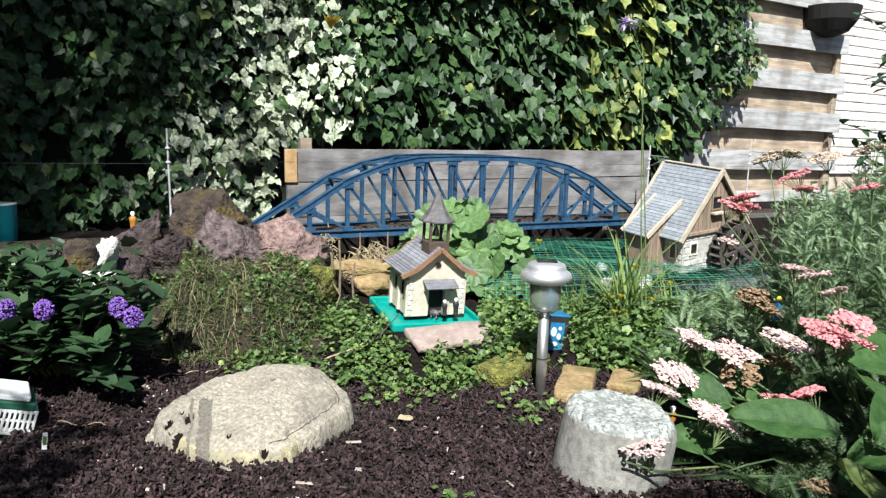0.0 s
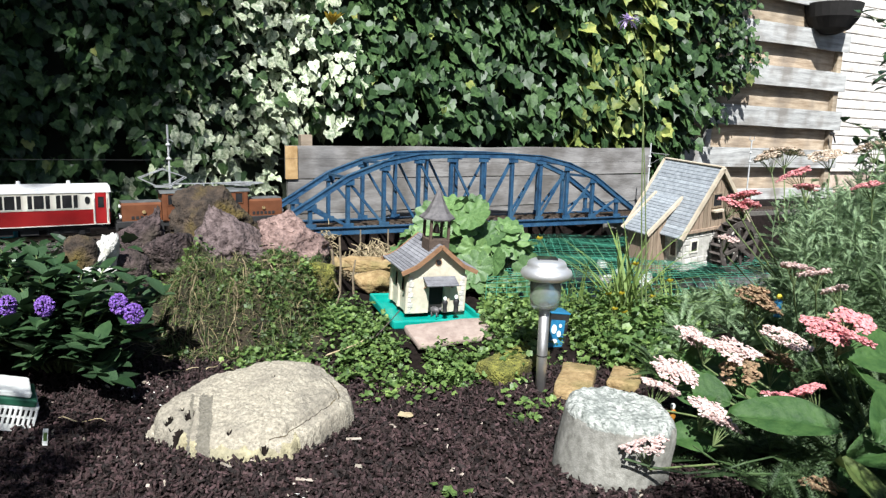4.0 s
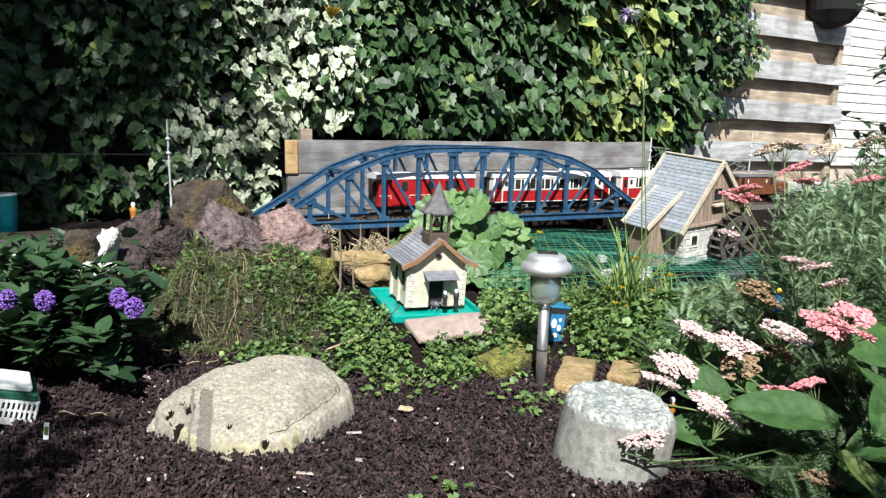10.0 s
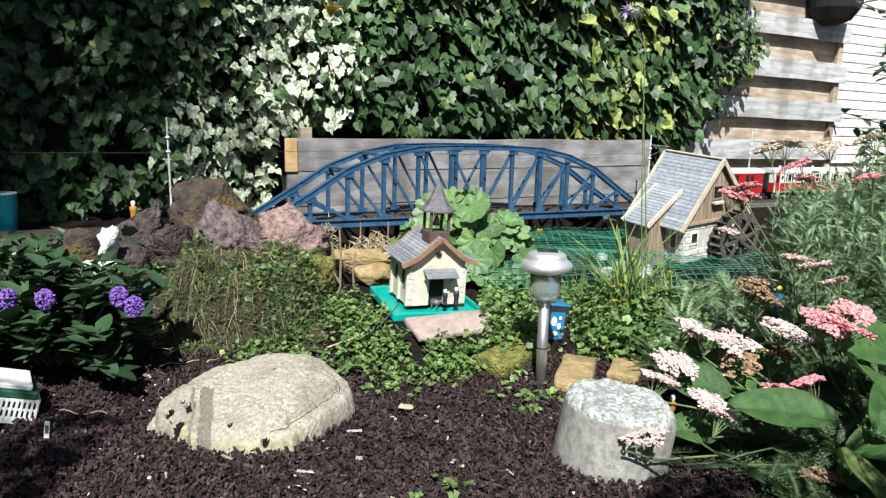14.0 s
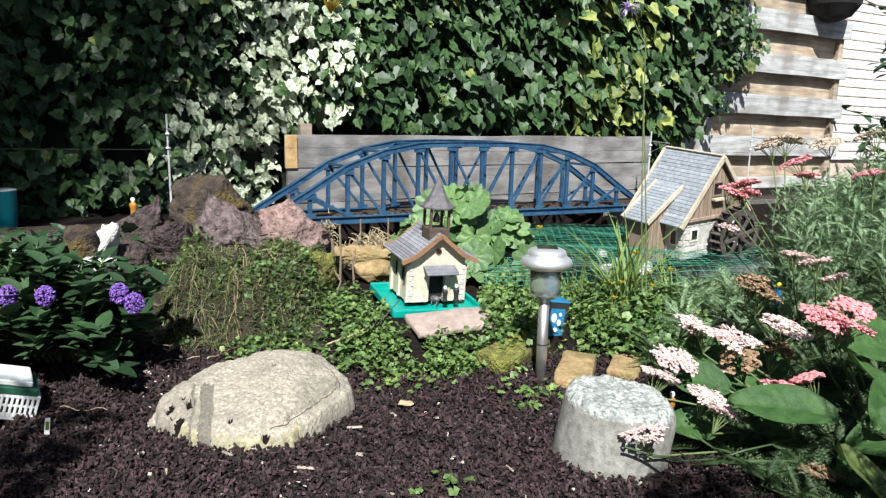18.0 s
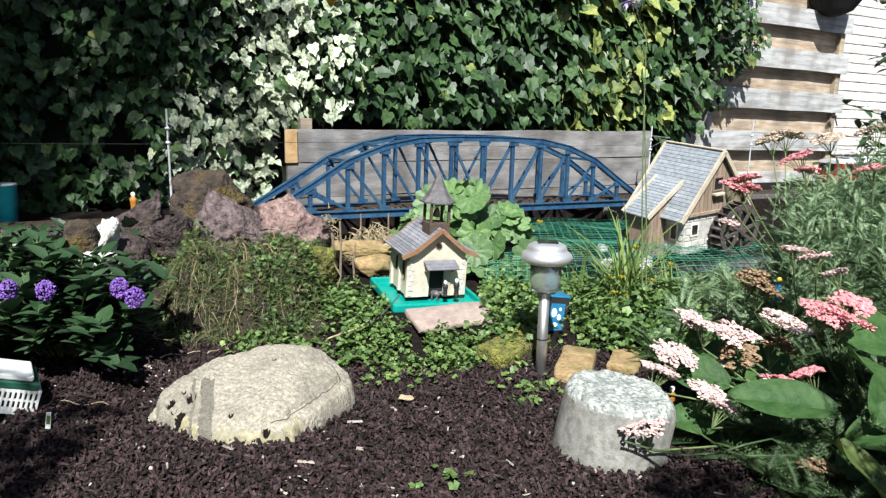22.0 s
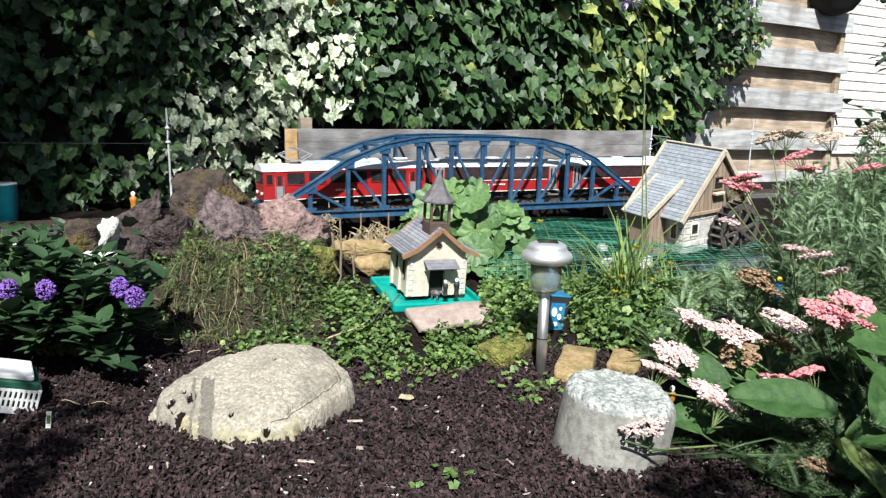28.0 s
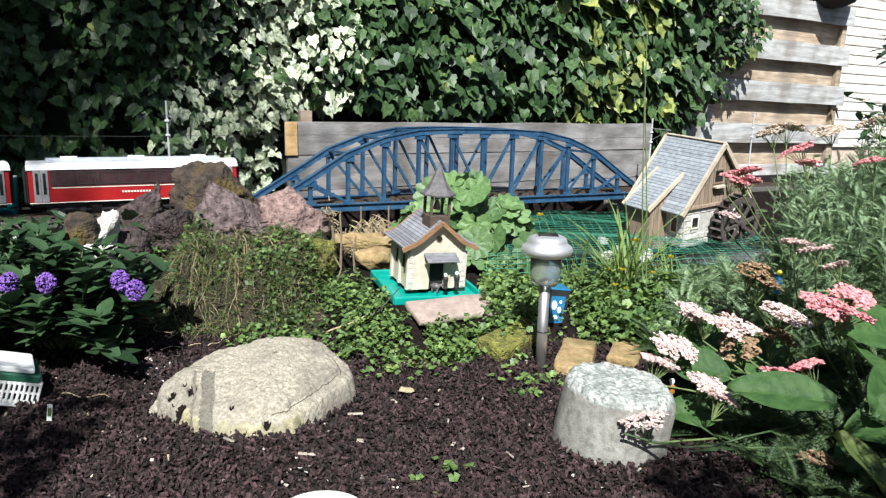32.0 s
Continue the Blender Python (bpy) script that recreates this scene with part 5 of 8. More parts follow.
def build_mill():
    th = thing("model_watermill", pose(0.9902, 2.85, 0.1468, 4.1, -5.3, 28.5), "slate-roofed model watermill of stone and timber", "model building")
    L, zr, ze, w, ww = 0.297, 0.357, 0.107, 0.193, 0.158
    yf = -L / 2 + 0.022
    base = -0.03
    sl = (zr - ze) / w
    zw = zr - sl * ww - 0.006
    bm = bmesh.new()
    box(bm, (0, 0, (base + 0.125) / 2), (ww * 2, L - 0.044, 0.125 - base))
    part("stone_storey", bm, STONEWORK, th, "whitewashed stone lower storey")
    for y in (yf, -yf):
        bm = bmesh.new()
        pts = [(-ww, 0.125), (ww, 0.125), (ww, zw), (0, zr - 0.008), (-ww, zw)]
        v0 = [bm.verts.new((x, y - 0.005, z)) for x, z in pts]
        v1 = [bm.verts.new((x, y + 0.005, z)) for x, z in pts]
        for i in range(5):
            bm.faces.new((v0[i], v0[(i + 1) % 5], v1[(i + 1) % 5], v1[i]))
        bm.faces.new(v0[::-1])
        bm.faces.new(v1)
        bmesh.ops.recalc_face_normals(bm, faces=bm.faces)
        part("timber_gable", bm, TIMBER, th)
    for j in range(15):
        x = -ww + 0.012 + j * 0.0209
        top = min(zw + (ww - abs(x)) * sl, zr) - 0.010
        bm = bmesh.new()
        box(bm, (x, yf - 0.0065, (0.127 + top) / 2), (0.0185, 0.003, top - 0.127))
        part("plank", bm, TIMBER, th)
    bm = bmesh.new()
    box(bm, (0, yf - 0.008, 0.126), (ww * 2 + 0.01, 0.010, 0.012), bev=0.001)
    part("sill_beam", bm, TIMBER, th)
    for j in range(6):
        for i in range(9):
            if j in (2, 3, 4) and i in (2, 3):
                continue
            bm = bmesh.new()
            box(bm, (-ww + 0.019 + i * 0.035 + (0.008 if j % 2 else 0), yf - 0.0008, base + 0.014 + j * 0.025), (0.031, 0.004, 0.021), bev=0.0025)
            part("stone", bm, STONEWORK, th)
    for j in range(6):
        for i in range(7):
            bm = bmesh.new()
            box(bm, (-ww - 0.0008, yf + 0.02 + i * 0.036, base + 0.014 + j * 0.025), (0.004, 0.032, 0.021), bev=0.0025)
            part("stone", bm, STONEWORK, th)

    def win(c, s, axis, frame_m):
        bm = bmesh.new()
        if axis == 'y':
            for dx in (-1, 1):
                box(bm, (c[0] + dx * s[0] / 2, c[1], c[2]), (0.006, 0.006, s[1] + 0.006))
                box(bm, (c[0], c[1], c[2] + dx * s[1] / 2), (s[0] - 0.006, 0.006, 0.006))
        else:
            for dx in (-1, 1):
                box(bm, (c[0], c[1] + dx * s[0] / 2, c[2]), (0.006, 0.006, s[1] + 0.006))
                box(bm, (c[0], c[1], c[2] + dx * s[1] / 2), (0.006, s[0] - 0.006, 0.006))
        f = part("window", bm, frame_m, th)
        bm = bmesh.new()
        box(bm, c, (s[0], 0.004, s[1]) if axis == 'y' else (0.004, s[0], s[1]))
        part("pane", bm, GLASSD, f)
    win((-0.105, yf - 0.003, 0.065), (0.036, 0.044), 'y', CREAM)
    win((-ww - 0.003, yf + 0.045, 0.055), (0.032, 0.062), 'x', CREAM)
    win((-0.005, yf - 0.009, 0.235), (0.048, 0.05), 'y', TIMBER)
    bm = bmesh.new()
    box(bm, (-0.005, yf - 0.020, 0.196), (0.058, 0.022, 0.008), bev=0.001)
    part("window_box", bm, PALETRIM, th)
    for k in (-1, 1):
        roof_slope(th, (0, zr), (k * w, ze), -L / 2 + 0.004, L / 2 - 0.004, SLATE_BLUE, 20, 0, 1)
        for y in (-L / 2, L / 2):
            bm = bmesh.new()
            beam(bm, (0, y, zr - 0.001), (k * (w + 0.002), y, ze - 0.001), 0.010, 0.015)
            part("bargeboard", bm, PALETRIM, th)
    bm = bmesh.new()
    box(bm, (0, 0, zr + 0.005), (0.014, L, 0.006), bev=0.002)
    part("ridge_cap", bm, PALETRIM, th)
    # lean-to on the visible side
    y0, y1 = -0.042, 0.090
    top, low = (-0.098, zr - sl * 0.098 + 0.004), (-0.264, 0.112)
    roof_slope(th, top, low, y0, y1, SLATE_BLUE, 14, 0, 1)
    for y in (y0 - 0.003, y1 + 0.003):
        bm = bmesh.new()
        beam(bm, (top[0] + 0.006, y, top[1] + 0.004), (low[0] - 0.003, y, low[1] + 0.001), 0.010, 0.014)
        part("lean_to_barge", bm, PALETRIM, th)
    bm = bmesh.new()
    pts = [(-0.246, base - 0.02), (-ww, base - 0.02), (-ww, zr - sl * ww - 0.02), (-0.246, 0.110)]
    v0 = [bm.verts.new((x, y0 + 0.008, z)) for x, z in pts]
    v1 = [bm.verts.new((x, y1 - 0.008, z)) for x, z in pts]
    for i in range(4):
        bm.faces.new((v0[i], v0[(i + 1) % 4], v1[(i + 1) % 4], v1[i]))
    bm.faces.new(v0[::-1])
    bm.faces.new(v1)
    bmesh.ops.recalc_face_normals(bm, faces=bm.faces)
    part("lean_to", bm, TIMBER, th, "timber lean-to")
    for j in range(4):
        bm = bmesh.new()
        x = -0.236 + j * 0.0215
        h1 = 0.110 + (x + 0.246) * 0.9
        box(bm, (x, y0 + 0.0065, (base - 0.02 + h1) / 2), (0.019, 0.003, h1 - base + 0.02))
        part("plank", bm, TIMBER, th)
    # water wheel before the gable
    c = Vector((0.065, yf - 0.045, 0.045))
    wh = new("water_wheel")
    wh.parent = th
    wh.matrix_basis = Matrix.Translation(c + Vector((0.006, 0, 0.004))) @ Matrix.Scale(1.12, 4)
    bm = bmesh.new()
    for y in (-0.020, 0.020):
        for i in range(28):
            a, b = 2 * math.pi * i / 28, 2 * math.pi * (i + 1) / 28
            beam(bm, (0.085 * math.cos(a), y, 0.085 * math.sin(a)), (0.085 * math.cos(b), y, 0.085 * math.sin(b)), 0.018, 0.005, up=(0, 1, 0))
    part("rim", bm, WHEELWOOD, wh)
    for i in range(8):
        a = 2 * math.pi * i / 8 + 0.2
        bm = bmesh.new()
        for y in (-0.020, 0.020):
            beam(bm, (0.008 * math.cos(a), y, 0.008 * math.sin(a)), (0.085 * math.cos(a), y, 0.085 * math.sin(a)), 0.011, 0.006, up=(0, 1, 0))
        part("spoke", bm, WHEELWOOD, wh)
    for i in range(22):
        a = 2 * math.pi * i / 22
        bm = bmesh.new()
        beam(bm, (0.078 * math.cos(a), 0, 0.078 * math.sin(a)), (0.100 * math.cos(a + 0.12), 0, 0.100 * math.sin(a + 0.12)), 0.003, 0.044, up=(0, 1, 0))
        part("paddle", bm, WHEELWOOD, wh)
    bm = bmesh.new()
    rod(bm, (0, -0.035, 0), (0, 0.045, 0), 0.012, seg=14)
    part("hub", bm, WHEELWOOD, wh)


WHEELWOOD = mat("dark_wheel_wood", (0.045, 0.036, 0.032), (0.10, 0.085, 0.075), 0.8, scale=60, bump=0.3)
build_mill()


def build_shade_tree():
    """An unseen tree added behind the viewer; its crown dapples the ivy."""
    th = thing("garden_tree", pose(-1.72, -1.0, 0), "unseen tree added behind the bed, its broken leafy crown dappling the ivy", "tree")
    rnd = random.Random(19)
    v, f = [], []

    def limb(a, b, r0, r1):
        bm = bmesh.new()
        rod(bm, a, b, r0, r1, 8)
        return part("limb", bm, BARGE, th)
    limb((0, 0, -0.1), (0.05, 0.02, 3.2), 0.10, 0.06)
    leaves = ([], [])
    for i in range(36):
        a = rnd.uniform(0, 6.28)
        r = 0.85 * math.sqrt(rnd.random())
        tip = Vector((0.06 + r * math.cos(a), 0.1 + 0.9 * r * math.sin(a), 5.2 + rnd.uniform(-0.6, 0.8)))
        if i < 12:
            limb((0.05, 0.02, 2.9 + 0.03 * i), tip, 0.03, 0.008)
        for k in range(58):
            p = tip + Vector((rnd.gauss(0, 0.17), rnd.gauss(0, 0.17), rnd.gauss(0, 0.15)))
            m = Matrix.Translation(p) @ pose(0, 0, 0, rnd.uniform(0, 360), rnd.uniform(0, 360), rnd.uniform(0, 360))
            s = rnd.uniform(0.035, 0.06)
            n = len(leaves[0])
            leaves[0].extend(tuple(m @ Vector(q)) for q in ((0, -s, 0), (0.6 * s, 0, 0.1 * s), (0, 1.2 * s, 0), (-0.6 * s, 0, 0.1 * s)))
            leaves[1].extend(((n, n + 1, n + 2), (n, n + 2, n + 3)))
    tagged(raw("crown", leaves[0], leaves[1], LEAF_DARK, th), kind="stuff")


build_shade_tree()


def build_corner_tree():
    """An unseen broad evergreen added beside the bed; its low spreading crown keeps the sky off the corner by the line.
    """
    th = thing("evergreen_tree", pose(-2.55, 1.3, 0), "unseen broad evergreen added to keep sky light off the corner", "tree")
    rnd = random.Random(29)
    bm = bmesh.new()
    rod(bm, (0, 0, -0.1), (0.1, 0.0, 2.6), 0.11, 0.06, 10)
    part("trunk", bm, DRYWOOD, th)
    vs, fs = [], []
    for i in range(22):
        tip = Vector((rnd.uniform(-0.7, 1.30), rnd.uniform(-0.3, 1.7), rnd.uniform(1.75, 2.7)))
        if i < 22:
            bm = bmesh.new()
            rod(bm, (0.05, 0, rnd.uniform(1.3, 2.5)), tip, 0.028, 0.006, 6)
            part("limb", bm, DRYWOOD, th)
        for k in range(60):
            p = tip + Vector((rnd.gauss(0, 0.17), rnd.gauss(0, 0.17), rnd.gauss(0, 0.10)))
            m = Matrix.Translation(p) @ pose(0, 0, 0, rnd.gauss(0, 40), rnd.gauss(0, 40), rnd.uniform(0, 360))
            w, n = rnd.uniform(0.05, 0.085), len(vs)
            vs.extend(tuple(m @ Vector(q)) for q in ((0, -w, 0), (0.6 * w, 0, 0.1 * w), (0, 1.2 * w, 0), (-0.6 * w, 0, 0.1 * w)))
            fs.extend(((n, n + 1, n + 2), (n, n + 2, n + 3)))
    tagged(raw("crown", vs, fs, LEAF_DARK, th), kind="stuff")


build_corner_tree()

def build_side_shrub(x, y, wide, deep, top, count, seed):
    """An unseen shrub added beside the viewer, past the edge of the bed; it shades the near corner of the mulch."""
    th = thing("garden_shrub", pose(x, y, 0), "unseen dark-leaved shrub added to shade the corner of the bed", "shrub", "shrubs beside the bed")
    rnd = random.Random(seed)
    vs, fs = [], []
    for i in range(12):
        bm = bmesh.new()
        rod(bm, (0, 0, -0.02), (rnd.uniform(-0.7, 0.7) * wide, rnd.uniform(-0.7, 0.7) * deep, rnd.uniform(0.55, 0.93) * top), 0.007, 0.003, 6)
        part("branch", bm, BARGE, th)
    for i in range(count):
        p = Vector((rnd.uniform(-wide, wide), rnd.uniform(-deep, deep), rnd.uniform(0.10, top)))
        m = Matrix.Translation(p) @ pose(0, 0, 0, rnd.uniform(0, 360), rnd.uniform(0, 360), rnd.uniform(0, 360))
        k, n = rnd.uniform(0.02, 0.034), len(vs)
        vs.extend(tuple(m @ Vector(q)) for q in ((0, -k, 0), (0.5 * k, 0, 0.1 * k), (0, 1.2 * k, 0), (-0.5 * k, 0, 0.1 * k)))
        fs.extend(((n, n + 1, n + 2), (n, n + 2, n + 3)))
    tagged(raw("foliage", vs, fs, LEAF_DARK, th), kind="stuff")


build_side_shrub(-0.79, 0.10, 0.16, 0.145, 1.3, 1250, 23)
build_side_shrub(0.42, 0.04, 0.08, 0.10, 1.16, 1150, 24)


# ---- plants ----
class Soup:
    """Collects many small pieces into one mesh."""

    def __init__(self):
        self.v, self.f = [], []

    def add(self, m, v, f):
        n = len(self.v)
        self.v += [tuple(m @ p) for p in v]
        self.f += [tuple(n + i for i in t) for t in f]

    def tube(self, pts, r0, r1, seg=4):
        n = len(self.v)
        k = len(pts)
        for i, p in enumerate(pts):
            d = (pts[min(i + 1, k - 1)] - pts[max(i - 1, 0)]).normalized()
            a = d.orthogonal().normalized()
            b = d.cross(a)
            r = r0 + (r1 - r0) * i / (k - 1)
            for j in range(seg):
                w = 2 * math.pi * j / seg
                self.v.append(tuple(p + a * (r * math.cos(w)) + b * (r * math.sin(w))))
        for i in range(k - 1):
            for j in range(seg):
                self.f.append((n + i * seg + j, n + i * seg + (j + 1) % seg, n + (i + 1) * seg + (j + 1) % seg, n + (i + 1) * seg + j))

    def done(self, name, material, parent=None, smooth=False):
        return raw(name, self.v, self.f, material, parent, smooth)


def disc_leaf(n=9, cup=0.2, scallop=0.0, notch=0.0):
    """Round leaf of radius 1 with its stalk at -y, cupped; scallop waves its rim."""
    v, f = [Vector((0, 0, 0))], []
    for i in range(n):
        a = -math.pi / 2 + 2 * math.pi * (i + 0.5) / n
        r = 1.0 + (scallop if i % 2 else -scallop)
        if notch and (i == 0 or i == n - 1):
            r *= 1 - notch * 0.3
        v.append(Vector((r * math.cos(a), r * math.sin(a), cup * (0.6 + 0.4 * math.cos(3 * a)))))
    for i in range(n):
        if notch and i == n - 1:
            continue
        f.append((0, 1 + i, 1 + (i + 1) % n))
    return v, f


def lance_leaf(seg=4, width=0.22, curl=-0.25, fold=0.12):
    """Pointed leaf of length 1 along y."""
    v, f = [], []
    for i in range(seg + 1):
        t = i / seg
        w = width * math.sin(math.pi * min(0.98, 0.06 + 0.94 * t)) ** 0.8
        z = curl * t * t
        v += [Vector((-w, t, z + fold * w)), Vector((0, t, z)), Vector((w, t, z + fold * w))]
    for i in range(seg):
        a = 3 * i
        f += [(a, a + 1, a + 4, a + 3), (a + 1, a + 2, a + 5, a + 4)]
    return v, f


def blade(seg=5, w=0.03, droop=0.5):
    """Grass blade of length 1 rising along z and arching toward y."""
    v, f = [], []
    for i in range(seg + 1):
        t = i / seg
        ww = w * (1 - t ** 2) + 0.002
        y, z = droop * t * t, t * (1 - 0.35 * droop * t)
        v += [Vector((-ww, y, z)), Vector((ww, y + 0.2 * ww, z))]
    for i in range(seg):
        a = 2 * i
        f.append((a, a + 1, a + 3, a + 2))
    return v, f


def floret(n=6):
    v = [Vector((0, 0, 0.9))] + [Vector((math.cos(2 * math.pi * i / n), math.sin(2 * math.pi * i / n), 0.25 + 0.25 * (i % 2))) for i in range(n)] + [Vector((0, 0, -0.9))]
    f = [(0, 1 + i, 1 + (i + 1) % n) for i in range(n)] + [(n + 1, 1 + (i + 1) % n, 1 + i) for i in range(n)]
    return v, f


def flower_head(name, parent, c, r, material, seed, tilt=(18, 0), dome=0.16, fsize=0.0038):
    """A flat-topped head of many florets in small clumps."""
    rnd = random.Random(seed)
    s = Soup()
    v, f = floret()
    m0 = Matrix.Translation(c) @ pose(0, 0, 0, tilt[0], tilt[1], rnd.uniform(0, 360))
    clumps = [(rnd.uniform(0, 6.28), math.sqrt(rnd.random()) * 0.92, rnd.uniform(-0.004, 0.003)) for _ in range(max(9, int(r * 620)))]
    for a, q, dz in clumps:
        cx, cy = q * r * math.cos(a), q * r * math.sin(a) * 0.85
        for _ in range(13):
            b, p = rnd.uniform(0, 6.28), math.sqrt(rnd.random()) * 0.0125
            x, y = cx + p * math.cos(b), cy + p * math.sin(b)
            z = dz - dome * r * q * q - 0.25 * p + rnd.uniform(-0.0015, 0.0015)
            k = fsize * rnd.uniform(0.7, 1.25)
            s.add(m0 @ pose(x, y, z, rnd.gauss(0, 18), rnd.gauss(0, 18), rnd.uniform(0, 90)) @ Matrix.Diagonal((k, k, k * 0.7, 1)), v, f)
    head = s.done(name, material, parent)
    t = Soup()
    base = m0 @ Vector((0, 0, -0.045 - dome * r))
    for a, q, dz in clumps[:12]:
        t.tube([base, m0 @ Vector((q * r * math.cos(a) * 0.55, q * r * math.sin(a) * 0.5, -0.022 - dome * r * 0.6)), m0 @ Vector((q * r * math.cos(a), q * r * math.sin(a) * 0.85, dz - dome * r * q * q - 0.003))], 0.0011, 0.0007, 3)
    tagged(t.done("pedicel", STEM, head), kind="stuff")
    return base


def stem(parent, a, b, r=0.0022, sag=0.03, seed=0):
    rnd = random.Random(seed)
    a, b = Vector(a), Vector(b)
    side = Vector((rnd.uniform(-1, 1), rnd.uniform(-1, 1), 0)) * sag
    pts = [a.lerp(b, t) + side * math.sin(math.pi * t) for t in (0, 0.2, 0.4, 0.6, 0.8, 1)]
    s = Soup()
    s.tube(pts, r * 1.25, r * 0.8, 5)
    s.done("stem", STEM, parent, True)
    return pts


def feather_leaf(length, rnd):
    """Yarrow leaf: a midrib with pairs of fine divided pinnae."""
    v, f = [], []
    n = 14
    droop = rnd.uniform(0.1, 0.5)
    for i in range(n):
        t = (i + 0.7) / n
        y, z = length * t, -droop * length * t * t
        pl = length * 0.15 * math.sin(math.pi * (0.12 + 0.85 * t)) + 0.002
        for sgn in (-1, 1):
            k = len(v)
            up = rnd.uniform(0.1, 0.6) * pl
            v += [Vector((0, y - 0.0008, z)), Vector((0, y + 0.0010, z)), Vector((sgn * pl, y + pl * 0.55, z + up)), Vector((sgn * pl * 0.55, y - pl * 0.05, z + up * 0.9)), Vector((sgn * pl * 0.5, y + pl * 0.65, z + up * 0.2))]
            f += [(k, k + 1, k + 2), (k, k + 1, k + 3), (k, k + 1, k + 4)]
    k = len(v)
    v += [Vector((-0.0007, 0, 0)), Vector((0.0007, 0, 0)), Vector((0, length * 0.5, -droop * length * 0.25)), Vector((0, length, -droop * length))]
    f += [(k, k + 1, k + 2), (k, k + 2, k + 3)]
    return v, f


def plume(s, base, tip, rnd, leaves=14, size=0.085, bare=0.15):
    """A leafy stem with feathery leaves all the way up."""
    a, b = Vector(base), Vector(tip)
    side = Vector((rnd.uniform(-1, 1), rnd.uniform(-1, 1), 0)) * 0.03
    pts = [a.lerp(b, t) + side * math.sin(math.pi * t) for t in (0, 0.25, 0.5, 0.75, 1)]
    s.tube(pts, 0.002, 0.0012, 3)
    for i in range(leaves):
        t = bare + (1 - bare) * (i + rnd.random()) / leaves
        j = min(3, int(t * 4))
        p = pts[j].lerp(pts[j + 1], t * 4 - j)
        v, f = feather_leaf(size * rnd.uniform(0.6, 1.2) * (1.15 - 0.5 * t), rnd)
        s.add(Matrix.Translation(p) @ pose(0, 0, 0, 0, 0, rnd.uniform(0, 360)) @ pose(0, 0, 0, rnd.uniform(15, 65)), v, f)


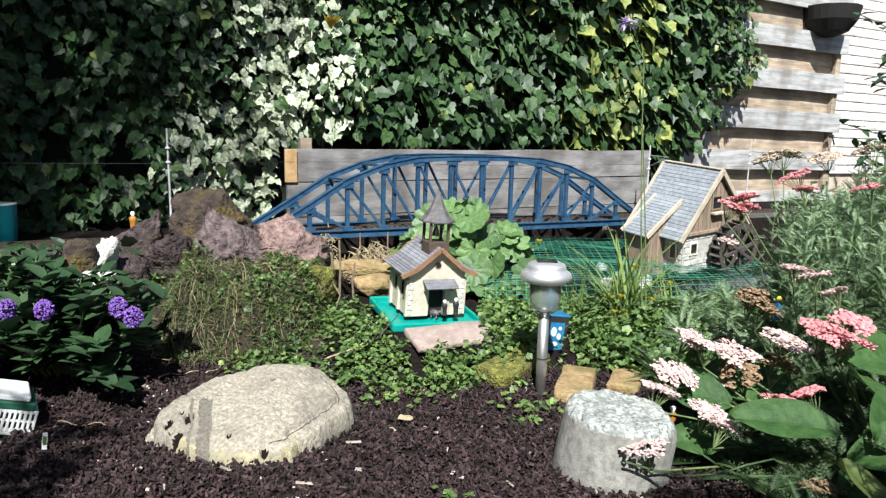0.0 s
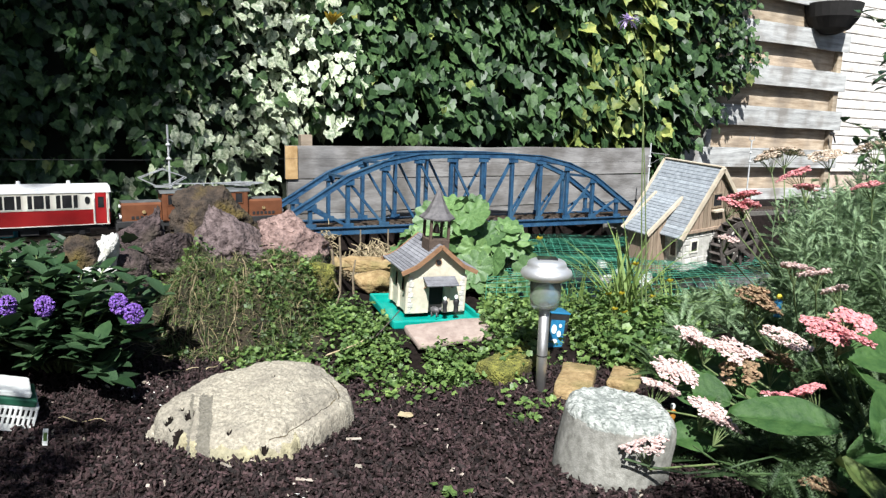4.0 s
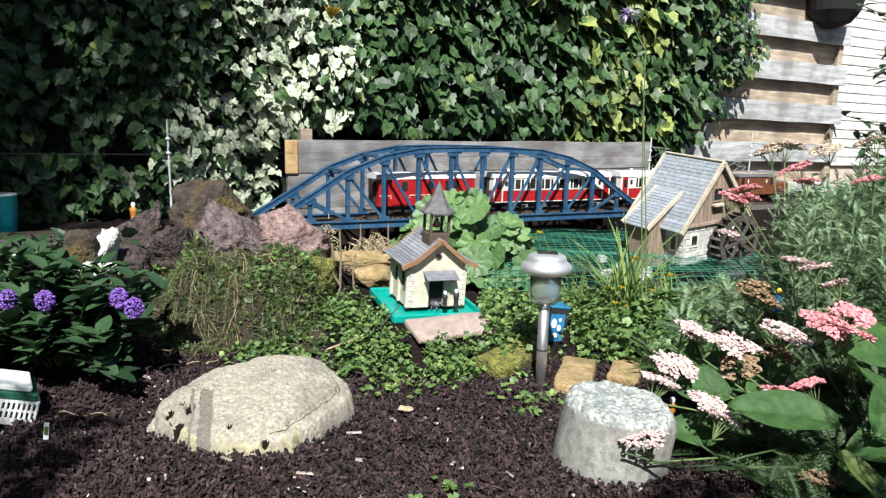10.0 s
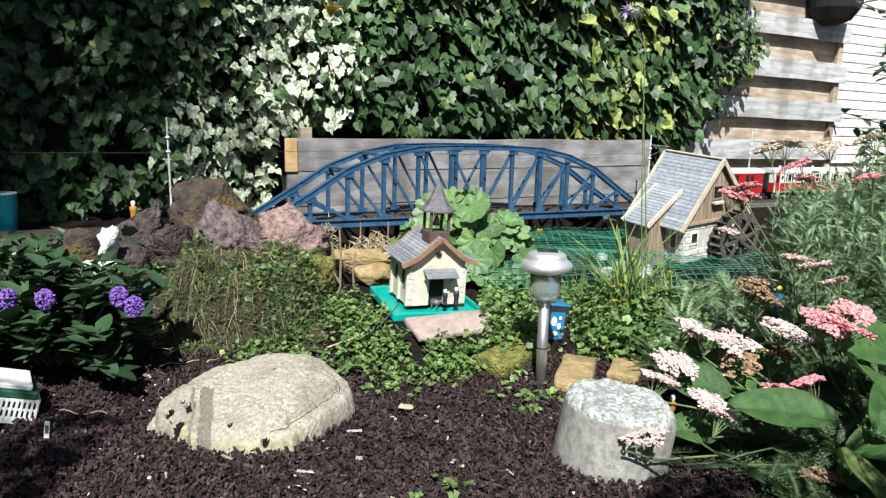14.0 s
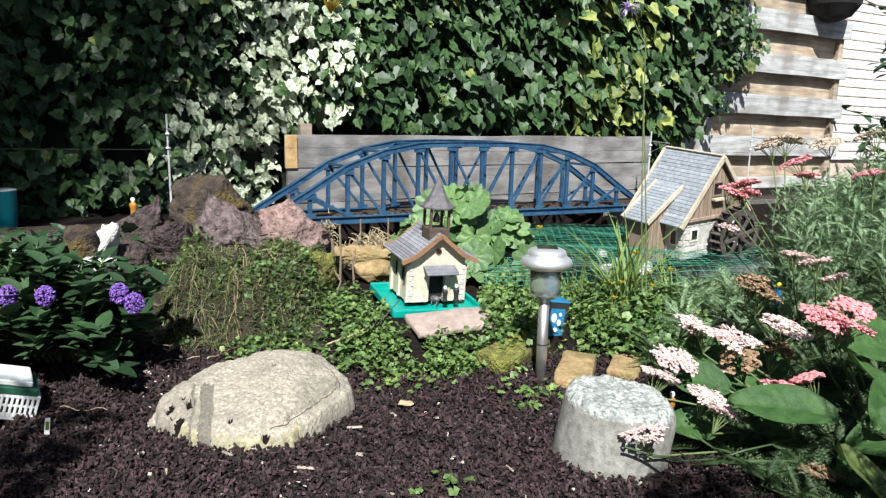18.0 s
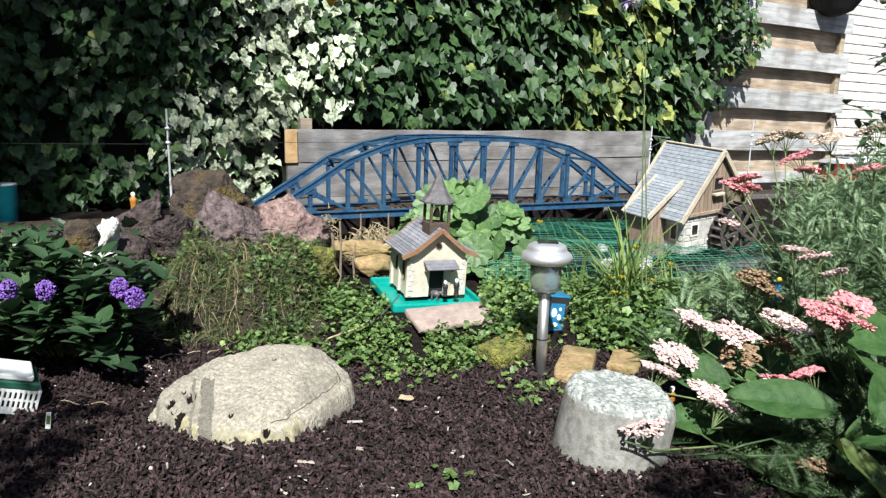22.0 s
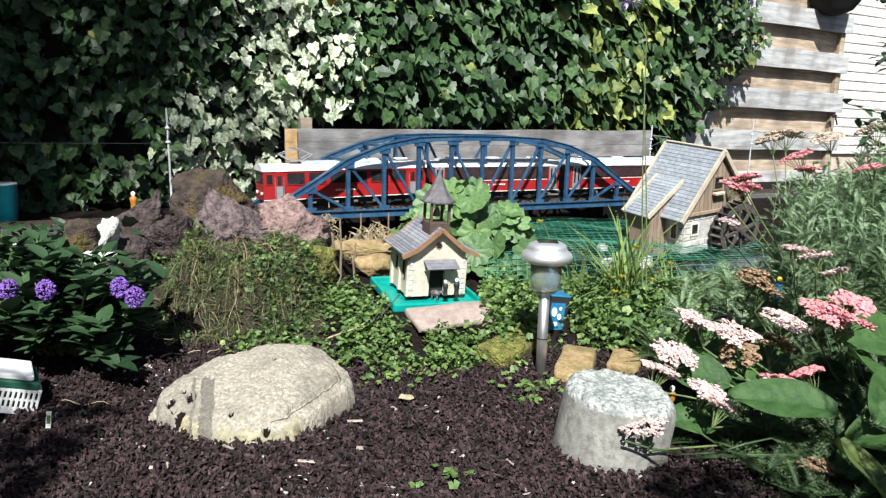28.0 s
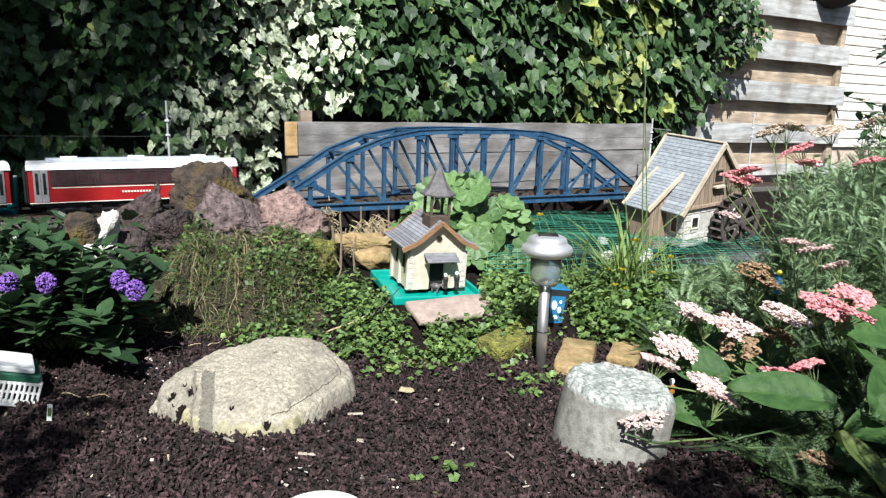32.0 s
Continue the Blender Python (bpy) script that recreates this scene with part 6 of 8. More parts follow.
def build_yarrow():
    def plant(label, base, heads, material, dead=(), dead_material=None):
        th = thing("yarrow", pose(0, 0, 0), label, "flower", "yarrow plants")
        for i, (x, y, z, r) in enumerate(heads):
            e = flower_head("flower_head", th, Vector((x, y, z)), r, material, int(1000 * x) + i, tilt=(12 + 7 * ((i * 7) % 3), -9 + 9 * (i % 3)))
            bx, by = base[0] + 0.25 * (x - base[0]), base[1] + 0.25 * (y - base[1])
            stem(th, (bx, by, ground_z(bx, by) - 0.01), e, seed=i + 3)
        for i, (x, y, z, r) in enumerate(dead):
            e = flower_head("seed_head", th, Vector((x, y, z)), r, dead_material if dead_material and z > 0.5 else DEADHEAD, int(900 * x) + i, dome=0.8 if z < 0.5 else 0.35, fsize=0.0042)
            bx, by = base[0] + 0.4 * (x - base[0]), base[1] + 0.4 * (y - base[1])
            stem(th, (bx, by, ground_z(bx, by) - 0.01), e, seed=i + 30)
        return th
    plant("pale pink yarrow with flat flower heads leaning over", (0.86, 1.36),
          ((0.345, 1.12, 0.100, 0.042), (0.485, 1.2, 0.131, 0.046), (0.456, 1.3, 0.164, 0.05), (0.419, 1.28, 0.142, 0.034), (0.595, 1.25, 0.125, 0.024), (0.492, 1.15, 0.126, 0.026),
           (0.535, 1.35, 0.208, 0.042), (0.590, 1.35, 0.196, 0.048), (0.513, 1.4, 0.21, 0.036), (0.709, 1.4, 0.21, 0.052), (0.554, 1.35, 0.126, 0.020)), PINK_PALE,
          ((0.584, 1.33, 0.178, 0.045), (0.705, 1.42, 0.17, 0.04)))
    plant("rose pink yarrow with broad flower heads", (0.98, 1.45),
          ((0.70, 1.25, 0.272, 0.05), (0.735, 1.24, 0.268, 0.05), (0.76, 1.27, 0.285, 0.035), (0.615, 1.2, 0.156, 0.036), (0.658, 1.2, 0.172, 0.032)), PINK_DEEP,
          ((0.89, 1.5, 0.23, 0.045), (0.60, 1.02, 0.09, 0.03)))
    plant("pink yarrow before the line with faded heads", (1.05, 1.85),
          ((0.785, 1.55, 0.332, 0.034), (0.82, 1.55, 0.318, 0.034), (0.873, 1.55, 0.282, 0.028), (0.77, 1.9, 0.342, 0.026)), PINK_PALE,
          ((0.732, 1.6, 0.266, 0.05), (0.76, 1.62, 0.24, 0.045), (1.04, 2.2, 0.578, 0.06), (0.985, 2.2, 0.562, 0.05), (1.17, 2.2, 0.575, 0.06), (1.293, 2.2, 0.603, 0.06)), FADED)
    plant("deep pink yarrow beside the fence", (1.2, 1.9), ((0.80, 1.9, 0.462, 0.055), (0.76, 1.86, 0.440, 0.04), (0.925, 1.9, 0.521, 0.045), (0.94, 1.85, 0.488, 0.026), (1.035, 1.75, 0.505, 0.036), (0.79, 1.87, 0.435, 0.036)), PINK_DEEP)
    rnd = random.Random(77)
    s, far = Soup(), Soup()
    for i in range(430):
        y = 1.2 + 1.25 * rnd.random() ** 0.75
        lo = 0.475 * y + 0.045
        x = rnd.uniform(lo, 0.74 * y + 0.1) if rnd.random() < 0.8 else rnd.uniform(0.34 * y, lo + 0.1)
        h = 0.08 + 0.42 * smooth01(1.25, 2.0, y) * rnd.uniform(0.6, 1.1)
        h *= smooth01(lo - 0.05, lo + 0.22, x) * 0.7 + 0.3
        if x < lo:
            h = min(h, 0.09)
        z = ground_z(x, y)
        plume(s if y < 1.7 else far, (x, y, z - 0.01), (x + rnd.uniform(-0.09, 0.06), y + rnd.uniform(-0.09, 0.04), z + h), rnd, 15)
    for i in range(60):  # low leaves over the mulch under the flowers
        y = rnd.uniform(0.98, 1.45)
        x = rnd.uniform(0.40 * y + 0.02 + 0.16 * smooth01(1.3, 1.0, y), 0.72 * y)
        plume(s, (x, y, -0.005), (x + rnd.uniform(-0.10, 0.06), y + rnd.uniform(-0.09, 0.05), rnd.uniform(0.02, 0.10)), rnd, 14)
    for i in range(75):  # unseen plumes added beside the viewer, to shade the mulch ahead
        x, y = rnd.uniform(0.62, 1.0), rnd.uniform(0.50, 0.86)
        plume(s, (x, y, -0.005), (x + rnd.uniform(-0.05, 0.05), y + rnd.uniform(-0.05, 0.05), rnd.uniform(0.30, 0.47)), rnd, 16, 0.095)
    for pts in ((( 0.60, 1.10, 0.057), (0.51, 1.10, 0.054), (0.475, 1.10, 0.066), (0.421, 1.10, 0.101)), ((0.311, 1.10, 0.074), (0.357, 1.10, 0.061), (0.412, 1.10, 0.052), (0.47, 1.10, 0.058), (0.51, 1.10, 0.074), (0.62, 1.14, 0.08))):
        s.tube([Vector(p) for p in pts], 0.0024, 0.0016, 5)
    for i in range(420):
        y = rnd.uniform(1.65, 2.35)
        x = rnd.uniform(0.495 * y, 0.74 * y)
        z = ground_z(x, y)
        h = rnd.uniform(0.20, 0.42) + 0.08 * smooth01(0.5, 0.65, x / y)
        plume(far, (x, y, z - 0.01), (x + rnd.uniform(-0.07, 0.07), y + rnd.uniform(-0.07, 0.05), z + h), rnd, 24, 0.066)
    for o, lab in ((s.done("feathery_foliage", LEAF_FEATHER_SHADED), "feathery green yarrow foliage in the front"), (far.done("feathery_foliage", LEAF_GREY), "tall feathery green foliage before the fence")):
        tagged(o, lab, "foliage", kind="stuff")


build_yarrow()


def broad_leaf(name, parent, base, length, width, heading, pitch, roll, seed, material=None):
    """A large soft leaf with a sunk midrib and a waved rim."""
    rnd = random.Random(seed)
    s = Soup()
    n, k = 30, 12
    v, f = [], []
    for i in range(n + 1):
        t = i / n
        w = width / 2 * (math.sin(math.pi * (0.04 + 0.95 * t)) ** 0.65)
        for j in range(k + 1):
            u = -1 + 2 * j / k
            z = 0.16 * width * abs(u) ** 0.7 - 0.22 * length * t * t + 0.03 * width * math.sin(9 * t + 3 * u + seed) * abs(u) + 0.012 * width * math.sin(46 * t - 9 * abs(u)) * (1 - abs(u) ** 3)
            v.append(Vector((u * w, t * length, z)))
    for i in range(n):
        for j in range(k):
            a = i * (k + 1) + j
            f.append((a, a + 1, a + k + 2, a + k + 1))
    s.add(Matrix.Translation(base) @ pose(0, 0, 0, 0, 0, heading) @ pose(0, 0, 0, pitch, roll + rnd.uniform(-8, 8)), v, f)
    return s.done(name, material or BROAD, parent, True)


BROAD_PALE = mat("yellowing_broad_leaf", (0.055, 0.095, 0.024), (0.15, 0.19, 0.055), 0.6, scale=14, bump=0.5, bscale=160, spec=0.3, trans=0.25)


def build_broadleaf():
    th = thing("broad_leaved_plant", pose(0, 0, 0), "clump of large soft green leaves under the yarrow", "plant")
    for i, (x, y, z, l, w, hd, pt) in enumerate((
            (0.655, 1.10, 0.135, 0.17, 0.085, 78, 14), (0.637, 0.900, 0.067, 0.137, 0.10, 20, 35), (0.62, 1.42, 0.13, 0.14, 0.09, 100, 20), (0.74, 1.47, 0.11, 0.15, 0.10, 120, -8),
            (0.78, 1.30, 0.17, 0.15, 0.10, 170, 10), (0.92, 1.36, 0.19, 0.17, 0.11, 110, 12), (0.56, 1.30, 0.10, 0.12, 0.08, 60, 20), (0.70, 1.08, 0.07, 0.10, 0.06, 130, 5),
            (0.52, 1.22, 0.06, 0.11, 0.07, 95, 12), (0.86, 1.00, 0.17, 0.22, 0.11, 82, -12), (0.80, 1.16, 0.16, 0.16, 0.10, 140, 0))):
        broad_leaf("leaf", th, Vector((x, y, z)), l, w, hd, pt, 28 if i == 1 else -34, i + 2, BROAD_PALE if i == 1 else None)
        stem(th, (0.78 + 0.02 * i % 0.1, 1.28, -0.01), (x, y, z), 0.003, 0.02, i)


build_broadleaf()


def build_hebe():
    th = thing("hebe_shrub", pose(-0.86, 1.56, 0.04), "dark-leaved shrub with purple flower spikes", "shrub")
    rnd = random.Random(5)
    mats = []
    for j in range(4):
        v, f = lance_leaf(5, rnd.uniform(0.26, 0.36), rnd.uniform(-0.35, -0.1), 0.3)
        me = bpy.data.meshes.new("leaf")
        me.from_pydata([tuple(p) for p in v], [], f)
        me.materials.append(LEAF_SHRUB)
        for p in me.polygons:
            p.use_smooth = True
        mats.append(me)
    count = 0
    rest = Soup()
    for b in range(54):
        a, q = rnd.uniform(0, 6.28), math.sqrt(rnd.random())
        tip = Vector((0.25 * q * math.cos(a), 0.20 * q * math.sin(a), (0.235 if math.cos(a) > 0 else 0.275) * (1 - 0.5 * q * q) + rnd.uniform(-0.06, 0.03)))
        if b < 12:
            tip = Vector((rnd.uniform(0.0, 0.2), rnd.uniform(-0.2, -0.05), rnd.uniform(0.02, 0.12)))
        root = Vector((tip.x * 0.25, tip.y * 0.25, 0))
        s = Soup()
        pts = [root.lerp(tip, t) + Vector((0, 0, 0.03 * math.sin(math.pi * t))) for t in (0, 0.35, 0.7, 1)]
        s.tube(pts, 0.003, 0.0015, 4)
        s.done("branch", STEM, th)
        for i in range(13):
            t = 0.3 + 0.7 * i / 12
            j = min(2, int(t * 3))
            p = pts[j].lerp(pts[j + 1], t * 3 - j)
            k = rnd.uniform(0.042, 0.068)
            m = Matrix.Translation(p) @ pose(0, 0, 0, 0, 0, i * 97 + rnd.uniform(-20, 20)) @ pose(0, 0, 0, rnd.uniform(5, 50)) @ Matrix.Diagonal((k, k, k, 1))
            if count < 290 and tip.y < 0.06 and rnd.random() < 0.75:
                share("leaf", mats[rnd.randrange(4)], th, m)
                count += 1
            else:
                v, f = lance_leaf(4, 0.25, -0.2, 0.3)
                rest.add(m, v, f)
    tagged(rest.done("foliage", LEAF_DARK, th, True), kind="stuff")
    for x, y, z, seed in ((-0.896, 1.42, 0.215, 1), (-0.819, 1.42, 0.217, 2), (-0.665, 1.42, 0.227, 3), (-0.635, 1.42, 0.207, 4)):
        s = Soup()
        v, f = floret(5)
        rr = random.Random(seed)
        for i in range(260):
            t = rr.random()
            a = rr.uniform(0, 6.28)
            r = 0.018 * math.sqrt(max(0.05, 1 - (2 * t - 1) ** 2)) * rr.uniform(0.8, 1.05)
            k = rr.uniform(0.0018, 0.0034)
            s.add(pose(x + 0.86 + r * math.cos(a), y - 1.56 + r * math.sin(a), z - 0.062 + 0.042 * t, rr.uniform(-60, 60), rr.uniform(-60, 60)) @ Matrix.Diagonal((k, k, k, 1)), v, f)
        s.done("flower_spike", PURPLE, th)


LEAF_SHRUB = mat("shrub_leaf", (0.022, 0.05, 0.022), (0.052, 0.095, 0.043), 0.38, scale=30, per='object', vary=0.4, trans=0.1)
build_hebe()


def build_mantle():
    th = thing("lady_mantle", pose(0.075, 2.42, 0.07), "clump of lobed pale green mantle leaves", "plant")
    rnd = random.Random(21)
    meshes = []
    for j in range(5):
        v, f = [Vector((0, -0.35, 0.0))], []
        deep = rnd.uniform(0.05, 0.16)
        for ring, rr in ((0, 0.55), (1, 1.0)):
            for i in range(36):
                a = -math.pi / 2 + 2 * math.pi * (i + 0.5) / 36
                lobe = 1 + (0.10 * math.cos(9 * a + 0.4) + 0.03 * (i % 2)) * rr * rr
                cut = 0.72 if i in (0, 35) else 0.9 if i in (1, 34) else 1
                v.append(Vector((rr * lobe * cut * math.cos(a), rr * lobe * cut * math.sin(a) * 0.95, deep * rr * rr + 0.07 * rr * math.cos(9 * a))))
        for i in range(35):
            f += [(0, 1 + i, 2 + i), (1 + i, 37 + i, 38 + i, 2 + i)]
        me = bpy.data.meshes.new("leaf")
        me.from_pydata([tuple(p) for p in v], [], f)
        me.materials.append(LEAF_MANTLE)
        for p in me.polygons:
            p.use_smooth = True
        meshes.append(me)
    for i in range(84):
        a, q = rnd.uniform(0, 6.28), rnd.random() ** 0.5
        x, y = 0.265 * q * math.cos(a), 0.18 * q * math.sin(a)
        z = 0.285 * (1 - 0.72 * q * q) * rnd.uniform(0.72, 1.06) - (0.06 if y < -0.1 else 0)
        k = rnd.uniform(0.034, 0.064)
        share("leaf", meshes[i % 5], th, pose(x, y, max(0.03, z), 28 - 120 * y + rnd.gauss(0, 20), 70 * x + rnd.gauss(0, 20), 0) @ pose(0, 0, 0, 0, 0, rnd.uniform(0, 360)) @ Matrix.Diagonal((k, k, k, 1)))
        s = Soup()
        s.tube([Vector((x * 0.3, y * 0.3, 0)), Vector((x * 0.8, y * 0.8, z * 0.6)), Vector((x, y, max(0.03, z)))], 0.0018, 0.0012, 3)
        s.done("stalk", STEM, th)


LEAF_MANTLE = mat("mantle_leaf_pale", (0.07, 0.145, 0.045), (0.15, 0.255, 0.09), 0.5, scale=6, bump=0.2, bscale=12, per='object', vary=0.4, trans=0.22)
build_mantle()


def cover_edge(x):
    """Nearest y to which the creeping plants have spread."""
    pts = ((-0.95, 1.92), (-0.72, 1.88), (-0.66, 1.74), (-0.5, 1.70), (-0.25, 1.68), (-0.12, 1.58), (0.0, 1.57), (0.12, 1.60), (0.3, 1.72), (0.5, 1.66), (0.8, 1.62), (1.2, 1.6))
    for (a, ya), (b, yb) in zip(pts, pts[1:]):
        if a <= x <= b:
            return ya + (yb - ya) * (x - a) / (b - a)
    return 1.8


def build_cover():
    rnd = random.Random(9)
    s, dk = Soup(), Soup()
    shapes = [disc_leaf(10, c, 0.13, 0.6) for c in (0.1, 0.25, 0.4)]
    n = 0
    while n < 10500:
        x, y = rnd.uniform(-0.9, 0.98), rnd.uniform(1.55, 2.42)
        if y < cover_edge(x) + 0.03 * noise.noise((x * 12, 0, 1)):
            continue
        if x > 0.24 and y > 2.08 or -0.5 < x < -0.1 and y > 2.06:
            continue
        if -0.2 < x < 0.12 and 1.93 < y < 2.3:
            continue
        if -0.11 < x < 0.14 and 1.77 < y < 1.95 or 0.26 < x < 0.35 and 1.74 < y < 1.9:
            continue
        if (0.10 < x < 0.24 and 1.63 < y < 1.78 or 0.27 < x < 0.38 and y < 1.72 or 0.40 < x < 0.51 and y < 1.73) and rnd.random() < 0.5:
            continue
        top = -0.80 < x < -0.38 and y > 1.74
        if top and rnd.random() < 0.75 or noise.noise((x * 6, y * 6, 4)) < (0.26 if top else 0.0 if x < -0.25 else -0.10):
            n += 0.3
            continue
        z = ground_z(x, y)
        lift = rnd.random() ** 2 * (0.05 if x < 0.3 else 0.085)
        k = rnd.uniform(0.0038, 0.0095) * (1.4 if x > 0.4 else 1)
        v, f = rnd.choice(shapes)
        (dk if (x > 0.42 and rnd.random() < 0.6) else s).add(pose(x, y, z + 0.004 + lift, rnd.gauss(22, 24), rnd.gauss(0, 22), rnd.uniform(0, 360)) @ Matrix.Diagonal((k, k * rnd.uniform(0.8, 1.1), k, 1)), v, f)
        n += 1
    for i in range(900):  # over the foot of the mound
        x, y = rnd.uniform(-0.52, -0.18), rnd.uniform(1.60, 1.95)
        k = rnd.uniform(0.0038, 0.0085)
        v, f = rnd.choice(shapes)
        s.add(pose(x, y, ground_z(x, y) + 0.012 + 0.03 * rnd.random() ** 2, rnd.gauss(25, 25), rnd.gauss(0, 25), rnd.uniform(0, 360)) @ Matrix.Diagonal((k, k, k, 1)), v, f)
    for i in range(2600):  # thick between the tray, the tub and the grass
        x, y = rnd.uniform(0.11, 0.72), rnd.uniform(1.70, 2.08)
        if y < cover_edge(x) + 0.03 or 0.25 < x < 0.36 and 1.7 < y < 1.9 and rnd.random() < 0.85:
            continue
        k = rnd.uniform(0.005, 0.0115)
        v, f = rnd.choice(shapes)
        s.add(pose(x, y, ground_z(x, y) + 0.008 + 0.06 * rnd.random() ** 2, rnd.gauss(28, 25), rnd.gauss(0, 25), rnd.uniform(0, 360)) @ Matrix.Diagonal((k, k * rnd.uniform(0.8, 1.1), k, 1)), v, f)
    for a, b, bow in (((-0.165, 1.535), (0.11, 1.70), 0.02), ((-0.30, 1.60), (-0.02, 1.63), -0.02), ((0.0, 1.66), (0.21, 1.62), 0.015)):  # runners over the mulch
        for j in range(46):
            t = rnd.random()
            x = a[0] + (b[0] - a[0]) * t + rnd.gauss(0, 0.007)
            y = a[1] + (b[1] - a[1]) * t + bow * math.sin(math.pi * t) + rnd.gauss(0, 0.009)
            k = rnd.uniform(0.006, 0.0115)
            v, f = rnd.choice(shapes)
            s.add(pose(x, y, ground_z(x, y) + rnd.uniform(0.008, 0.028), rnd.gauss(22, 22), rnd.gauss(0, 22), rnd.uniform(0, 360)) @ Matrix.Diagonal((k, k, k, 1)), v, f)
    for i in range(95):  # sprigs strayed onto the mulch
        x, y = rnd.choice(((-0.11, 1.52), (-0.05, 1.55), (0.16, 1.51), (-0.16, 1.50), (0.184, 1.414), (0.19, 1.43), (0.017, 1.066), (0.24, 1.48), (0.24, 1.53), (0.02, 1.55)))
        x, y = x + rnd.gauss(0, 0.028), y + rnd.gauss(0, 0.022)
        k = rnd.uniform(0.006, 0.011)
        v, f = rnd.choice(shapes)
        s.add(pose(x, y, ground_z(x, y) + rnd.uniform(0.006, 0.02), rnd.gauss(15, 20), rnd.gauss(0, 20), rnd.uniform(0, 360)) @ Matrix.Diagonal((k, k, k, 1)), v, f)
    tagged(s.done("creeping_plant", LEAF), "creeping plant with small round bright green leaves", "ground cover", kind="stuff")
    tagged(dk.done("creeping_plant", LEAF_BIG), "deeper green creeping leaves round the pond", "ground cover", kind="stuff")


build_cover()


def build_turf():
    rnd = random.Random(14)
    g, r, tan, lf = Soup(), Soup(), Soup(), Soup()
    shapes = [blade(4, 0.028, d) for d in (0.5, 0.9, 1.3)]
    small = [disc_leaf(6, c, 0.0) for c in (0.15, 0.35)]
    for i in range(24000):
        x, y = rnd.uniform(-0.92, -0.16), rnd.uniform(1.68, 2.06)
        q = ((x + 0.545) / 0.215) ** 4 + ((y - 2.12) / 0.40) ** 4
        if q > 1.25:
            continue
        z = ground_z(x, y) + 0.01
        # bare gaps show the dark moss sheet in place of shaded hollows
        if y < 1.86 and noise.noise((x * 14, y * 20, 4)) < -0.24:
            continue
        patch = noise.noise((x * 9, y * 9, 2))
        k = rnd.uniform(0.010, 0.028) * (1 if patch > -0.25 else 0.7)
        v, f = rnd.choice(shapes)
        (tan if rnd.random() < (0.25 if patch > -0.1 else 0.6) else g).add(pose(x, y, z - 0.003 + 0.010 * rnd.random() ** 2, 0, 0, rnd.uniform(0, 360)) @ pose(0, 0, 0, rnd.gauss(-45, 35), rnd.gauss(0, 40)) @ Matrix.Diagonal((k, k, k, 1)), v, f)
        if rnd.random() < (0.05 if x < -0.5 else 0.16) and noise.noise((x * 8, y * 8, 9)) > -0.12:
            k = rnd.uniform(0.0028, 0.0065)
            v, f = rnd.choice(small)
            lf.add(pose(x, y, z + rnd.uniform(0.006, 0.026), rnd.gauss(35, 25), rnd.gauss(0, 25), rnd.uniform(0, 360)) @ Matrix.Diagonal((k, k, k, 1)), v, f)
    for i in range(9000):  # thicker on the steep front
        x, y = rnd.uniform(-0.90, -0.28), rnd.uniform(1.69, 1.84)
        q = ((x + 0.545) / 0.215) ** 4 + ((y - 2.12) / 0.40) ** 4
        if q > 1.25 or noise.noise((x * 14, y * 20, 4)) < -0.24:
            continue
        z, k = ground_z(x, y) + 0.012, rnd.uniform(0.012, 0.030)
        v, f = rnd.choice(shapes)
        (tan if rnd.random() < 0.2 else g).add(pose(x, y, z, 0, 0, rnd.uniform(0, 360)) @ pose(0, 0, 0, rnd.gauss(-10, 45), rnd.gauss(0, 40)) @ Matrix.Diagonal((k, k, k, 1)), v, f)
        if rnd.random() < (0.06 if x < -0.5 else 0.2) and noise.noise((x * 9, y * 9, 12)) > -0.05:
            k = rnd.uniform(0.003, 0.007)
            v, f = rnd.choice(small)
            lf.add(pose(x, y - 0.006, z + rnd.uniform(0.0, 0.02), rnd.gauss(50, 25), rnd.gauss(0, 25), rnd.uniform(0, 360)) @ Matrix.Diagonal((k, k, k, 1)), v, f)
    for i in range(6500):  # longer loose blades
        x, y = rnd.uniform(-0.92, -0.16), rnd.uniform(1.68, 2.06)
        q = ((x + 0.545) / 0.215) ** 4 + ((y - 2.12) / 0.40) ** 4
        if q > 1.25 or noise.noise((x * 7, y * 7, 5)) < -0.1:
            continue
        k = rnd.uniform(0.025, 0.055)
        v, f = rnd.choice(shapes)
        (tan if rnd.random() < 0.22 else g).add(pose(x, y, ground_z(x, y) + 0.008, 0, 0, rnd.uniform(0, 360)) @ pose(0, 0, 0, rnd.gauss(-40, 30)) @ Matrix.Diagonal((k, k, k, 1)), v, f)
    for i in range(170):  # fine dry stalks
        x, y = rnd.uniform(-0.92, -0.30), rnd.uniform(1.72, 2.0)
        q = ((x + 0.545) / 0.215) ** 4 + ((y - 2.12) / 0.40) ** 4
        if q > 1.3:
            continue
        pts, a, bend = [], rnd.gauss(-1.2, 1.3), rnd.gauss(0, 0.4)
        step, h = rnd.uniform(0.006, 0.014), rnd.uniform(0.010, 0.028)
        for j in range(8):
            a += bend + rnd.gauss(0, 0.12)
            x, y = x + step * math.cos(a), y + step * math.sin(a) * 0.8
            pts.append(Vector((x, y, ground_z(x, y) + h + 0.006 * math.sin(j * 1.1 + i))))
        r.tube(pts, rnd.uniform(0.0006, 0.0013), 0.0005, 3)
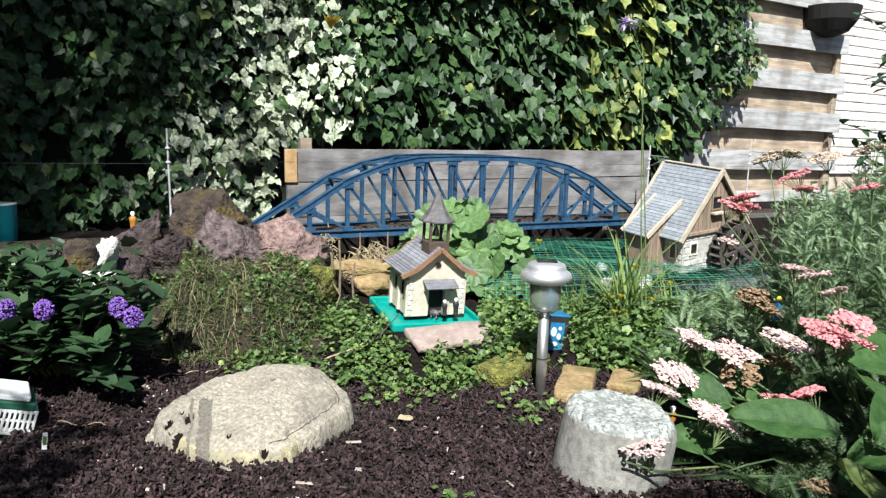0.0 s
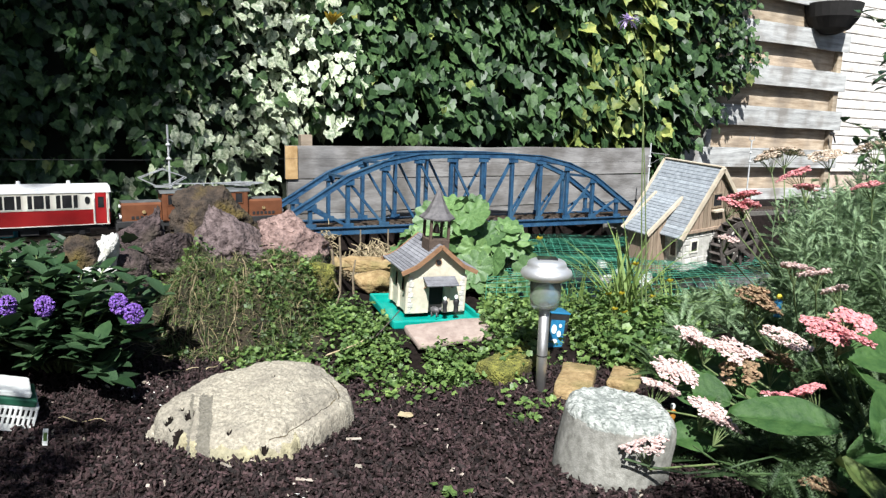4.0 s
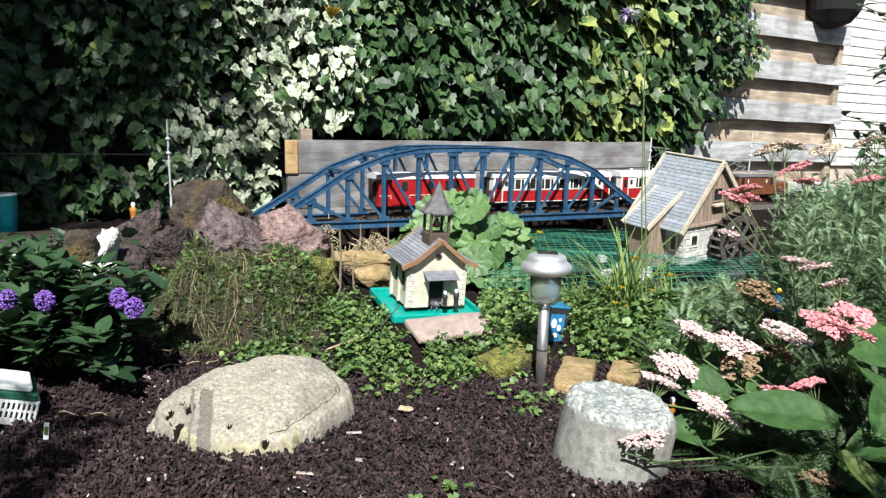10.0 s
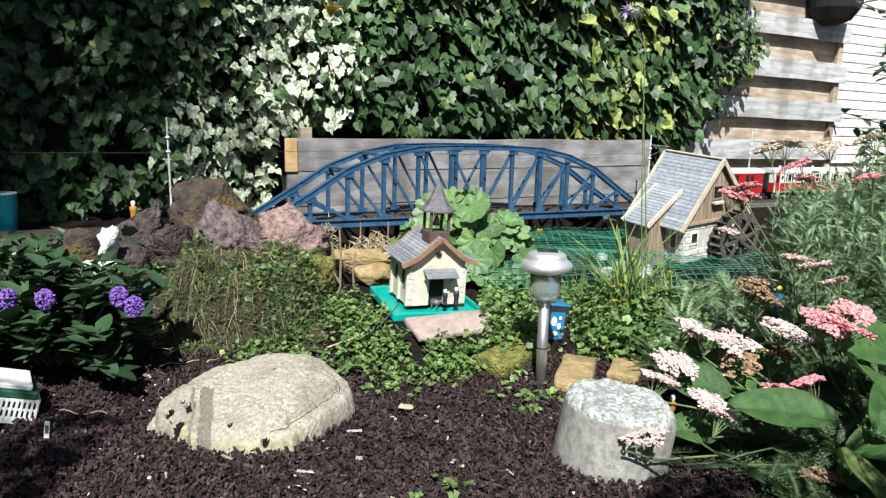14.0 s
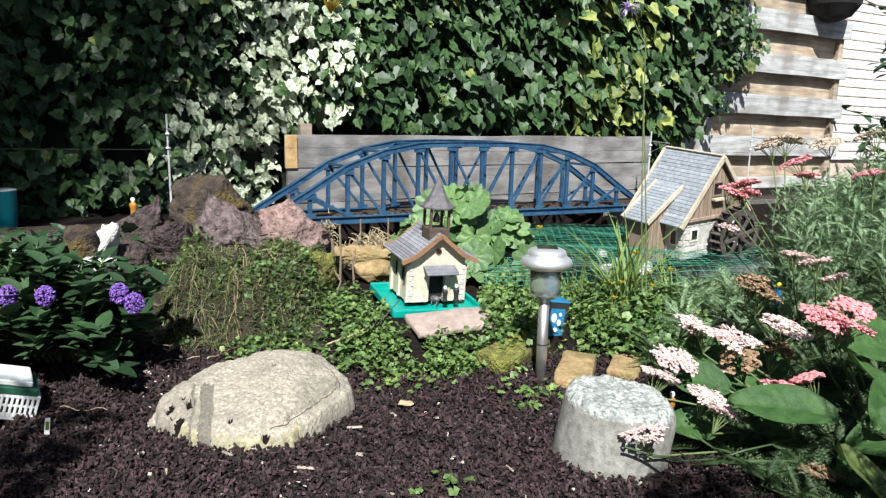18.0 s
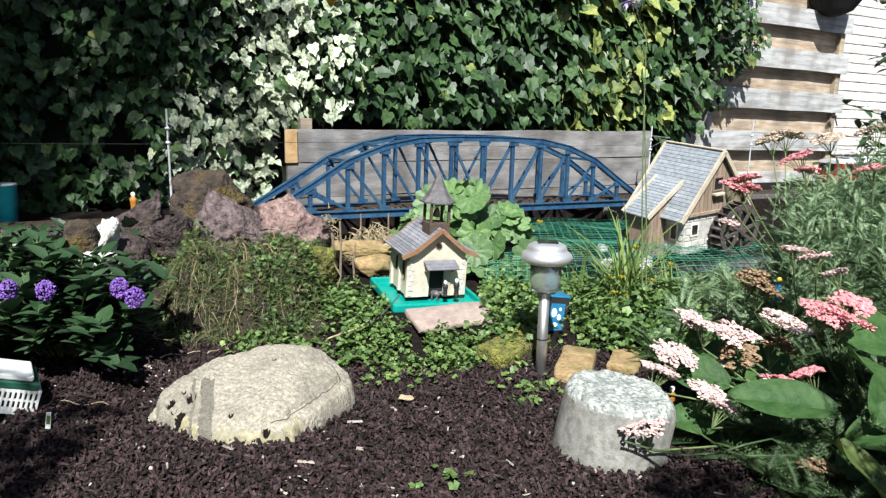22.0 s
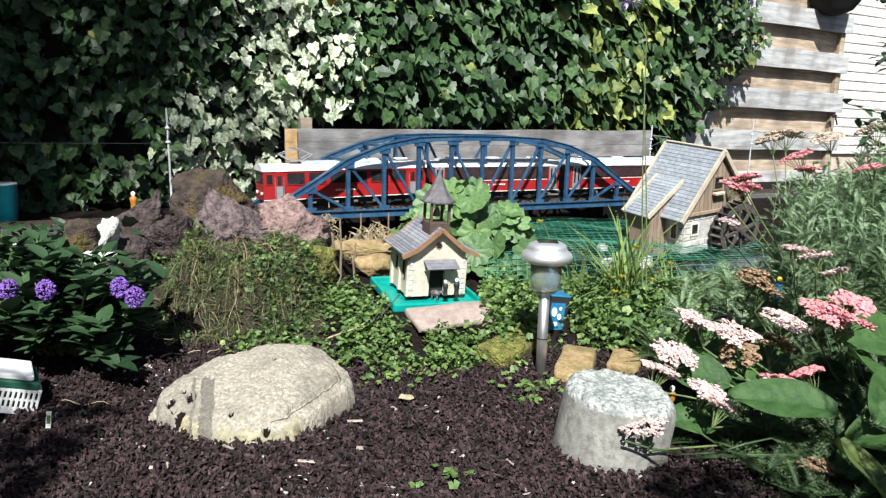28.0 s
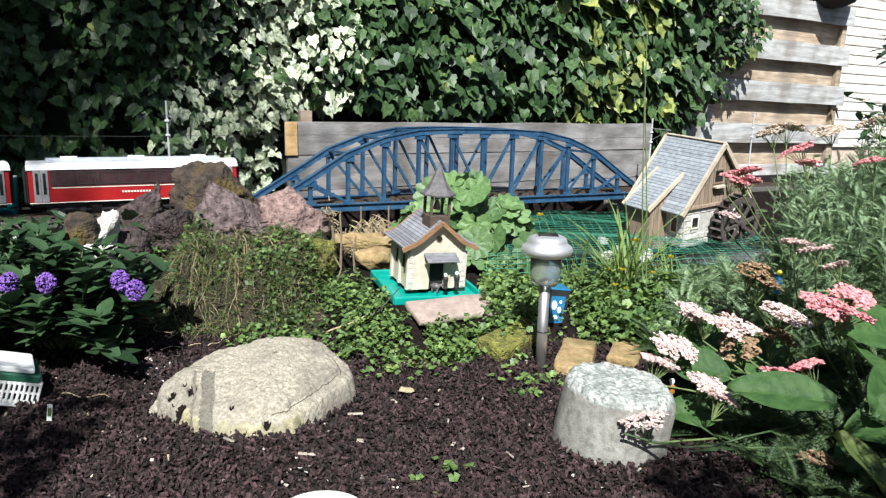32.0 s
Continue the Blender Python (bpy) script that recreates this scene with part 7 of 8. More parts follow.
    for i in range(26):  # long roots hanging down the front
        x, y = rnd.uniform(-0.80, -0.36), rnd.uniform(1.74, 1.94)
        a, ph = rnd.gauss(-1.6, 0.8), rnd.uniform(0, 6)
        pts = []
        for j in range(16):
            w = a + 0.7 * math.sin(ph + j * 0.55) + 0.3 * math.sin(ph * 2 + j * 1.3)
            x, y = x + 0.011 * math.cos(w), y + 0.011 * math.sin(w)
            pts.append(Vector((x, y, ground_z(x, y) + 0.022)))
        r.tube(pts, rnd.uniform(0.0011, 0.0018), 0.0006, 4)
    v, f = [], []
    n = 60
    for j in range(n + 1):
        for i in range(n + 1):
            x, y = -0.82 + 0.53 * i / n, 1.70 + 0.55 * j / n
            v.append((x, y, ground_z(x, y) + 0.018 * min(1, i / 3, j / 3, (n - i) / 3, (n - j) / 3) - 0.006 + 0.010 * noise.noise((x * 22, y * 22, 6)) + 0.006 * noise.noise((x * 60, y * 60, 1))))
    for j in range(n):
        for i in range(n):
            f.append((j * (n + 1) + i, j * (n + 1) + i + 1, (j + 1) * (n + 1) + i + 1, (j + 1) * (n + 1) + i))
    tagged(raw("moss_turf", v, f, MOSS, None, True), "dark mossy turf over the mound, its tone standing in for shaded hollows", "moss", kind="stuff")
    tagged(g.done("turf_grass", TURF), "short tangled grass on the mossy mound", "grass", kind="stuff")
    tagged(tan.done("dry_grass", DRYTURF), "dry tan grass tangled in the green turf", "grass", kind="stuff")
    tagged(lf.done("clover_leaves", TURFLEAF), "small round leaves scattered in the turf", "leaves", kind="stuff")
    tagged(r.done("dry_roots", ROOT), "dry straw-coloured roots trailing down the mound", "roots", kind="stuff")


ROOT = mat("old_root", (0.10, 0.08, 0.045), (0.27, 0.22, 0.13), 0.9, scale=40, per='island', vary=0.5)
TURF = mat("turf_blade", (0.036, 0.070, 0.016), (0.115, 0.165, 0.042), 0.6, scale=30, per='island', vary=0.45, trans=0.2)
TURFLEAF = mat("turf_leaf", (0.035, 0.07, 0.02), (0.095, 0.15, 0.045), 0.5, scale=40, per='island', vary=0.45, trans=0.2)
DRYTURF = mat("dry_turf_blade", (0.10, 0.085, 0.04), (0.24, 0.20, 0.10), 0.8, scale=30, per='island', vary=0.4)
build_turf()


def build_chips():
    rnd = random.Random(3)
    s, pale = Soup(), Soup()
    f = [(0, 1, 2, 3), (4, 7, 6, 5), (0, 4, 5, 1), (1, 5, 6, 2), (2, 6, 7, 3), (3, 7, 4, 0)]
    for i in range(42000):
        y = 0.93 + 0.95 * rnd.random() ** 1.35
        x = rnd.uniform(-0.72, 0.8) * (0.45 + 0.55 * y)
        if y > cover_edge(x) + 0.04:
            continue
        l, w, h = 0.0025 + 0.010 * rnd.random() ** 2, rnd.uniform(0.0014, 0.0040), rnd.uniform(0.0006, 0.002)
        v = [Vector((sx * l * rnd.uniform(0.6, 1), sy * w * rnd.uniform(0.5, 1), sz * h)) for sz in (-1, 1) for sx, sy in ((-1, -1), (1, -1), (1, 1), (-1, 1))]
        m = pose(x, y, ground_z(x, y) + rnd.uniform(0, 0.011), rnd.gauss(0, 45), rnd.gauss(0, 45), rnd.uniform(0, 360))
        (pale if rnd.random() < 0.007 else s).add(m, v, f)
    tagged(s.done("bark_chips", CHIP), "dark purple-brown bark chips spread over the bed", "bark mulch", kind="stuff")
    tagged(pale.done("pale_chips", PALECHIP), "scattered pale wood splinters and petals", "wood chips", kind="stuff")


PALECHIP = mat("pale_chip", (0.26, 0.21, 0.16), (0.46, 0.40, 0.34), 0.85, scale=60, per='island', vary=0.4)
build_chips()


def build_grass():
    rnd = random.Random(33)
    for cx, cy, n, h, lab in ((0.53, 2.02, 78, 0.27, "clump of tall arching green grass by the pond"), (0.66, 2.0, 44, 0.18, "thin clump of grass by the pond"),
                              (0.40, 2.0, 24, 0.20, "sparse arching grass at the pond edge"), (0.86, 1.98, 34, 0.16, "thin clump of grass before the mill")):
        th = thing("grass_clump", pose(cx, cy, ground_z(cx, cy) - 0.01), lab, "grass", "grass clumps")
        for i in range(n):
            v, f = blade(7, rnd.uniform(0.010, 0.018), rnd.uniform(0.1, 0.9))
            k = h * rnd.uniform(0.55, 1.25)
            s = Soup()
            s.add(pose(rnd.gauss(0, 0.025), rnd.gauss(0, 0.02), 0, 0, 0, rnd.uniform(0, 360)) @ pose(0, 0, 0, rnd.gauss(-8, 9)) @ Matrix.Diagonal((k, k, k, 1)), v, f)
            s.done("blade", GRASS, th)
    th = thing("buttercup", pose(0.49, 1.95, 0.04), "yellow-flowered pond plant on thin stems", "flower")
    for i, (x, y, z) in enumerate(((0.469, 1.95, 0.159), (0.506, 1.95, 0.161), (0.490, 1.95, 0.116), (0.518, 1.95, 0.108), (0.271, 1.98, 0.306), (0.639, 1.95, 0.202), (0.539, 1.95, 0.247), (0.60, 1.97, 0.15))):
        stem(th, (0.02 * (x - 0.49), 0, 0), (x - 0.49, y - 1.95, z - 0.04), 0.0012, 0.01, i)
        s = Soup()
        for p in range(5):
            v, f = disc_leaf(6, 0.3)
            s.add(pose(x - 0.49, y - 1.95, z - 0.04, -35, 0, 0) @ pose(0, 0, 0, 0, 0, 72 * p) @ pose(0, 0.006, 0.001, 25) @ Matrix.Diagonal((0.0055, 0.0065, 0.006, 1)), v, f)
        s.done("petals", YELLOW, th)
    th = thing("tall_stalk", pose(0.56, 1.9, 0.05), "tall thin stalk with a lilac flower on top", "flower")
    for a, b, i in (((0, 0, 0), (-0.052, 0, 0.755), 1), ((0.012, 0.01, 0), (-0.045, 0.01, 0.62), 2)):
        stem(th, a, b, 0.0017, 0.006, i)
    stem(th, (-0.052, 0, 0.755), (-0.10, 0, 0.842), 0.0014, 0.006, 3)
    rr = random.Random(8)
    s = Soup()
    for p in range(26):
        v, f = lance_leaf(3, 0.2, -0.5)
        k = rr.uniform(0.02, 0.034)
        s.add(pose(-0.102, 0, 0.845, 0, 0, 360 * p / 26) @ pose(0, 0, 0, rr.uniform(-40, 60)) @ Matrix.Diagonal((k, k, k, 1)), v, f)
    s.done("flower", LILAC, th, smooth=False)


build_grass()


def build_bank():
    """Low leaves and rubble on the near bank of the line."""
    rnd = random.Random(55)
    s = Soup()
    for i in range(900):
        x, y = rnd.uniform(-1.7, -0.84), rnd.uniform(1.55, 2.0)
        if rnd.random() < 0.3:
            v, f = leaf_ivy(rnd.uniform(0.025, 0.05), rnd)
        else:
            v, f = lance_leaf(3, 0.2, -0.4)
            k = rnd.uniform(0.03, 0.06)
            v = [p * k for p in v]
        s.add(pose(x, y, ground_z(x, y) + rnd.uniform(0.0, 0.07), rnd.gauss(30, 25), rnd.gauss(0, 20), rnd.uniform(0, 360)), v, f)
    tagged(s.done("bank_leaves", LEAF_DARK), "low dark leaves growing on the line's bank", "ground cover", kind="stuff")
    for i in range(26):
        x, y = rnd.uniform(-1.35, -0.80), rnd.uniform(1.62, 1.95)
        k = rnd.uniform(0.012, 0.028)
        rock("rubble_stone", WHITE_STONE if i % 5 == 0 else BALLAST, (k, k * 0.8, k * 0.6), 80 + i, pose(x, y, ground_z(x, y) + 0.006, 0, 0, rnd.uniform(0, 180)), "small rubble stone on the bank", "rubble stones", 8, 0.05)


build_bank()


# ---- pond, net and small things ----
def build_pond():
    bm = bmesh.new()
    vs = [bm.verts.new((x, y, 0.05)) for x, y in ((0.22, 2.12), (1.05, 2.16), (1.35, 2.7), (1.5, 3.62), (0.2, 2.94), (0.16, 2.5))]
    bm.faces.new(vs)
    tagged(part("water", bm, WATER), "dark still pond water under a net", "water", kind="structure")
    th = thing("pond_net", pose(0, 0, 0), "green plastic netting stretched over the pond", "net")

    def sheet(u, w):
        x = 0.13 + 1.10 * u + 0.10 * w
        y = 2.06 + 0.27 * u + (1.12 + 0.2 * u) * w
        z = 0.135 + 0.012 * math.sin(5 * u + 2 * w) + 0.012 * noise.noise((u * 5, w * 5, 1)) - 0.045 * max(0, 1 - w * 9)
        return Vector((x, y, z))
    s = Soup()
    n, m = 38, 34
    for i in range(n + 1):
        w = i / n
        s.tube([sheet(j / 16, w + 0.006 * math.sin(j + i)) for j in range(17)], 0.0014, 0.0014, 3)
    tagged(s.done("weft_strand", NETGREEN, th), kind="stuff")
    s = Soup()
    for j in range(m + 1):
        s.tube([sheet(j / m, i / 14) for i in range(15)], 0.0008, 0.0008, 3)
    tagged(s.done("warp_strand", NETGREEN, th), kind="stuff")
    rnd = random.Random(4)
    # pale stones added in place of the water's whitish glints
    for i, (x, y) in enumerate(((0.62, 2.62), (0.70, 2.75), (0.66, 2.9), (0.78, 2.68), (0.86, 2.85), (0.74, 2.55), (0.60, 2.20), (0.69, 2.22))):
        rock("glint_pebble", WHITE_STONE, (rnd.uniform(0.02, 0.04), rnd.uniform(0.015, 0.03), 0.018), 60 + i, pose(x, y, 0.07, 0, 0, rnd.uniform(0, 90)), "pale stone standing in for whitish glints under the net", "pond stones", 10, 0.05)


build_pond()


MASTGREY = mat("pale_grey_mast_paint", (0.40, 0.41, 0.41), (0.55, 0.56, 0.56), 0.5, scale=40)


def build_masts():
    for i, (x, y, z0, z1, lean) in enumerate(((-0.988, 2.555, 0.19, 0.59, -1.0), (1.052, 3.69, 0.19, 0.57, 0), (1.72, 4.05, 0.19, 0.60, 0))):
        th = thing("catenary_mast", pose(x, y, z0, 0, lean, math.degrees(ALPHA)), "thin grey model catenary mast beside the line", "mast", "catenary masts")
        h = z1 - z0
        bm = bmesh.new()
        rod(bm, (0, 0, 0), (0, 0, h), 0.0045, 0.0035, 10)
        part("pole", bm, MASTGREY, th)
        bm = bmesh.new()
        rod(bm, (0, 0, h - 0.05), (0, -0.13, h - 0.055), 0.002, seg=6)
        rod(bm, (0, 0, h - 0.11), (0, -0.12, h - 0.055), 0.0016, seg=6)
        part("bracket", bm, SILVER, th)
        for k in range(2):
            bm = bmesh.new()
            lathe(bm, [(0.004, 0), (0.009, 0.003), (0.009, 0.007), (0.004, 0.010)], 12, pose(0, 0, h - 0.075 - 0.05 * k))
            part("insulator", bm, ROOFW, th)
        if i == 2:
            bm = bmesh.new()
            for dx in (-1, 1):
                rod(bm, (0, 0, h - 0.01), (dx * 0.018, 0, h), 0.002, seg=6)
                rod(bm, (dx * 0.018, 0, h), (dx * 0.018, 0, h + 0.02), 0.002, seg=6)
            part("fork", bm, SILVER, th)
    s = Soup()
    s.tube([line_at(-2.2 + 0.35 * i)[0] + Vector((0, 0, 0.475 + 0.006 * math.cos(i * 1.3))) for i in range(20)], 0.0009, 0.0009, 4)
    tagged(s.done("contact_wire", BLACK), "thin dark overhead wire above the track", "wire")


build_masts()
BLUEBOX = mat("bright_blue_print", (0.012, 0.11, 0.24), (0.03, 0.20, 0.36), 0.35, scale=30)
TEAL_CUP = mat("teal_cup", (0.0, 0.13, 0.16), (0.01, 0.18, 0.21), 0.35, scale=15)
WHITEPL = mat("white_plastic", (0.70, 0.72, 0.70), (0.80, 0.81, 0.79), 0.45, scale=15, stain=(0.5, 0.5, 0.45), stain_scale=20, stain_amt=0.4)
GREENPL = mat("green_plastic", (0.015, 0.075, 0.045), (0.03, 0.12, 0.07), 0.45, scale=20)
ORANGE = mat("orange_vest", (0.34, 0.13, 0.012), (0.46, 0.19, 0.025), 0.6, scale=40)


def build_packet():
    th = thing("printed_tub", pose(0.300, 1.85, 0.03, 0, 6, 14) @ Matrix.Scale(0.84, 4), "blue printed plastic tub with white picture", "container")
    bm = bmesh.new()
    prism(bm, [(-0.028, 0), (0.028, 0), (0.034, 0.12), (-0.034, 0.12)], -0.031, 0.031)
    part("tub", bm, BLACK, th, "dark sides")
    bm = bmesh.new()
    m = Matrix.Translation((-0.004, -0.0335, 0.06)) @ pose(0, 0, 0, -2.9)
    box(bm, (0, 0, 0), (0.048, 0.003, 0.112), m, bev=0.001)
    front = part("printed_panel", bm, BLUEBOX, th, "bright blue panel")
    for dx, dz, sx, sz in ((-0.012, 0.01, 0.018, 0.03), (0.006, -0.004, 0.014, 0.02), (-0.006, -0.028, 0.02, 0.014), (0.008, 0.022, 0.010, 0.012)):
        bm = bmesh.new()
        lathe(bm, [(sx / 2, 0), (sx / 2, 0.0014)], 12, m @ Matrix.Translation((dx, -0.0025, dz)) @ pose(0, 0, 0, 90) @ Matrix.Diagonal((1, sz / sx, 1, 1)))
        part("white_patch", bm, WHITEPL, front)
    bm = bmesh.new()
    box(bm, (0, 0, 0.122), (0.068, 0.072, 0.006), bev=0.002)
    part("lid", bm, BLUEBOX, th)


build_packet()


def build_crate():
    """White slotted tub with a dark green band, partly in view at the edge of the bed."""
    th = thing("slotted_tub", pose(-0.892, 1.298, 0.020, 0, 17, 33) @ Matrix.Diagonal((0.9, 0.9, 0.72, 1)), "white slotted plastic tub with a dark green band", "tub")
    bm = bmesh.new()
    box(bm, (0, 0, 0.004), (0.20, 0.12, 0.008), bev=0.002)
    part("floor_plate", bm, WHITEPL, th)
    bm = bmesh.new()
    box(bm, (-0.012, 0, 0.100), (0.185, 0.112, 0.016), bev=0.004)
    part("top_rim", bm, WHITEPL, th)
    bm = bmesh.new()
    box(bm, (-0.006, 0, 0.080), (0.200, 0.122, 0.022), bev=0.004)
    part("green_band", bm, GREENPL, th)
    bm = bmesh.new()
    box(bm, (0, 0, 0.036), (0.19, 0.108, 0.064))
    part("inner_box", bm, BLACK, th)
    for z, h in ((0.013, 0.012), (0.040, 0.006), (0.066, 0.010)):
        bm = bmesh.new()
        box(bm, (0, -0.0565, z), (0.202, 0.006, h), bev=0.001)
        box(bm, (0.0985, 0, z), (0.006, 0.106, h), bev=0.001)
        part("rail", bm, WHITEPL, th)
    for i in range(21):
        bm = bmesh.new()
        box(bm, (-0.098 + 0.0098 * i, -0.0585, 0.039), (0.0052, 0.004, 0.060), bev=0.0008)
        part("slat", bm, WHITEPL, th)
    for i in range(10):
        bm = bmesh.new()
        box(bm, (0.1005, -0.05 + 0.0105 * i, 0.039), (0.004, 0.0052, 0.060), bev=0.0008)
        part("slat", bm, WHITEPL, th)
    th = thing("plant_label", pose(-0.728, 1.23, -0.02, 0, 6, 20), "small white and green plastic plant label", "plant label")
    bm = bmesh.new()
    box(bm, (0, 0, 0.03), (0.009, 0.002, 0.05), bev=0.0008)
    part("label_blade", bm, WHITEPL, th)
    bm = bmesh.new()
    box(bm, (0, -0.0016, 0.04), (0.006, 0.001, 0.016))
    part("label_print", bm, LEAF_BIG, th)
    bm = bmesh.new()
    lathe(bm, [(0.040, 0.0), (0.046, 0.08), (0.0475, 0.155), (0.044, 0.155), (0.038, 0.006)], 32)
    o = part("teal_cup", bm, TEAL_CUP, smooth=False)
    o.matrix_basis = pose(-1.497, 2.38, 0.165)
    tagged(o, "teal plastic cup standing behind the line", "cup")
    bm = bmesh.new()
    lathe(bm, [(0.0455, 0.152), (0.0475, 0.156), (0.0475, 0.160), (0.0, 0.161)], 32)
    part("rim", bm, WHITEPL, o, "white lid")


build_crate()


def figure(x, y, z, h, material, label, turn=0, hat=None):
    """A little painted statuette, one plain turned shape with head and shoulders."""
    bm = bmesh.new()
    lathe(bm, [(0.16, 0), (0.17, 0.03), (0.14, 0.10), (0.13, 0.35), (0.17, 0.55), (0.18, 0.68), (0.10, 0.76), (0.07, 0.79), (0.11, 0.84), (0.115, 0.92), (0.06, 1.0)], 14)
    bmesh.ops.scale(bm, vec=(h, h * 0.75, h), verts=bm.verts)
    o = part("figurine", bm, material, smooth=True)
    me = o.data
    me.materials.append(hat or WHITEPL)
    for p in me.polygons:
        if p.center.z > 0.79 * h:
            p.material_index = 1
    o.matrix_basis = pose(x, y, z, 0, 0, turn)
    return tagged(o, label, "figurine", "little figurines")


figure(0.010, 1.965, 0.088, 0.046, BLACK, "black and white painted figurine by the chapel door")
figure(0.042, 1.975, 0.088, 0.050, BLACK, "black and white painted figurine by the chapel door")
figure(-1.105, 2.50, 0.223, 0.072, ORANGE, "small orange-clad figurine with white helmet")
figure(0.452, 1.30, 0.045, 0.050, ORANGE, "small orange and white painted figurine under the flowers", 30)
figure(0.828, 1.70, 0.172, 0.058, BLUEBOX, "small blue and yellow painted figurine", 0, YELLOW)
figure(0.85, 1.74, 0.165, 0.055, YELLOW, "small yellow painted figurine", 0, YELLOW)


def build_sheep():
    bm = bmesh.new()
    bmesh.ops.create_icosphere(bm, subdivisions=3, radius=0.011)
    for v in bm.verts:
        v.co *= 1 + 0.18 * noise.noise(v.co * 260)
    bmesh.ops.scale(bm, vec=(1.35, 0.9, 0.9), verts=bm.verts)
    bmesh.ops.translate(bm, vec=(0, 0, 0.019), verts=bm.verts)
    for dx in (-1, 1):
        for dy in (-1, 1):
            rod(bm, (dx * 0.008, dy * 0.005, 0), (dx * 0.008, dy * 0.005, 0.014), 0.002, seg=6)
    rod(bm, (0.012, 0, 0.022), (0.021, 0, 0.026), 0.005, 0.004, 8)
    o = part("sheep_figurine", bm, SPIRE, smooth=True)
    o.matrix_basis = pose(-0.018, 1.935, 0.083, 0, 0, -25)
    tagged(o, "small grey sheep figurine before the chapel", "figurine", "little figurines")


build_sheep()


def build_odds():
    bm = bmesh.new()
    lathe(bm, [(0.055, 0.0), (0.066, 0.018), (0.068, 0.024), (0.064, 0.024), (0.052, 0.006), (0.0, 0.005)], 40)
    o = part("white_saucer", bm, WHITEPL, smooth=False)
    o.matrix_basis = pose(-0.162, 0.912, 0.0, 0, 0, 0)
    tagged(o, "round white dish lying on the mulch", "dish")
    # dry litter under the bridge
    rnd = random.Random(12)
    s = Soup()
    for i in range(1100):
        x, y = rnd.uniform(-0.44, -0.06), rnd.uniform(2.42, 2.66)
        z = ground_z(x, y) + rnd.random() * 0.11 * (1 - abs(x + 0.25) / 0.22)
        a = rnd.uniform(0, 6.28)
        l = rnd.uniform(0.015, 0.045)
        p = Vector((x, y, z + rnd.uniform(0, 0.04)))
        s.tube([p, p + Vector((l * math.cos(a) * 0.5, l * math.sin(a) * 0.5, 0.012)), p + Vector((l * math.cos(a), l * math.sin(a), rnd.uniform(-0.01, 0.02)))], 0.0022, 0.001, 4)
    tagged(s.done("dry_litter", STRAW), "dry curled stalks lying under the bridge", "litter", kind="stuff")
    for i, (x, y, z0, z1, dx, r) in enumerate(((-0.325, 2.06, 0.12, 0.245, 0.004, 0.0055), (-0.305, 2.07, 0.12, 0.28, 0.002, 0.004), (-0.262, 2.06, 0.11, 0.215, -0.004, 0.0035), (-0.30, 1.98, 0.10, 0.17, 0.01, 0.003),
                                              (0.11 - 0.42, 2.62, 0.08, 0.225, 0.0, 0.004), (-0.21, 2.66, 0.08, 0.225, 0.0, 0.004))):
        q = Soup()
        q.tube([Vector((x, y, z0)), Vector((x + dx, y, (z0 + z1) / 2)), Vector((x - dx, y, z1))], r, r * 0.7, 6)
        tagged(q.done("cut_stalk", DRYWOOD), "dry pale cut plant stalk standing upright", "stalk", "dry stalks")
    q = Soup()
    q.tube([Vector((-0.21, 1.79, 0.04)), Vector((-0.165, 1.80, 0.065)), Vector((-0.11, 1.83, 0.125))], 0.0035, 0.002, 5)
    tagged(q.done("twig", TRACKBROWN), "dark thin twig lying against the tray", "twig", "loose twigs")
    q = Soup()
    q.tube([Vector((-0.29, 1.72, 0.03)), Vector((-0.22, 1.75, 0.05)), Vector((-0.19, 1.78, 0.06))], 0.003, 0.002, 5)
    tagged(q.done("twig", STRAW), "pale thin twig lying on the leaves", "twig", "loose twigs")
    for x, y, a, l in ((-0.16, 1.28, 20, 0.03), (0.03, 1.18, 70, 0.02), (-0.22, 1.12, 5, 0.035), (-0.09, 1.35, 120, 0.02)):
        bm = bmesh.new()
        box(bm, (0, 0, 0), (l, 0.007, 0.003), bev=0.001)
        o = part("bark_strip", bm, PALECHIP)
        o.matrix_basis = pose(x, y, ground_z(x, y) + 0.009, 0, 5, a)
        tagged(o, "pale strip of bark on the mulch", "bark strip", "bark strips")
    q = Soup()
    v, f = disc_leaf(10, 0.25, 0.08)
    q.add(pose(-0.068, 1.40, 0.012, 8, 5, 30) @ Matrix.Diagonal((0.017, 0.013, 0.015, 1)), v, f)
    tagged(q.done("fallen_leaf", STRAW), "dry tan fallen leaf on the mulch", "leaf")
    q = Soup()
    for k in range(5):
        v, f = lance_leaf(4, 0.25, -0.5)
        q.add(on_line(-0.35, 0.42, 1.03) @ pose(0, 0, 0, 60, 0, 180 + 26 * (k - 2)) @ Matrix.Diagonal((0.05, 0.07, 0.05, 1)), v, f)
    tagged(q.done("yellowed_spray", YELLOWED), "hanging spray of orange-yellow withered leaves", "leaf spray")
    # dark basket hung on the fence
    th = thing("hanging_basket", on_line(3.27, 0.60, 1.33), "dark brown hanging basket on the fence", "basket")
    bm = bmesh.new()
    lathe(bm, [(0.05, 0.0), (0.12, 0.03), (0.17, 0.10), (0.19, 0.19), (0.18, 0.19), (0.0, 0.17)], 24)
    part("bowl", bm, DARKHOLE, th)
    bm = bmesh.new()
    beam(bm, (0, 0.0, 0.18), (0, 0.13, 0.30), 0.012, 0.012)
    beam(bm, (0, 0.12, 0.10), (0, 0.12, 0.32), 0.014, 0.014)
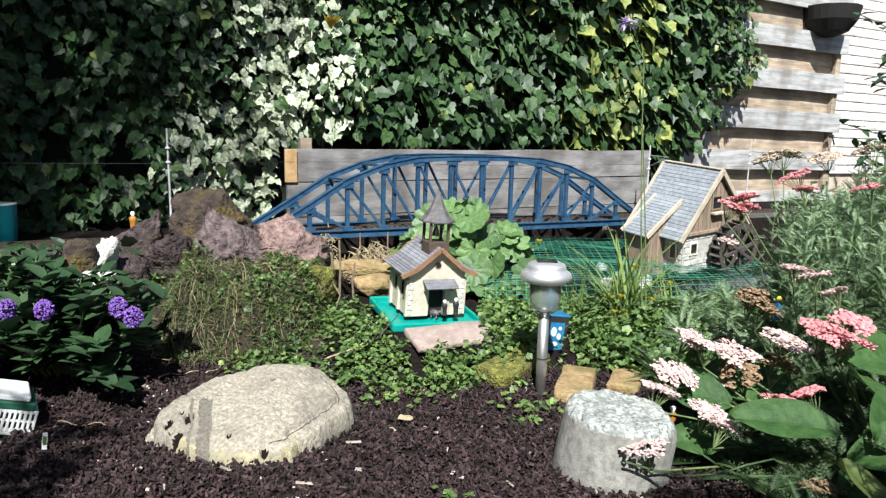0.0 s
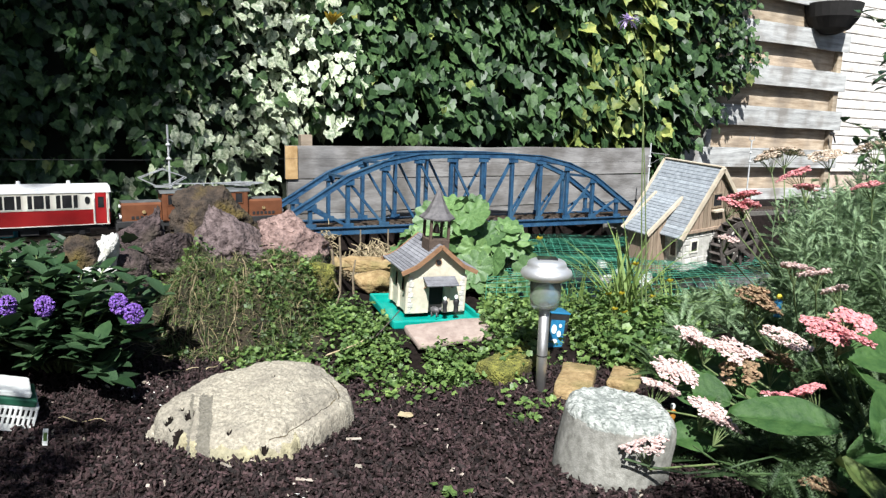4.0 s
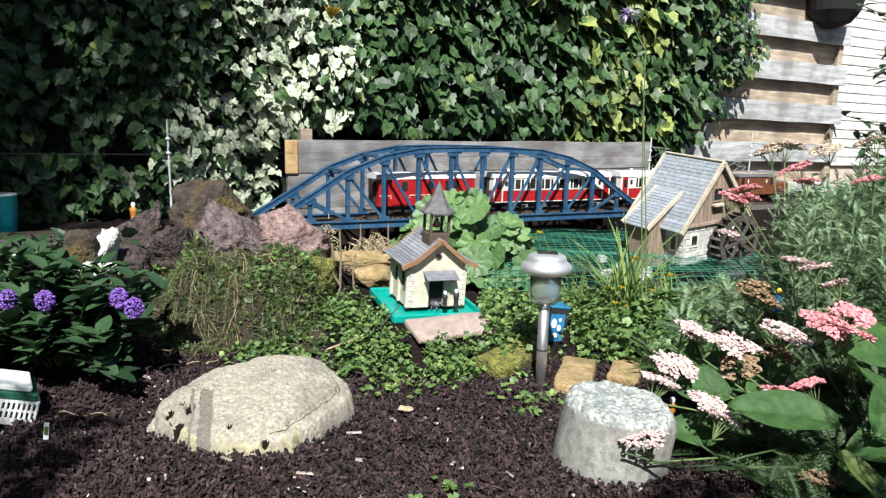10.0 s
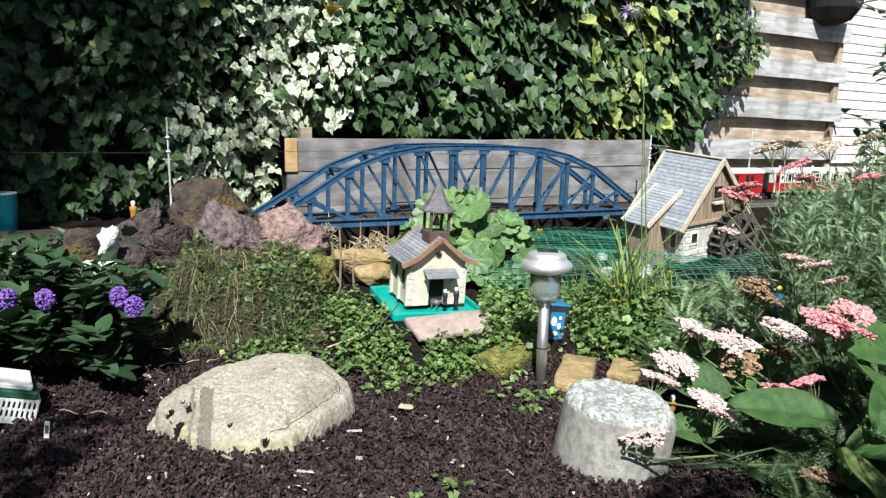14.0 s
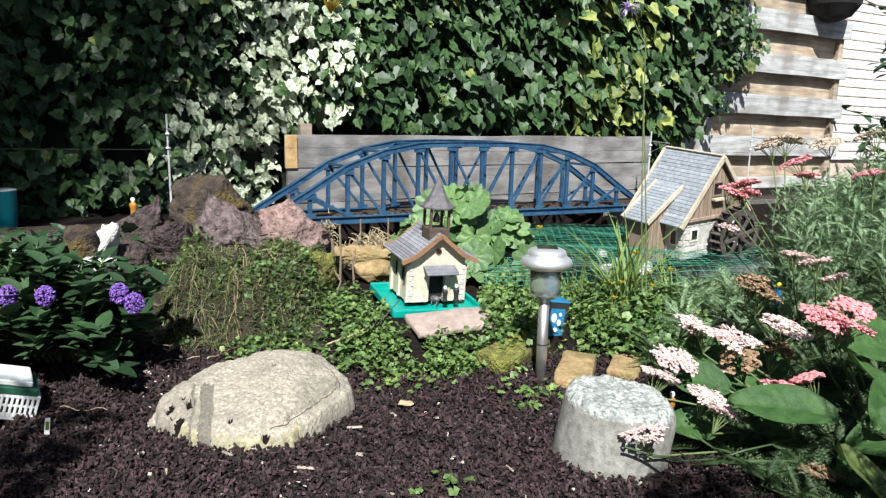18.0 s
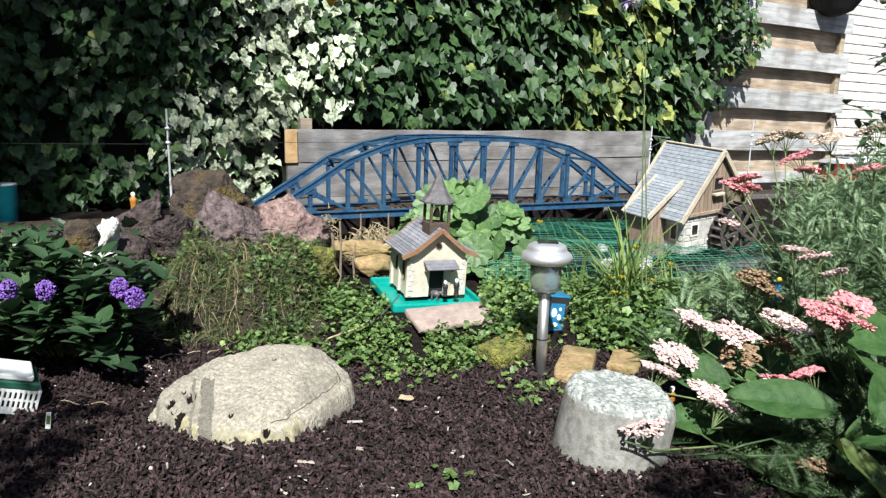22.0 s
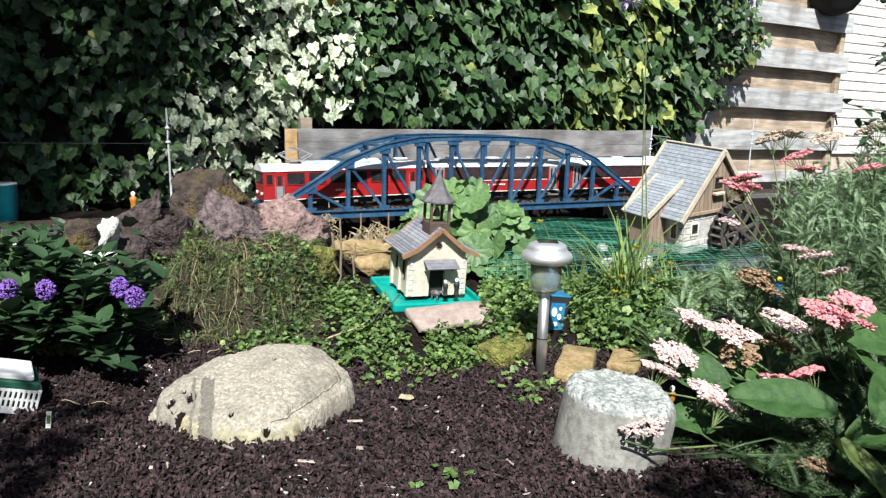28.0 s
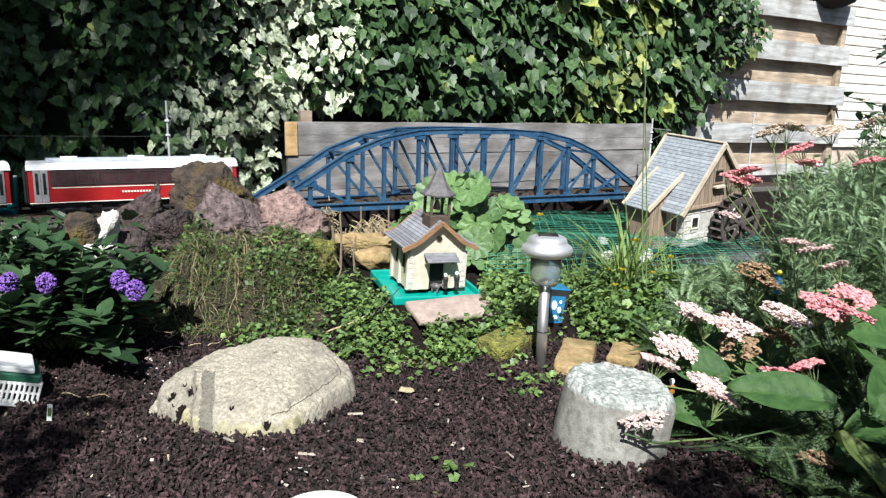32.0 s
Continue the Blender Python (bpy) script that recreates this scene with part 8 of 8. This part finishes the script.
    part("bracket", bm, BLACK, th)
    # sparse sapling before the pale wall
    th = thing("sapling", pose(1.46, 2.35, 0.0), "sparse twiggy sapling with few dark leaves", "shrub")
    rnd = random.Random(41)
    stem(th, (0, 0, 0.05), (-0.02, 0.02, 0.98), 0.006, 0.01, 2)
    for i in range(16):
        z = 0.42 + 0.035 * i
        b = Vector((rnd.uniform(-0.20, 0.08), rnd.uniform(-0.08, 0.08), z + rnd.uniform(0.0, 0.08)))
        stem(th, (-0.01, 0.01, z), b, 0.002, 0.01, i)
        for j in range(8):
            v, f = lance_leaf(3, 0.26, -0.3)
            k = rnd.uniform(0.035, 0.065)
            q = Soup()
            p = Vector((-0.01, 0.01, z)).lerp(b, 0.3 + 0.1 * j)
            q.add(Matrix.Translation(p) @ pose(0, 0, 0, rnd.uniform(-30, 40), 0, rnd.uniform(0, 360)) @ Matrix.Diagonal((k, k, k, 1)), v, f)
            q.done("leaf", LEAF_DARK, th)


YELLOWED = mat("withered_orange_leaf", (0.50, 0.30, 0.02), (0.66, 0.46, 0.06), 0.6, scale=40, trans=0.3)
build_odds()


def build_petals():
    rnd = random.Random(61)
    s = Soup()
    v, f = disc_leaf(5, 0.3, 0.1)
    for i in range(34):
        x, y = -0.655 + rnd.gauss(0, 0.035), 1.49 + rnd.gauss(0, 0.05)
        if i > 22:
            x, y = rnd.uniform(-0.6, 0.25), rnd.uniform(1.0, 1.2)
        k = rnd.uniform(0.002, 0.0045)
        s.add(pose(x, y, ground_z(x, y) + 0.012, rnd.gauss(0, 35), rnd.gauss(0, 35), rnd.uniform(0, 360)) @ Matrix.Diagonal((k, k * 0.7, k, 1)), v, f)
    tagged(s.done("fallen_petals", WHITE_STONE), "white petals fallen on the bark mulch", "petals", kind="stuff")
    for x, y, a, ln in ((-0.755, 1.328, -4, 0.10), (-0.66, 1.60, 30, 0.09), (-0.56, 1.63, 60, 0.06)):
        q = Soup()
        pts = []
        for j in range(9):
            u = j / 8
            xx, yy = x + ln * u * math.cos(radians(a)), y + ln * u * math.sin(radians(a)) + 0.006 * math.sin(7 * u + a)
            pts.append(Vector((xx, yy, ground_z(xx, yy) + 0.012 + 0.004 * math.sin(9 * u))))
        q.tube(pts, 0.0016, 0.0010, 5)
        tagged(q.done("bare_root", STRAW), "pale bare root lying on the mulch", "root", "bare roots")


build_petals()


motions()
